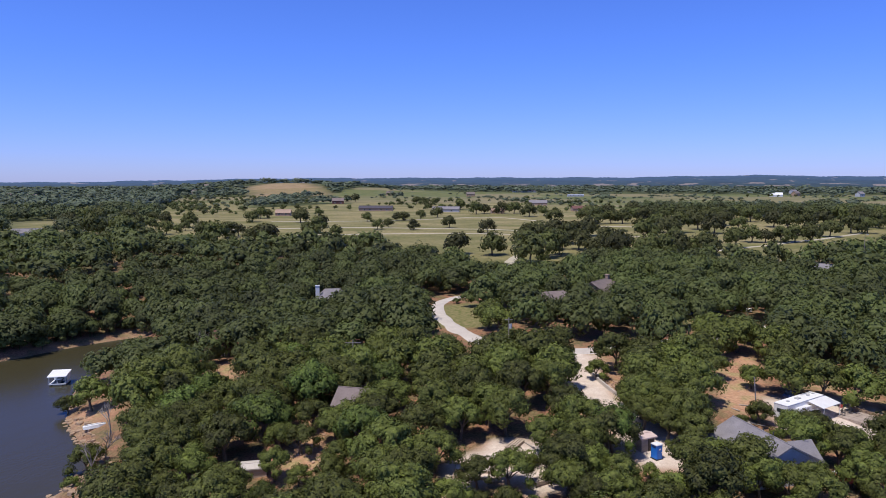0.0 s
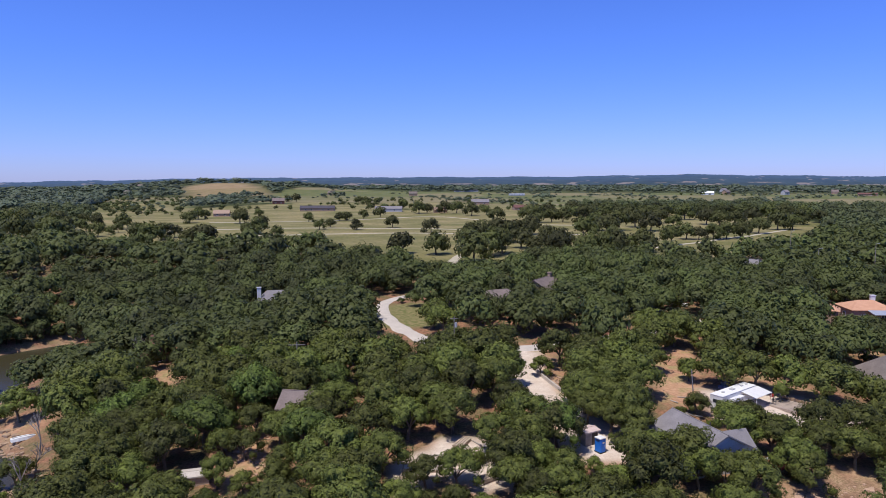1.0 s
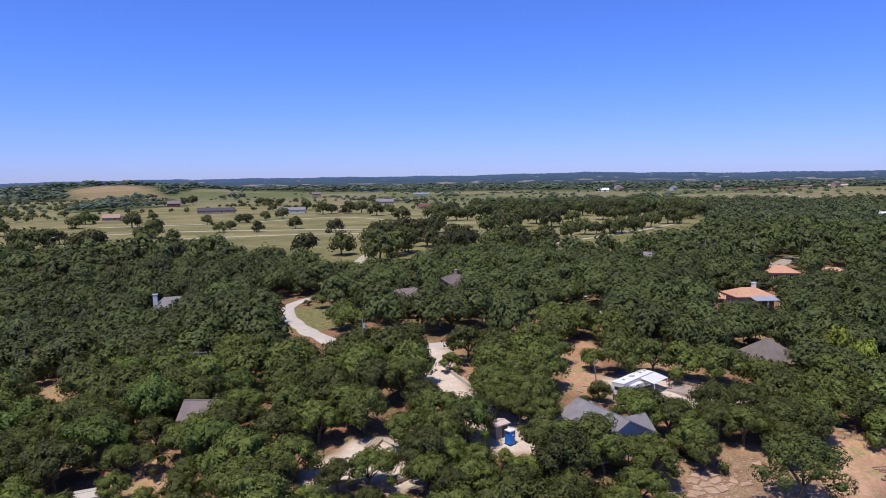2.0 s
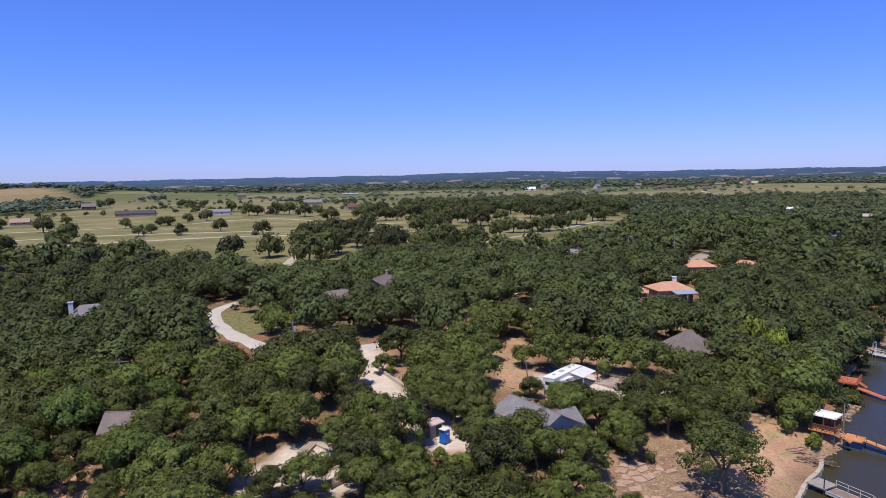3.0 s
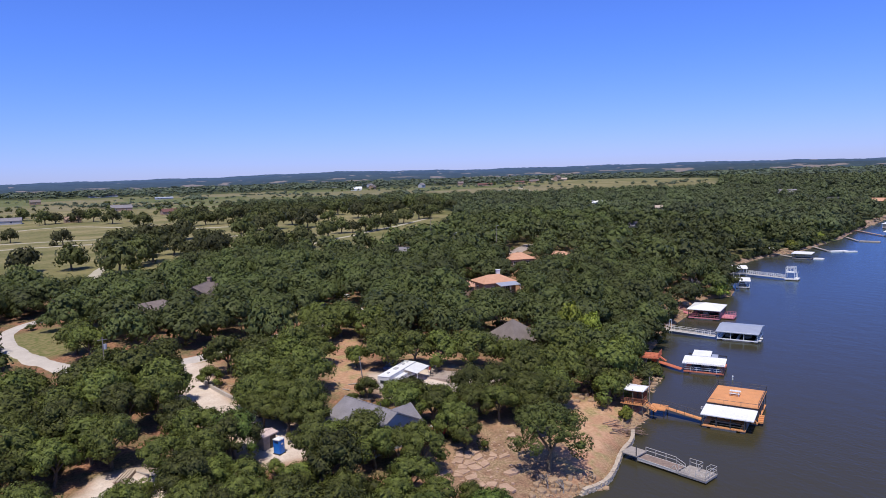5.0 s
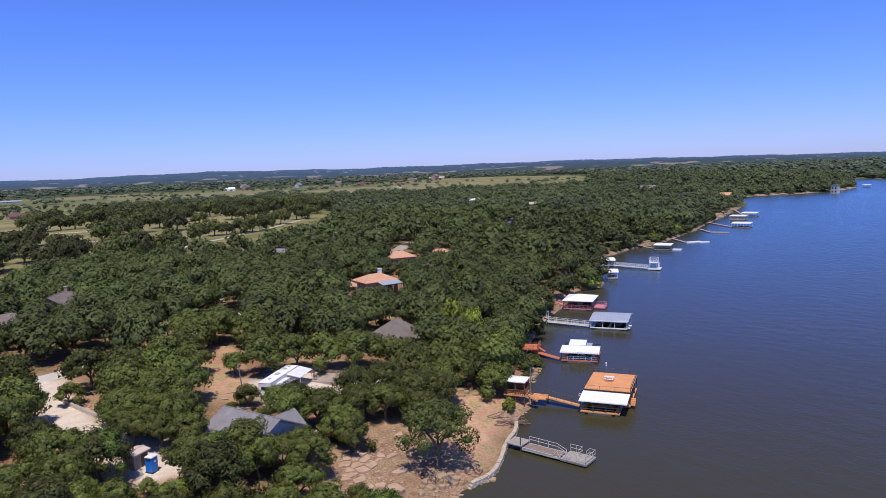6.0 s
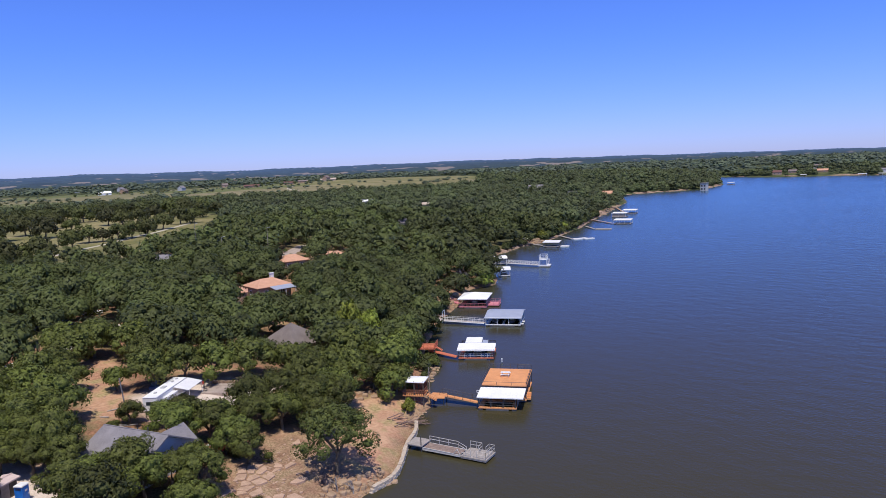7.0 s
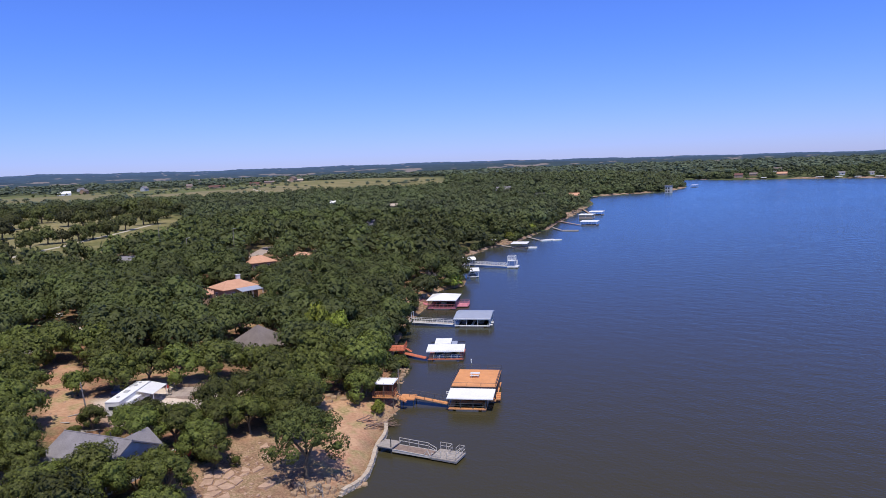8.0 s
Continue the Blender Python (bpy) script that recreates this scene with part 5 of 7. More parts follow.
REDWOOD = material("dark_redwood", (0.3, 0.11, 0.06), (0.17, 0.065, 0.04), 0.8, size=0.6)
rail(t, [(-1.9, -1.6, 2.6), (1.95, -1.6, 2.6), (1.95, 0.9, 2.6)], 0.95, REDWOOD, 0.06, 0.4, 2)
bm = bmesh.new()
box(bm, 0.0, 1.7, 3.4, 3.9, 0.08, 1.6)
part("back_screen", bm, REDWOOD, t)
bm = bmesh.new()
prism(bm, [[(-1.75, -1.5 + 0.5 * k, 4.95 - 0.05 * k), (-1.75, -1.0 + 0.5 * k, 4.9 - 0.05 * k), (-2.1, -1.0 + 0.5 * k, 4.0), (-2.1, -1.5 + 0.5 * k, 4.1)] for k in (0, 4)])
part("tarp", bm, BLUE_PLASTIC, t, "bright blue tarpaulin hung from the roof")
bm = bmesh.new()
for k in range(6):
    box(bm, 2.5 + k * 0.3, -0.6, 2.45 - k * 0.17, 0.32, 1.2, 0.08)
part("stair", bm, ORANGE_DECK, t)
rail(t, [(2.3, -1.2, 2.5), (4.2, -1.2, 1.5)], 0.95, ORANGE_DECK, 0.05, 0.9, 2)
t = thing("landing", pose(96.4, 82.0, 0, 0, 0, -65), "orange plank landing on posts over the water", "landing")
planks("deck", t, -1.3, 1.6, -1.4, 1.4, 1.45, ORANGE_DECK, 0.2, width=0.3)
for x in (-1.1, 1.4):
    for y in (-1.2, 1.2):
        bm = bmesh.new()
        rod(bm, (x, y, -1.2), (x, y, 1.3), 0.1)
        part("post", bm, DARK_METAL, t)


def gangway(name, a, c, width, mat, label, rail_mat=None, high=0.95, truss=False):
    """A walkway from a to c with a rail on either side."""
    a, c = Vector(a), Vector(c)
    t = thing(name, Matrix.Translation(a), label, "gangway", "gangways to the docks")
    d = c - a
    side = Vector((d.y, -d.x, 0)).normalized() * width / 2
    bm = bmesh.new()
    k = max(2, int(d.length / 0.5))
    for j in range(k):
        p, q = d * (j / k), d * ((j + 0.94) / k)
        prism(bm, [[p - side, p + side, p + side - Vector((0, 0, 0.12)), p - side - Vector((0, 0, 0.12))], [q - side, q + side, q + side - Vector((0, 0, 0.12)), q - side - Vector((0, 0, 0.12))]])
    part("walkway", bm, mat, t)
    bm = bmesh.new()
    for s in (-1, 1):
        rod(bm, side * s - Vector((0, 0, 0.15)), d + side * s - Vector((0, 0, 0.15)), 0.09)
    part("beam", bm, rail_mat or DARK_METAL, t)
    if high:
        for s in (-1, 1):
            r = rail(t, [tuple(side * s), tuple(d + side * s)], high, rail_mat or DARK_METAL, 0.04 if not truss else 0.06, 1.6, 2)
            if truss:
                bm = bmesh.new()
                k = max(2, int(d.length / 1.6))
                for j in range(k):
                    rod(bm, side * s + d * (j / k), side * s + d * ((j + 1) / k) + Vector((0, 0, high)), 0.04, sides=5)
                part("brace", bm, rail_mat, t)
    return t


gangway("gangway", (97.2, 81.8, 1.4), (99.0, 74.4, 0.7), 1.2, ORANGE_DECK, "orange gangway with thin rails to the dock", high=1.0)

# white roofed dock with a red deck
t = thing("boat_dock", pose(120.6, 95.3, 0, 0, 0, -60), "boat dock with white roofs and a red edged deck", "dock", DOCKS)
slip(t, 8.1, 8.4, RED_DECK, DARK_METAL, walk_w=1.0, post_h=1.85, cols=5)
sheet_roof(t, -0.25, 8.35, -0.2, 4.6, 2.35, 2.75, WHITE_METAL)
sheet_roof(t, 1.2, 5.0, 4.7, 8.7, 2.85, 3.1, WHITE_METAL)
sheet_roof(t, 5.1, 6.4, 4.7, 7.4, 2.6, 2.75, GREY_METAL)
rail(t, [(0.1, 0.1, 0.55), (8.0, 0.1, 0.55)], 0.9, WHITE_PAINT, gap=1.3)
boat(t, 4.2, 4.0, 5.2)
gangway("gangway", (121.5, 104.2, 1.0), (121.2, 96.0, 0.65), 1.1, RED_DECK, "red gangway with low rails to a dock", RED_DECK, 0.0)
t = thing("shore_deck", pose(120.0, 105.2, 0, 0, 0, -60), "orange red timber deck with rails on the bank", "deck")
planks("deck", t, -2.2, 3.2, -1.5, 3.2, 1.9, RED_DECK, 0.2, width=0.35)
rail(t, [(-2.1, -1.4, 1.9), (3.1, -1.4, 1.9), (3.1, 3.1, 1.9)], 1.0, RED_DECK, 0.05, 0.8, 3)
for x in (-2, 0.5, 3):
    for y in (-1.3, 3):
        bm = bmesh.new()
        rod(bm, (x, y, -1), (x, y, 1.8), 0.1)
        part("post", bm, DARK_METAL, t)
bm = bmesh.new()
for k in range(5):
    box(bm, 3.4 + 0.28 * k, 0.2, 1.8 - 0.17 * k, 0.3, 1.1, 0.07)
part("stair", bm, RED_DECK, t)

# grey roofed dock in a white frame
t = thing("boat_dock", pose(150.3, 108.2, 0, 0, 0, -65), "grey metal roofed boat dock in a white steel frame", "dock", DOCKS)
slip(t, 9.6, 9.6, WHITE_PAINT, WHITE_PAINT, walk_w=0.9, post_h=1.9, cols=4, fingers=(4.4,))
bm = bmesh.new()
prism(bm, [[(x, -0.3, 2.35), (x, 6.0, 3.15), (x, 9.9, 2.65), (x, 9.9, 2.5), (x, 6.0, 3.0), (x, -0.3, 2.2)] for x in (-0.3, 9.9)])
part("roof", bm, GREY_METAL, t, "blue grey ribbed metal roof")
for x in (0.1, 9.5):
    for y in (0.2, 4.6):
        bm = bmesh.new()
        rod(bm, (x, y, 0.6), (x, y + 4.2, 2.4), 0.07)
        rod(bm, (x, y, 2.4), (x, y + 4.2, 0.6), 0.07)
        part("brace", bm, WHITE_PAINT, t)
bm = bmesh.new()
box(bm, 9.9, 3.2, 0.7, 0.9, 1.2, 0.15)
box(bm, 9.9, 0.4, 0.7, 0.9, 0.8, 0.15)
part("bumper", bm, WHITE_PAINT, t)
# added dark sheets deepen the shade inside the grey roofed slip
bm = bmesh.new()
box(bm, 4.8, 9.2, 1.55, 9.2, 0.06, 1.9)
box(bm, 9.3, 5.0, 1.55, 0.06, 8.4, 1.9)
part("screen", bm, DARK_INSIDE, t, "dark sheet put in for the shade under the roof")
boat(t, 2.4, 5.0, 5.6)
boat(t, 7.0, 5.0, 5.4)
gangway("gangway", (147.2, 123.0, 1.0), (151.4, 109.2, 0.7), 1.4, CONCRETE, "white railed gangway from the bank to a dock", WHITE_PAINT, 1.0)
t = thing("gangway_arch", pose(148.6, 121.2, 0, 0, 0, -73), "white steel arch over the gangway", "arch")
bm = bmesh.new()
for s in (-0.85, 0.85):
    rod(bm, (0, s, -0.6), (0, s, 3.4), 0.08)
rod(bm, (0, -0.85, 3.4), (0, 0.85, 3.4), 0.08)
part("frame", bm, WHITE_PAINT, t)

# hip roofed dock with a pink deck
t = thing("boat_dock", pose(165.6, 128.6, 0, 0, 0, -65), "white hip roofed boat dock on a pink deck", "dock", DOCKS)
slip(t, 8.6, 10.0, PINK_DECK, DARK_METAL, walk_w=1.2, post_h=2.35, cols=4)
bm = bmesh.new()
hip_roof_mesh(bm, -0.35, 8.95, -0.35, 10.3, 2.95, 1.25, 4.2)
part("roof", bm, WHITE_METAL, t, "white metal hip roof")
rail(t, [(0.1, 0.1, 0.55), (8.5, 0.1, 0.55), (8.5, 4, 0.55)], 1.0, PINK_DECK, gap=1.2)
# two dark sheets added as painted shade under the hip roof
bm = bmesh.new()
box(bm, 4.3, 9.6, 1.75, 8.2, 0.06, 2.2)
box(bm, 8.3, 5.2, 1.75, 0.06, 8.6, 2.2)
part("screen", bm, DARK_INSIDE, t, "dark sheet put in for the shade under the roof")
planks("side_deck", t, 8.6, 12.0, 3.0, 7.5, 0.55, PINK_DECK, 0.3)
rail(t, [(8.7, 3.1, 0.55), (11.9, 3.1, 0.55), (11.9, 7.4, 0.55), (8.7, 7.4, 0.55)], 1.0, PINK_DECK, gap=0.9)
boat(t, 4.3, 5.0, 5.6)
gangway("gangway", (170.5, 137.5, 1.1), (169.5, 131.0, 0.7), 1.2, PINK_DECK, "short pink gangway to a dock", PINK_DECK, 0.9)

# the small white dock and the white pavilion with its bridge and swim tower
t = thing("boat_dock", pose(219.1, 149.2, 0, 0, 0, -55), "small white roofed dock with a dark slip", "dock", DOCKS)
slip(t, 4.5, 6.5, WHITE_PAINT, WHITE_PAINT, walk_w=0.8, post_h=2.2, cols=2)
sheet_roof(t, -0.3, 4.8, -0.3, 6.8, 2.75, 3.0, WHITE_METAL)
boat(t, 2.2, 3.2, 4.6)
t = thing("pavilion", pose(241.5, 168.2, 0, 0, 0, -45), "white open pavilion with an arched roof on the bank", "pavilion")
planks("deck", t, 0, 7.2, 0, 5, 0.9, CONCRETE, 0.25)
for x in (0.15, 2.4, 4.7, 7.05):
    for y in (0.2, 4.8):
        bm = bmesh.new()
        box(bm, x, y, 1.0, 0.16, 0.16, 4.2)
        part("post", bm, WHITE_PAINT, t)
bm = bmesh.new()
prism(bm, [[(x, 2.5 - 3.0 * math.cos(a), 2.9 + 0.9 * math.sin(a)) for a in np.linspace(0, math.pi, 9)] + [(x, 2.5 + 2.8 * math.cos(a), 2.8 + 0.8 * math.sin(a)) for a in np.linspace(0, math.pi, 9)] for x in (-0.3, 7.5)])
part("roof", bm, WHITE_METAL, t, "white arched roof")
rail(t, [(0.1, 0.1, 0.9), (7.0, 0.1, 0.9)], 1.0, WHITE_PAINT, gap=1.0)
gangway("footbridge", (246.4, 162.6, 1.0), (247.6, 147.7, 0.8), 1.5, CONCRETE, "long white truss footbridge to the swim tower", WHITE_PAINT, 1.15, truss=True)
t = thing("swim_tower", pose(247.0, 147.6, 0, 0, 0, -70), "white two level swim tower on a float", "tower")
planks("deck", t, 0, 4.6, -0.4, 4.2, 0.65, WHITE_PAINT, 0.4)
planks("upper_deck", t, 0.2, 3.4, 0, 3.6, 3.0, WHITE_PAINT, 0.12)
for x in (0.3, 3.3):
    for y in (0.1, 3.5):
        bm = bmesh.new()
        rod(bm, (x, y, 0.4), (x, y, 4.9), 0.1)
        part("post", bm, WHITE_PAINT, t)
rail(t, [(0.3, 0.1, 3.0), (3.3, 0.1, 3.0), (3.3, 3.5, 3.0), (0.3, 3.5, 3.0), (0.3, 0.1, 3.0)], 1.0, WHITE_PAINT, 0.05, 0.9)
bm = bmesh.new()
for a, c in (((0.3, 0.1, 4.9), (3.3, 0.1, 4.9)), ((3.3, 0.1, 4.9), (3.3, 3.5, 4.9)), ((3.3, 3.5, 4.9), (0.3, 3.5, 4.9)), ((0.3, 3.5, 4.9), (0.3, 0.1, 4.9))):
    rod(bm, a, c, 0.08)
part("top_frame", bm, WHITE_PAINT, t)
bm = bmesh.new()
rod(bm, (3.6, 0.6, 0.6), (3.6, 2.4, 3.1), 0.06)
rod(bm, (4.1, 0.6, 0.6), (4.1, 2.4, 3.1), 0.06)
for k in range(7):
    rod(bm, (3.6, 0.7 + k * 0.26, 0.85 + k * 0.36), (4.1, 0.7 + k * 0.26, 0.85 + k * 0.36), 0.04)
part("ladder", bm, WHITE_PAINT, t)


def plain_dock(x, y, rz, w, d, post_h, label, roof=WHITE_METAL, deck=GREY_WOOD, posts=WHITE_PAINT, walls=None, cols=3):
    t = thing("boat_dock", pose(x, y, 0, 0, 0, rz), label, "dock", DOCKS)
    slip(t, w, d, deck, posts, walk_w=1.0, post_h=post_h, cols=cols)
    sheet_roof(t, -0.3, w + 0.3, -0.3, d + 0.3, post_h + 0.55, post_h + 0.85, roof, ribs=False)
    if walls:
        bm = bmesh.new()
        box(bm, w / 2, 0.3, 0.5 + post_h / 2, w - 0.4, 0.12, post_h - 0.3)
        box(bm, 0.25, d / 2, 0.5 + post_h / 2, 0.12, d - 0.8, post_h - 0.3)
        part("wall", bm, walls, t)
    return t


plain_dock(311.0, 194.6, -60, 4.6, 4.0, 2.2, "small white roofed shelter at the water's edge", posts=DARK_METAL)
plain_dock(303.0, 177.4, -72, 7.8, 6.5, 2.1, "white roofed boat dock far along the shore", posts=DARK_METAL)
gangway("gangway", (312.5, 196.0, 0.9), (306.8, 179.5, 0.6), 1.2, GREY_WOOD, "grey plank gangway to a far dock", GREY_WOOD, 0.0)
t = thing("swim_platform", pose(305.8, 169.5, 0, 0, 0, -72), "low white swim platform beside a dock", "platform")
planks("deck", t, 0, 4.0, 1.5, 5.0, 0.5, WHITE_PAINT, 0.5)
t = thing("swim_platform", pose(336.5, 177.5, 0, 0, 0, -30), "low white floating platform on the lake", "platform")
planks("deck", t, 0, 9.0, 0, 3.2, 0.5, WHITE_PAINT, 0.5)
planks("side_deck", t, 6, 12.0, -2.2, -0.05, 0.45, WHITE_PAINT, 0.45)
gangway("gangway", (349.5, 194.0, 0.8), (337.5, 178.5, 0.5), 1.2, GREY_WOOD, "rusty plank gangway to a white platform", GREY_WOOD, 0.0)
t = thing("swim_platform", pose(388.7, 190.0, 0, 0, 0, -76), "low dark floating platform on the lake", "platform")
planks("deck", t, 0, 9.6, 0, 3.5, 0.5, GREY_WOOD, 0.5)
gangway("gangway", (402.0, 203.0, 0.8), (389.5, 190.5, 0.5), 1.2, GREY_WOOD, "grey plank gangway to a dark platform", GREY_WOOD, 0.0)
plain_dock(422.5, 193.0, -78, 10.8, 8.0, 2.3, "white roofed boat dock with an open slip", cols=4)
gangway("gangway", (447.0, 221.0, 0.8), (424.5, 194.0, 0.6), 1.4, GREY_WOOD, "long rust brown gangway to a dock", RED_DECK, 0.0)
plain_dock(470.5, 215.8, -80, 10.0, 8.0, 2.6, "pale tan walled boathouse with a white roof", walls=TAN_SIDING)
plain_dock(500.0, 220.6, -80, 10.0, 9.0, 2.4, "white roofed dock with a blue grey slip", deck=GREY_WOOD)
gangway("gangway", (556.0, 251.0, 1.0), (508.0, 222.0, 0.6), 1.6, STONE, "pale walkway along the point to the docks", GREY_WOOD, 0.0)

# far swim tower with its bridge, and a dock beyond the point
t = thing("water_tower_house", pose(818.6, 262.6, 0, 0, 0, -96), "tall pale grey tower standing in the lake", "tower")
bm = bmesh.new()
box(bm, 3.4, 3.4, 4.0, 6.6, 6.6, 9.4)
part("wall", bm, SIDING, t)
bm = bmesh.new()
box(bm, 3.4, 3.4, 8.9, 7.6, 7.6, 0.5)
part("roof", bm, SHINGLE_GREY, t)
for z in (2.2, 5.8):
    for x in (1.8, 5.0):
        bm = bmesh.new()
        box(bm, x, 0.05, z, 1.6, 0.2, 1.8)
        part("window", bm, GLASS, t)
gangway("footbridge", (850.0, 271.0, 2.4), (825.0, 262.0, 2.2), 2.0, GREY_WOOD, "dark footbridge from the point to the tower", DARK_METAL, 1.1)
plain_dock(956.0, 271.0, -98, 7.5, 7.0, 2.6, "far white roofed dock off the point")
for x, y, w in ((1190, 150, 11), (1193, 124, 9), (1187, 98, 8), (1186, 72, 10), (1204, 230, 8)):
    plain_dock(x, y, -88, w, 7.0, 2.4, "white roofed dock on the far side of the lake")

# white boathouse in the cove
t = thing("boathouse", pose(-86.2, 146.5, 0, 0, 0, 12), "small white open boathouse floating in the cove", "boathouse")
t.scale = (0.74, 0.74, 0.85)
slip(t, 4.6, 5.0, WHITE_PAINT, WHITE_PAINT, walk_w=0.8, post_h=2.0, cols=3)
sheet_roof(t, -0.3, 4.9, -0.3, 5.3, 2.5, 3.1, WHITE_METAL, "white sheet metal roof")
bm = bmesh.new()
box(bm, 2.3, 4.7, 1.5, 4.4, 0.1, 1.8)
box(bm, 4.45, 3.4, 1.5, 0.1, 2.6, 1.8)
part("wall", bm, WHITE_PAINT, t)
boat(t, 2.3, 2.4, 3.8)

OLD_RAIL = material("faded_rail_paint", (0.6, 0.57, 0.54), (0.42, 0.38, 0.35), 0.7, size=0.4)
OLD_PLANK = material("brown_old_planks", (0.33, 0.24, 0.2), (0.18, 0.13, 0.11), 0.9, size=0.5)
# weathered pier with a sunken gangway and a railed float
t = thing("pier", pose(78.5, 71.8, 0, 0, 0, -81), "weathered grey wooden pier with rails and a float", "pier")
planks("landing_deck", t, -1.4, 1.4, -1.3, 1.6, 1.0, GREY_WOOD, 0.22, width=0.22, apart=True)
for x, y in ((-1.2, -1.1), (1.2, -1.1), (1.2, 1.4)):
    bm = bmesh.new()
    rod(bm, (x, y, -1.5), (x, y, 1.0 if y > 0 or x < 0 else 2.6), 0.08)
    part("post", bm, DARK_METAL, t)
planks("gangway_deck", t, 1.5, 8.0, -1.0, 1.0, 0.72, OLD_PLANK, 0.14, width=0.22, apart=True)
bm = bmesh.new()
for y in (-1.1, 1.1):
    box(bm, 4.75, y, 0.52, 6.6, 0.14, 0.34)
part("beam", bm, OLD_RAIL, t, "faded pale steel side beams")
rail(t, [(1.5, 1.1, 0.85), (6.6, 1.1, 0.75)], 0.95, OLD_RAIL, 0.05, 1.6)
rail(t, [(6.6, 1.1, 0.75), (8.0, 1.1, 0.2)], 0.9, OLD_RAIL, 0.05, 1.4)
bm = bmesh.new()
rod(bm, (1.5, -1.15, 0.8), (6.9, -1.15, 0.72), 0.06, sides=6)
rod(bm, (6.9, -1.15, 0.72), (7.6, -1.15, 1.5), 0.05, sides=6)
rod(bm, (7.6, -1.15, 1.5), (8.1, -1.15, 0.6), 0.05, sides=6)
part("side_tube", bm, OLD_RAIL, t)
planks("float_deck", t, 8.1, 12.4, -1.2, 2.2, 0.6, GREY_WOOD, 0.35, width=0.22, apart=True)
rail(t, [(8.2, 2.1, 0.6), (10.2, 2.1, 0.6), (10.2, 0.9, 0.6)], 1.1, OLD_RAIL, 0.04, 1.0)
rail(t, [(11.4, 0.9, 0.6), (11.4, 2.1, 0.6), (12.3, 2.1, 0.6), (12.3, -1.1, 0.6), (10.8, -1.1, 0.6)], 1.1, OLD_RAIL, 0.04, 1.2)
rail(t, [(8.2, -1.1, 0.6), (9.8, -1.1, 0.6)], 1.1, OLD_RAIL, 0.04, 0.9)
# a swim buoy off the docks
t = thing("buoy", pose(124.4, 86.0, 0), "white marker buoy afloat off the sun deck", "buoy")
bm = bmesh.new()
rod(bm, (0, 0, -0.4), (0, 0, 0.6), 0.14, 0.1, 10)
part("float", bm, WHITE_PAINT, t)
bm = bmesh.new()
rod(bm, (0, 0, 0.6), (0, 0, 0.85), 0.18, 0.13, 10)
part("cap", bm, WHITE_PAINT, t)


# ---- houses ----
def house(name, x, y, rz, length, depth, eave, rise, roof_mat, wall_mat, label, hip=None, chimney=None, windows=(), door=None, over=0.45, base=None, category="house", group=""):
    """A house with its ridge along its own x. windows: (side, along, width, height, sill); side s, n, e or w."""
    z = min(ground_z(x + a, y + c) for a in (-3, 0, 3) for c in (-3, 0, 3)) if base is None else base
    t = thing(name, pose(x, y, z, 0, 0, rz), label, category, group)
    hx, hy = length / 2, depth / 2
    bm = bmesh.new()
    if hip is None:
        prism(bm, [[(px_, -hy, -0.6), (px_, hy, -0.6), (px_, hy, eave), (px_, 0, eave + rise - 0.1), (px_, -hy, eave)] for px_ in (-hx, hx)])
    else:
        prism(bm, [[(-hx, -hy, h), (hx, -hy, h), (hx, hy, h), (-hx, hy, h)] for h in (-0.6, eave)])
    part("wall", bm, wall_mat, t)
    bm = bmesh.new()
    if hip is None:
        drop = rise / hy * over
        prism(bm, [[(px_, -hy - over, eave - drop), (px_, 0, eave + rise), (px_, hy + over, eave - drop), (px_, hy + over, eave - drop + 0.18), (px_, 0, eave + rise + 0.2), (px_, -hy - over, eave - drop + 0.18)]
                   for px_ in (-hx - over, hx + over)])
    else:
        hip_roof_mesh(bm, -hx - over, hx + over, -hy - over, hy + over, eave + 0.12, rise, hip)
    part("roof", bm, roof_mat, t)
    if hip is None:
        bm = bmesh.new()
        rod(bm, (-hx - over, 0, eave + rise + 0.2), (hx + over, 0, eave + rise + 0.2), 0.1)
        part("ridge_cap", bm, roof_mat, t)
    for side, s, w, h, sill in windows:
        f = new("window")
        f.parent = t
        q = {"s": (s, -hy - 0.02, 0), "n": (s, hy + 0.02, 180), "e": (hx + 0.02, s, 90), "w": (-hx - 0.02, s, -90)}[side]
        f.matrix_basis = pose(q[0], q[1], sill + h / 2, 0, 0, q[2])
        bm = bmesh.new()
        for a in (-1, 1):
            box(bm, a * w / 2, 0, 0, 0.1, 0.14, h + 0.1)
            box(bm, 0, 0, a * h / 2, w + 0.1, 0.14, 0.1)
        box(bm, 0, 0, 0, 0.06, 0.1, h)
        me_ob = part("window_frame", bm, WHITE_PAINT, f)
        bm = bmesh.new()
        box(bm, 0, 0.0, 0, w, 0.06, h)
        part("pane", bm, GLASS, f)
    if door:
        side, s = door
        q = {"s": (s, -hy - 0.03, 0), "n": (s, hy + 0.03, 180), "e": (hx + 0.03, s, 90), "w": (-hx - 0.03, s, -90)}[side]
        bm = bmesh.new()
        box(bm, q[0], q[1], 1.03, 0.95 if side in "sn" else 0.1, 0.1 if side in "sn" else 0.95, 2.05)
        part("door", bm, BARK, t)
    if chimney:
        cx, cy, ch, cm = chimney
        bm = bmesh.new()
        box(bm, cx, cy, ch / 2, 1.1, 0.8, ch)
        box(bm, cx, cy, ch + 0.05, 1.35, 1.05, 0.16)
        part("chimney", bm, cm, t)
    return t


HOUSES = "houses among the oaks"
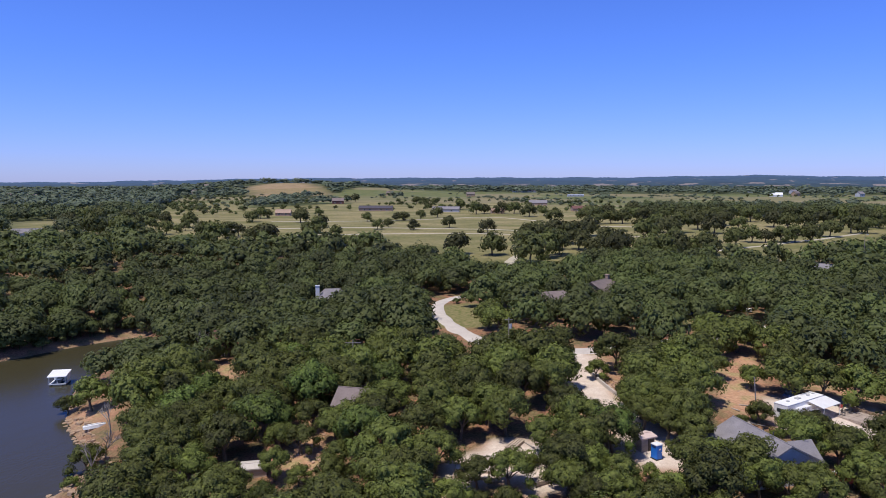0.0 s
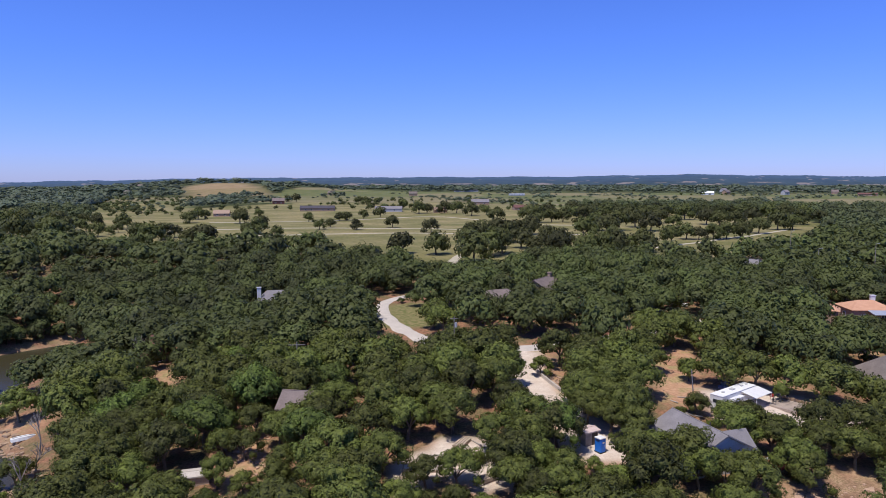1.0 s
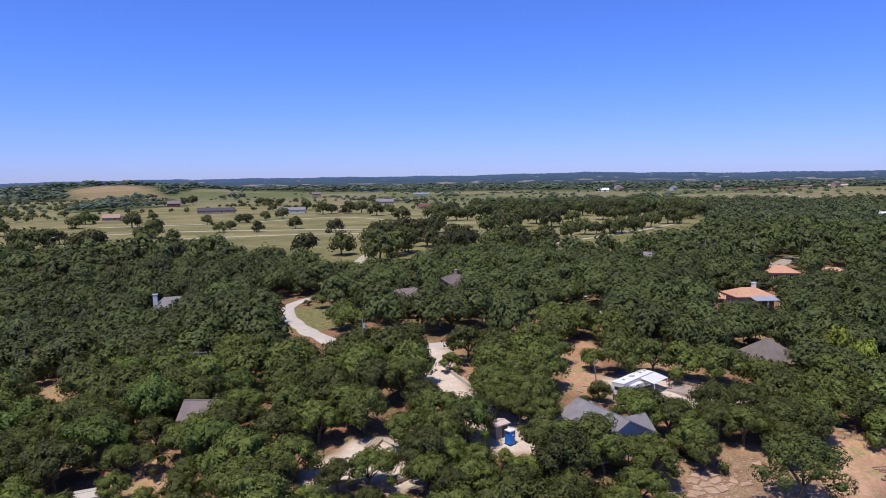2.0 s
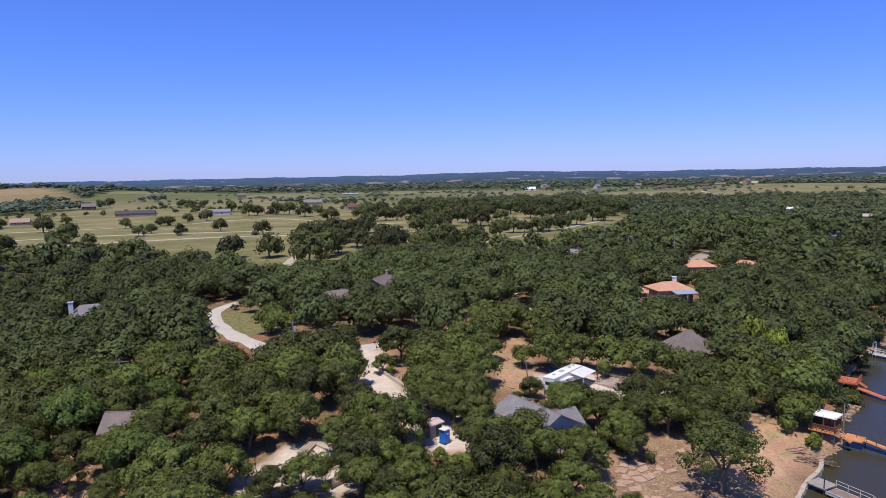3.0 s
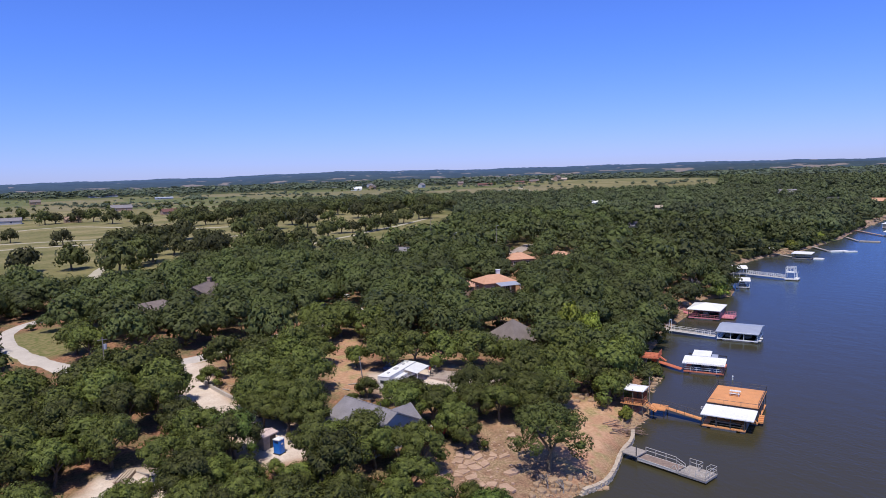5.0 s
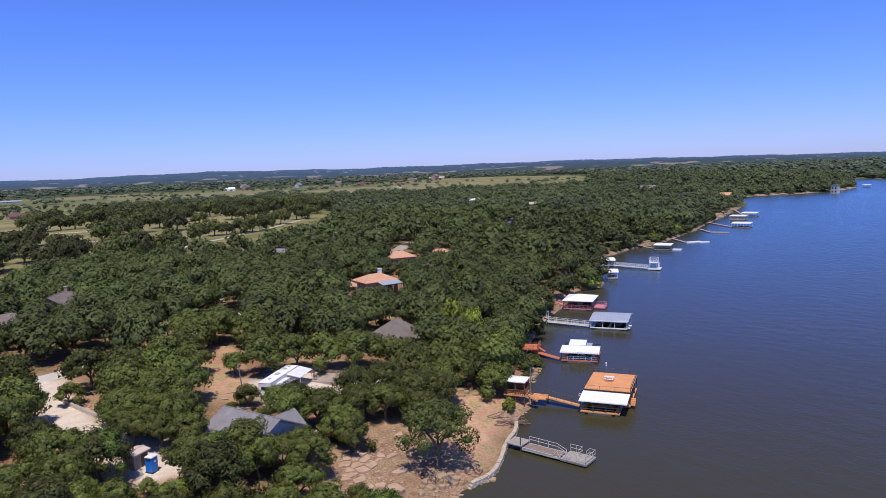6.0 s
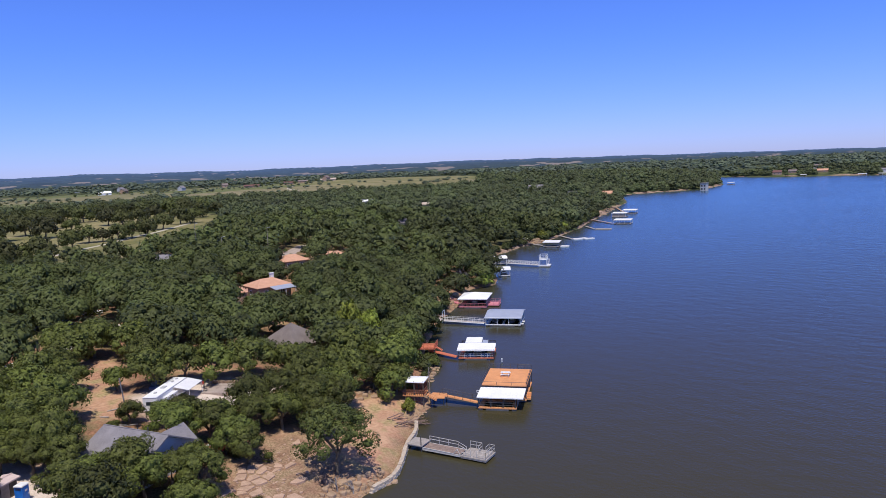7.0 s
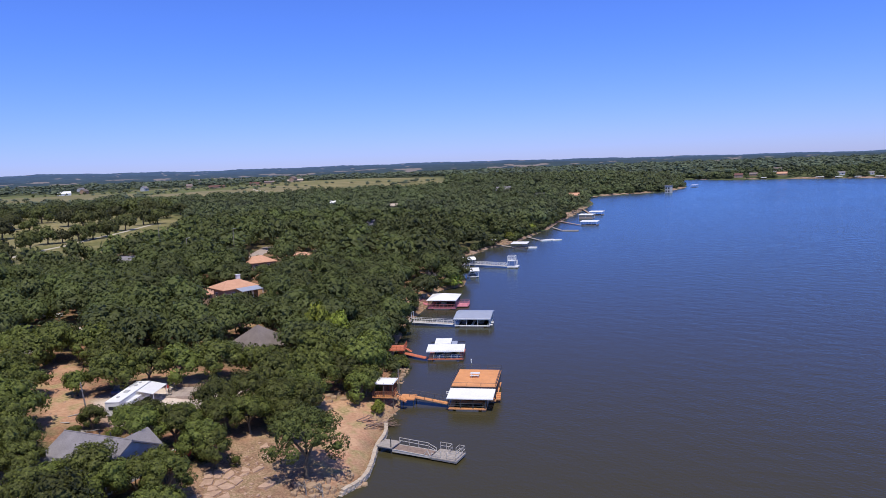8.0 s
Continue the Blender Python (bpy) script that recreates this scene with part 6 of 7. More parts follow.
W2 = [("s", -2.5, 1.4, 1.2, 1.0), ("s", 2.5, 1.4, 1.2, 1.0), ("e", 0, 1.4, 1.2, 1.0), ("w", 0, 1.4, 1.2, 1.0)]

# grey house with a cross gable
t = house("house", 44.4, 92.9, -76, 11.2, 10.2, 2.7, 2.6, SHINGLE_GREY, SIDING, "grey shingle roofed lake house half hidden by oaks", windows=W2, door=("e", 2.2), group=HOUSES)
bm = bmesh.new()
prism(bm, [[(0.2, yy, 2.4), (4.6, yy, 2.4), (2.4, yy, 4.2)] for yy in (0.3, 5.8)])
part("gable_wall", bm, SIDING, t)
bm = bmesh.new()
prism(bm, [[(-0.2, yy, 2.15), (2.4, yy, 4.35), (5.0, yy, 2.15), (5.0, yy, 2.32), (2.4, yy, 4.55), (-0.2, yy, 2.32)] for yy in (0.2, 6.2)])
part("gable_roof", bm, SHINGLE_GREY, t)
for xx, yy in ((-1.5, 1.6), (-0.2, 2.2), (1.0, -2.0)):
    bm = bmesh.new()
    rod(bm, (xx, yy, 3.9), (xx, yy, 5.2 - abs(yy) * 0.1), 0.09)
    part("vent", bm, DARK_METAL, t)

# travel trailer with its awning, patio and steps
zt = ground_z(58.8, 110.3)
t = thing("travel_trailer", pose(58.8, 110.3, zt, 0, 0, 33), "white travel trailer with an open awning", "trailer")
t.scale = (1.1, 0.95, 0.82)
bm = bmesh.new()
prism(bm, [[(xx, -1.25, 0.55), (xx, 1.25, 0.55), (xx, 1.25, 3.0), (xx, 1.0, 3.15), (xx, -1.0, 3.15), (xx, -1.25, 3.0)] for xx in (-4.9, 4.7)])
part("body", bm, WHITE_PAINT, t)
bm = bmesh.new()
box(bm, -0.1, 0, 3.2, 9.7, 2.5, 0.1)
part("roof", bm, WHITE_METAL, t)
for xx, s in ((-3.0, 0.5), (-0.4, 0.9), (2.4, 0.5), (3.8, 0.4)):
    bm = bmesh.new()
    box(bm, xx, 0.1, 3.35, s, s * 0.8, 0.22)
    part("roof_vent", bm, SIDING, t)
bm = bmesh.new()
box(bm, -1.5, -1.7, 1.55, 3.2, 0.9, 1.7)
part("slide_out", bm, WHITE_PAINT, t)
bm = bmesh.new()
prism(bm, [[(xx, -1.3, 3.0), (xx, -4.1, 2.35), (xx, -4.1, 2.41), (xx, -1.3, 3.07)] for xx in (0.2, 5.0)])
part("awning", bm, WHITE_PAINT, t, "white canvas awning")
for xx in (0.4, 4.8):
    bm = bmesh.new()
    rod(bm, (xx, -4.05, 0.0), (xx, -4.05, 2.4), 0.05)
    rod(bm, (xx, -4.05, 2.35), (xx, -1.3, 1.2), 0.04)
    part("awning_pole", bm, WHITE_PAINT, t)
for xx in (-3.9, 0.6, 3.6):
    bm = bmesh.new()
    box(bm, xx, -1.27, 1.9, 0.9, 0.06, 0.6)
    part("window", bm, GLASS, t)
bm = bmesh.new()
box(bm, -4.92, 0, 2.0, 0.06, 1.3, 0.7)
part("window", bm, GLASS, t)
for xx in (-0.5, 0.5):
    for s in (-1.1, 1.1):
        bm = bmesh.new()
        rod(bm, (xx, s - 0.12, 0.36), (xx, s + 0.12, 0.36), 0.36, sides=12)
        part("wheel", bm, RUBBER, t)
bm = bmesh.new()
rod(bm, (-4.9, 0.5, 0.5), (-6.2, 0, 0.5), 0.06)
rod(bm, (-4.9, -0.5, 0.5), (-6.2, 0, 0.5), 0.06)
rod(bm, (-6.2, 0, 0.0), (-6.2, 0, 0.6), 0.06)
part("hitch", bm, DARK_METAL, t)
PAVING = material("worn_paving", (0.44, 0.36, 0.31), (0.3, 0.24, 0.21), 0.9, size=1.5)
t = thing("patio", pose(67.8, 110.2, ground_z(67.8, 110.2), 0, 0, 33), "pale paved patio with a low stone wall", "patio")
for xx in range(-2, 2):
    for yy in range(-2, 2):
        bm = bmesh.new()
        box(bm, xx * 1.3 + 0.65, yy * 1.3, 0.05, 1.24, 1.24, 0.5)
        part("slab", bm, PAVING, t)
bm = bmesh.new()
box(bm, 2.8, -0.6, 0.3, 0.35, 5.4, 0.9)
box(bm, 0.2, -3.5, 0.1, 5.4, 0.35, 0.7)
part("low_wall", bm, STONE, t)
t = thing("garden_steps", pose(73.6, 104.4, ground_z(73.6, 104.4), 0, 0, 20), "pale stone terrace steps below the patio", "steps")
for k in range(3):
    bm = bmesh.new()
    box(bm, 0.3 * k, -0.9 * k, 0.2 - 0.15 * k, 6.0, 0.85, 0.5)
    part("step", bm, PAVING, t)
t = thing("round_table", pose(61.0, 104.6, ground_z(61.0, 104.6)), "white round garden table near the awning", "table")
bm = bmesh.new()
rod(bm, (0, 0, 0.7), (0, 0, 0.76), 0.65, sides=16)
part("tabletop", bm, WHITE_PAINT, t)
bm = bmesh.new()
rod(bm, (0, 0, -0.05), (0, 0, 0.7), 0.07)
part("leg", bm, DARK_METAL, t)


def chair(x, y, rz, mat):
    t = thing("garden_chair", pose(x, y, ground_z(x, y) + 0.31, 0, 0, rz), "dark garden chair on the paved patio", "chair", "chairs on the patio")
    bm = bmesh.new()
    box(bm, 0, 0, 0.42, 0.5, 0.5, 0.06)
    part("seat", bm, mat, t)
    bm = bmesh.new()
    box(bm, 0, 0.24, 0.72, 0.5, 0.06, 0.55)
    part("backrest", bm, mat, t)
    for a in (-0.22, 0.22):
        for c in (-0.22, 0.22):
            bm = bmesh.new()
            rod(bm, (a, c, 0), (a, c, 0.42), 0.025)
            part("leg", bm, mat, t)


chair(66.0, 110.0, 40, DARK_METAL)
chair(67.6, 111.0, -60, DARK_METAL)
chair(66.8, 112.2, 160, RED_PAINT)

# shed and portable toilet
SHED_ROOF = material("faded_pink_roofing", (0.62, 0.49, 0.46), (0.5, 0.39, 0.37), 0.85, size=1.0)
t = house("shed", 29.2, 96.9, 25, 2.4, 2.0, 2.2, 0.18, SHED_ROOF, GREY_WOOD, "small brown shed with a pale flat roof", category="shed", over=0.3, door=("s", 0.5))
zt = ground_z(30.2, 93.8)
t = thing("portable_toilet", pose(30.2, 93.8, zt, 0, 0, 28), "bright blue portable toilet with a white roof", "toilet")
bm = bmesh.new()
prism(bm, [[(-0.55, -0.58, h), (0.55, -0.58, h), (0.55, 0.58, h), (-0.55, 0.58, h)] for h in (0.12, 2.12)])
part("cabin", bm, BLUE_PLASTIC, t, bevel=0.05)
bm = bmesh.new()
prism(bm, [[(-0.6 * s, -0.62 * s, h), (0.6 * s, -0.62 * s, h), (0.6 * s, 0.62 * s, h), (-0.6 * s, 0.62 * s, h)] for s, h in ((1, 2.1), (0.97, 2.22), (0.55, 2.36))])
part("roof", bm, WHITE_PAINT, t, "white domed plastic roof")
bm = bmesh.new()
box(bm, 0, -0.6, 1.05, 0.72, 0.05, 1.8)
d = part("door", bm, BLUE_PLASTIC, t)
bm = bmesh.new()
box(bm, 0.28, -0.64, 1.05, 0.05, 0.04, 0.16)
part("handle", bm, WHITE_PAINT, d)
bm = bmesh.new()
box(bm, 0, -0.635, 1.55, 0.36, 0.02, 0.22)
part("sign", bm, WHITE_PAINT, d)
bm = bmesh.new()
for h in (1.75, 1.85, 1.95):
    box(bm, 0.57, 0, h, 0.03, 0.8, 0.04)
    box(bm, -0.57, 0, h, 0.03, 0.8, 0.04)
part("vent", bm, DARK_BLUE, t)
bm = bmesh.new()
box(bm, 0, 0, 0.05, 1.2, 1.25, 0.22)
part("skid", bm, RUBBER, t)

# roofs that show between the crowns
house("house", 94.6, 121.2, 12, 10.0, 10.2, 3.0, 4.2, SHINGLE_TAUPE, BRICK, "grey brown hip roofed house deep in the oaks", hip=5.2, windows=W2, group=HOUSES, base=ground_z(95.5, 121.2) - 1.2)
t = house("house", 125.5, 169.0, -10, 10.5, 9.0, 3.2, 1.9, SHINGLE_ORANGE, BRICK, "house with a terracotta hip roof and white chimney", hip=3.8, chimney=(2.4, 1.5, 6.2, WHITE_PAINT), windows=W2, group=HOUSES, base=ground_z(126, 168) + 0.4)
bm = bmesh.new()
prism(bm, [[(xx, -4.6, 3.25), (xx, -8.4, 2.7), (xx, -8.4, 2.82), (xx, -4.6, 3.4)] for xx in (-1.8, 5.0)])
part("porch_roof", bm, GREY_METAL, t, "pale blue grey metal porch roof")
for xx in (-1.6, 1.6, 4.8):
    bm = bmesh.new()
    box(bm, xx, -8.2, 1.3, 0.15, 0.15, 2.7)
    part("porch_post", bm, WHITE_PAINT, t)
house("garage", 113.0, 166.5, -35, 5.4, 5.0, 2.9, 1.4, SHINGLE_ORANGE, BRICK, "small terracotta roofed garage between oaks", hip=2.4, category="garage", base=ground_z(113, 166.5) + 0.5)
house("house", 162.5, 202.5, -20, 10, 9, 2.8, 2.0, SHINGLE_ORANGE, BRICK, "long house under a terracotta hip roof", hip=4.0, windows=W2, group=HOUSES, base=ground_z(160, 199) + 0.4)
house("house", 182.0, 201.5, -30, 12, 9, 2.6, 2.0, SHINGLE_ORANGE, BRICK, "terracotta hip roofed house behind a green shrub", hip=4.2, windows=W2, group=HOUSES, base=ground_z(183, 202) - 0.6)
strip("driveway", [(169, 212), (175, 222), (188, 233), (206, 247)], 7, 0.16, PAVING, "pale concrete driveway beside terracotta roofs", "driveway")
house("house", 131.5, 237.5, -32, 12, 8.5, 3.4, 1.8, SHINGLE_GREY, SIDING, "long grey roofed house among the trees", windows=W2, group=HOUSES, base=ground_z(131.5, 237.5) - 0.2)
house("house", 28.2, 172.0, 20, 11, 8, 3.2, 2.0, SHINGLE_BROWN, BRICK, "brown roofed brick house behind oaks", hip=3.4, windows=W2, group=HOUSES, base=ground_z(28, 172) + 0.8)
house("house", 43.6, 188.5, 52, 11, 8, 3.2, 2.3, SHINGLE_BROWN, BRICK, "brown gabled house with a brick chimney", chimney=(4.4, 0, 6.6, BRICK), windows=W2, group=HOUSES, base=ground_z(43.6, 188.5) + 0.5)
house("house", -32.0, 197.5, 8, 9.5, 7.5, 2.6, 3.0, SHINGLE_GREY, SIDING, "grey hip roofed house with a tall white chimney", hip=3.0, chimney=(-4.3, -2.0, 6.9, WHITE_PAINT), windows=W2, group=HOUSES, base=ground_z(-33.5, 196) + 0.3)
house("cabin", -50.6, 153.5, 20, 6.5, 6.5, 2.6, 3.6, SHINGLE_RED, BARK, "steep red brown roofed cabin among oaks", hip=2.4, windows=(("s", 0, 1.2, 1.0, 0.9), ("e", 0, 1.0, 1.0, 1.0)), group=HOUSES)
house("cabin", -14.0, 107.0, -15, 5.0, 5.6, 2.8, 1.8, SHINGLE_BROWN, TAN_SIDING, "weathered grey brown roofed cabin under oaks", windows=(('s', 0, 1.2, 1.0, 1.0),), group=HOUSES, base=ground_z(-15, 107) + 0.9)
house("shed", -26.4, 92.6, 12, 3.4, 2.6, 1.7, 0.2, CONCRETE, TAN_SIDING, "low shed with a flat pale roof", category="shed", over=0.2)

# houses round the golf course and far farms
FAR = "far houses and farms"
GOLF_HOUSES = [
    (-142, 612, 5, 13, 9, 2.8, 2.6, BRICK, BRICK, "tan roofed brick house at the golf course"),
    (-138, 905, 10, 15, 11, 4.2, 3.4, SHINGLE_BROWN, SHINGLE_RED, "red barn with a broad roof beyond the fairways"),
    (-69, 708, 0, 34, 11, 3.2, 2.2, SHINGLE_DARK, BRICK, "long low dark roofed house at the fairway"),
    (3, 680, -4, 26, 11, 3.0, 2.2, SHINGLE_GREY, SIDING, "long grey roofed pale house at the fairway"),
    (52, 658, 8, 12, 8, 2.8, 2.0, BRICK, BRICK, "small terracotta roofed house by oaks"),
    (118, 856, -6, 22, 12, 3.5, 3.0, SHINGLE_GREY, BRICK, "grey roofed farmhouse beyond the golf course"),
    (140, 700, 5, 18, 10, 3.0, 2.4, SHINGLE_RED, BRICK, "red brown roofed house behind fairway oaks"),
    (201, 1710, 0, 60, 14, 3.4, 2, SHINGLE_DARK, SIDING, "long metal farm shed on the open pasture"),
    (250, 1300, 0, 30, 8, 2.5, 1.5, GREY_METAL, SIDING, "white roofed farm shed on the pasture"),
]
FARM_HOUSES = [
    (622, 1288, -20, 22, 11, 4, 3.5, WHITE_METAL, WHITE_PAINT, "white farmhouse among far fields"),
    (-231, 381, 20, 14, 9, 3.0, 2.0, SHINGLE_GREY, WHITE_PAINT, "grey roofed white house at the wood's edge"),
    (404, 399, -35, 16, 9, 4.0, 1.8, WHITE_METAL, SIDING, "white roofed house that tops the woods"),
    (290, 262, -40, 9, 7, 3.4, 2.0, SHINGLE_GREY, SIDING, "grey house half sunk in the woods"),
    (368, 307, -40, 5, 5, 6.6, 1.2, TAN_SIDING, TAN_SIDING, "tall tan house front between trees"),
    (640, 379, -50, 16, 10, 4.5, 3, SHINGLE_GREY, WHITE_PAINT, "large blue grey lake house on the rise"),
    (604, 317, -60, 9, 8, 3.6, 2.2, SHINGLE_DARK, SIDING, "dark roofed house between the shore oaks"),
    (676, 314, -65, 13, 9, 3.2, 2.4, SHINGLE_ORANGE, BRICK, "brown brick house near the point"),
    (1225, 268, -85, 13, 9, 4, 3, SHINGLE_RED, BRICK, "red brick house on the far shore"),
    (1236, 247, -85, 12, 9, 3, 2.5, SHINGLE_BROWN, STONE, "tan house on the far shore"),
    (1240, 205, -85, 16, 9, 3, 2.5, SHINGLE_ORANGE, STONE, "terracotta roofed house on the far shore"),
]
LAKE_HOUSES = [
    (1300, 222, -85, 13, 9, 4, 3, SHINGLE_BROWN, WHITE_PAINT, "pale house high on the far shore"),
    (1228, 120, -85, 11, 8, 3, 2, SHINGLE_GREY, WHITE_PAINT, "white house at the far waterline"),
    (1222, 80, -85, 9, 7, 2.6, 2, SHINGLE_GREY, WHITE_PAINT, "small white house at the far waterline"),
    (745, 1010, -40, 26, 8, 3, 2, SHINGLE_RED, BRICK, "low red farm building on the green rise"),
    (812, 990, -40, 20, 9, 3, 2.2, SHINGLE_RED, BRICK, "red brown farmhouse on the green rise"),
    (856, 1004, -40, 18, 9, 3, 2.0, SHINGLE_BROWN, STONE, "tan farmhouse with a brown roof on the rise"),
    (930, 1010, -40, 22, 9, 3, 2.0, TAN_SIDING, TAN_SIDING, "pale roofed barn on the green rise"),
    (900, 985, -40, 26, 8, 2.5, 1.5, TAN_SIDING, TAN_SIDING, "tan farm shed on the green rise"),
]
for x, y, rz, ln, dp, ev, rs, rm, wm, label in GOLF_HOUSES + FARM_HOUSES + LAKE_HOUSES:
    house("house" if "house" in label else "farm_building", x, y, rz, ln, dp, ev, rs, rm, wm, label, windows=[("s", -ln * 0.25, 1.6, 1.4, 1.0), ("s", ln * 0.22, 1.6, 1.4, 1.0)] if ln < 30 else [("s", k * ln / 6, 1.6, 1.4, 1.0) for k in (-2, -1, 1, 2)],
          group=FAR, category="house" if "house" in label else "farm building")


fr = random.Random(52)
for k in range(22):
    az, d = radians(fr.uniform(-33, 44)), fr.uniform(1250, 2250)
    x, y = math.sin(az) * d, math.cos(az) * d
    if sdist([(x, y)], PASTURES[1])[0] > -60:
        continue
    house("house", x, y, fr.uniform(-40, 40), fr.uniform(9, 17), 9, 4.5, 3.5, (SHINGLE_BROWN, SHINGLE_GREY, SHINGLE_TAUPE)[k % 3], (BRICK, SIDING, STONE)[k % 3],
          ("brown roofed brick house among far fields", "grey roofed house with pale siding among far fields", "small stone house under taupe shingles among far fields")[k % 3], group=FAR, base=ground_z(x, y) + fr.uniform(0, 2.5), windows=[("s", 0, 1.6, 1.4, 1.0)])

# ---- poles, vehicles and yard things ----
def pole(x, y, high, lean=0.0, arm=0.0, label="thin dark utility pole among the trees", lamp=False, can=False):
    t = thing("utility_pole", pose(x, y, ground_z(x, y) - 0.3, 0, lean, 0), label, "pole", "utility poles")
    bm = bmesh.new()
    rod(bm, (0, 0, 0), (0, 0, high), 0.13, 0.09, 8)
    part("post", bm, DEADWOOD, t)
    if arm:
        bm = bmesh.new()
        box(bm, 0, 0, high - 0.5, arm, 0.1, 0.11)
        part("crossarm", bm, DEADWOOD, t)
    if can:
        bm = bmesh.new()
        rod(bm, (0.35, 0, high - 2.2), (0.35, 0, high - 1.3), 0.25, sides=10)
        part("transformer", bm, SIDING, t)
    if lamp:
        bm = bmesh.new()
        rod(bm, (0, 0, high - 0.2), (0.9, 0, high), 0.05)
        box(bm, 1.1, 0, high, 0.6, 0.25, 0.15)
        part("lamp_head", bm, SIDING, t)


pole(50.6, 107.4, 7.5, lean=-6)
pole(-16.5, 123.5, 9.4, arm=3.0, label="utility pole with a long crossarm over the oaks")
pole(12.8, 131.5, 10.0, arm=1.6, can=True, label="utility pole with a grey transformer can")
pole(162, 263, 13, lamp=True)
pole(145.6, 220, 12, lamp=True)
pole(169, 224, 13, lamp=True)
pole(97.2, 84.6, 6.5, label="slim pole by the landing")
pole(88, 176, 9, label="thin pole among the oaks")


def car(x, y, rz, mat, label, category="car", high=1.0):
    t = thing("parked_" + category, pose(x, y, ground_z(x, y), 0, 0, rz), label, category, "parked vehicles")
    bm = bmesh.new()
    prism(bm, [[(-2.3, s, 0.35), (2.3, s, 0.35), (2.35, s, 0.75), (1.1, s, 0.95), (-2.2, s, 1.0), (-2.35, s, 0.7)] for s in (-0.9, 0.9)])
    body = part("body", bm, mat, t)
    bm = bmesh.new()
    prism(bm, [[(-1.9 + 0.35 * k, s * (1 - 0.14 * k), 0.95 + 0.62 * k * high) for s in (-0.85, 0.85)] + [(0.95 - 0.7 * k, s * (1 - 0.14 * k), 0.95 + 0.62 * k * high) for s in (0.85, -0.85)] for k in (0, 1)])
    part("cabin", bm, GLASS, t)
    bm = bmesh.new()
    box(bm, -0.65, 0, 0.97 + 0.62 * high, 1.7, 1.4, 0.06)
    part("roof", bm, mat, t)
    for a in (-1.45, 1.45):
        for s in (-0.85, 0.85):
            bm = bmesh.new()
            rod(bm, (a, s - 0.1, 0.33), (a, s + 0.1, 0.33), 0.33, sides=12)
            part("wheel", bm, RUBBER, t)


car(65.0, 175.5, 30, DARK_BLUE, "dark blue parked car in the oaks' shade")
car(70.0, 173.0, 20, DARK_BLUE, "dark blue pickup in the oaks' shade", "pickup", 1.2)
car(61.5, 117.0, 33, DARK_BLUE, "dark blue car behind the white trailer")
car(80.5, 182.0, -30, WHITE_PAINT, "white car at the lane's edge")
car(44.3, 139.5, 60, WHITE_PAINT, "white car parked between oaks")
car(52.8, 145.8, 20, WHITE_PAINT, "white pickup near the pale lane", "pickup", 1.2)

t = thing("tractor", pose(53.1, 87.6, ground_z(53.1, 87.6), 0, 0, 20), "old red tractor with a white canopy under oaks", "tractor")
bm = bmesh.new()
prism(bm, [[(-0.4, s, 0.6), (1.6, s, 0.6), (1.6, s, 1.3), (0.2, s, 1.4), (-0.4, s, 1.2)] for s in (-0.4, 0.4)])
part("hood", bm, RED_PAINT, t)
for a, r in ((-0.7, 0.75), (1.3, 0.45)):
    for s in (-0.75, 0.75):
        bm = bmesh.new()
        rod(bm, (a, s - 0.18, r), (a, s + 0.18, r), r, sides=14)
        part("wheel", bm, RUBBER, t)
for s in (-0.75, 0.75):
    bm = bmesh.new()
    box(bm, -0.7, s, 1.6, 1.3, 0.45, 0.1)
    part("fender", bm, RED_PAINT, t)
bm = bmesh.new()
box(bm, -0.7, 0, 1.3, 0.5, 0.5, 0.12)
part("seat", bm, RUBBER, t)
for a in (-1.2, 0.1):
    bm = bmesh.new()
    rod(bm, (a, 0.4, 1.2), (a, 0.4, 2.3), 0.04)
    rod(bm, (a, -0.4, 1.2), (a, -0.4, 2.3), 0.04)
    part("canopy_post", bm, DARK_METAL, t)
bm = bmesh.new()
box(bm, -0.55, 0, 2.33, 1.7, 1.2, 0.07)
part("canopy", bm, WHITE_PAINT, t)
# building site: slab, low forms and stacked lumber
z0 = ground_z(11, 91)
t = thing("foundation_slab", pose(13.6, 93.4, z0, 0, 0, -12), "pale new concrete slab in a gravel clearing", "slab")
bm = bmesh.new()
box(bm, 0, 0, 0.05, 3.6, 3.0, 0.5)
part("slab", bm, CONCRETE, t, bevel=0.03)
t = thing("timber_forms", pose(4.4, 89.4, ground_z(4.4, 89.4), 0, 0, -8), "low timber foundation forms on pale gravel", "timber")
for yy in (-1.8, 0.2, 2.4):
    bm = bmesh.new()
    box(bm, 0, yy, 0.2, 6.0, 0.08, 0.4)
    part("board", bm, TAN_SIDING, t)
for xx in (-2.9, 0.6, 2.9):
    bm = bmesh.new()
    box(bm, xx, 0.3, 0.18, 0.08, 4.2, 0.36)
    part("board", bm, TAN_SIDING, t)
for k, (x, y, rz) in enumerate(((13.2, 87.2, 30), (8.5, 92.0, -30), (10.5, 97.0, 60))):
    t = thing("lumber_stack", pose(x, y, ground_z(x, y), 0, 0, rz), "stack of pale sawn lumber on gravel", "lumber", "lumber stacks")
    for j in range(4):
        for h in range(3):
            bm = bmesh.new()
            box(bm, random.uniform(-0.2, 0.2), -0.6 + 0.4 * j, 0.1 + 0.16 * h, 3.6, 0.3, 0.14)
            part("plank", bm, TAN_SIDING, t)

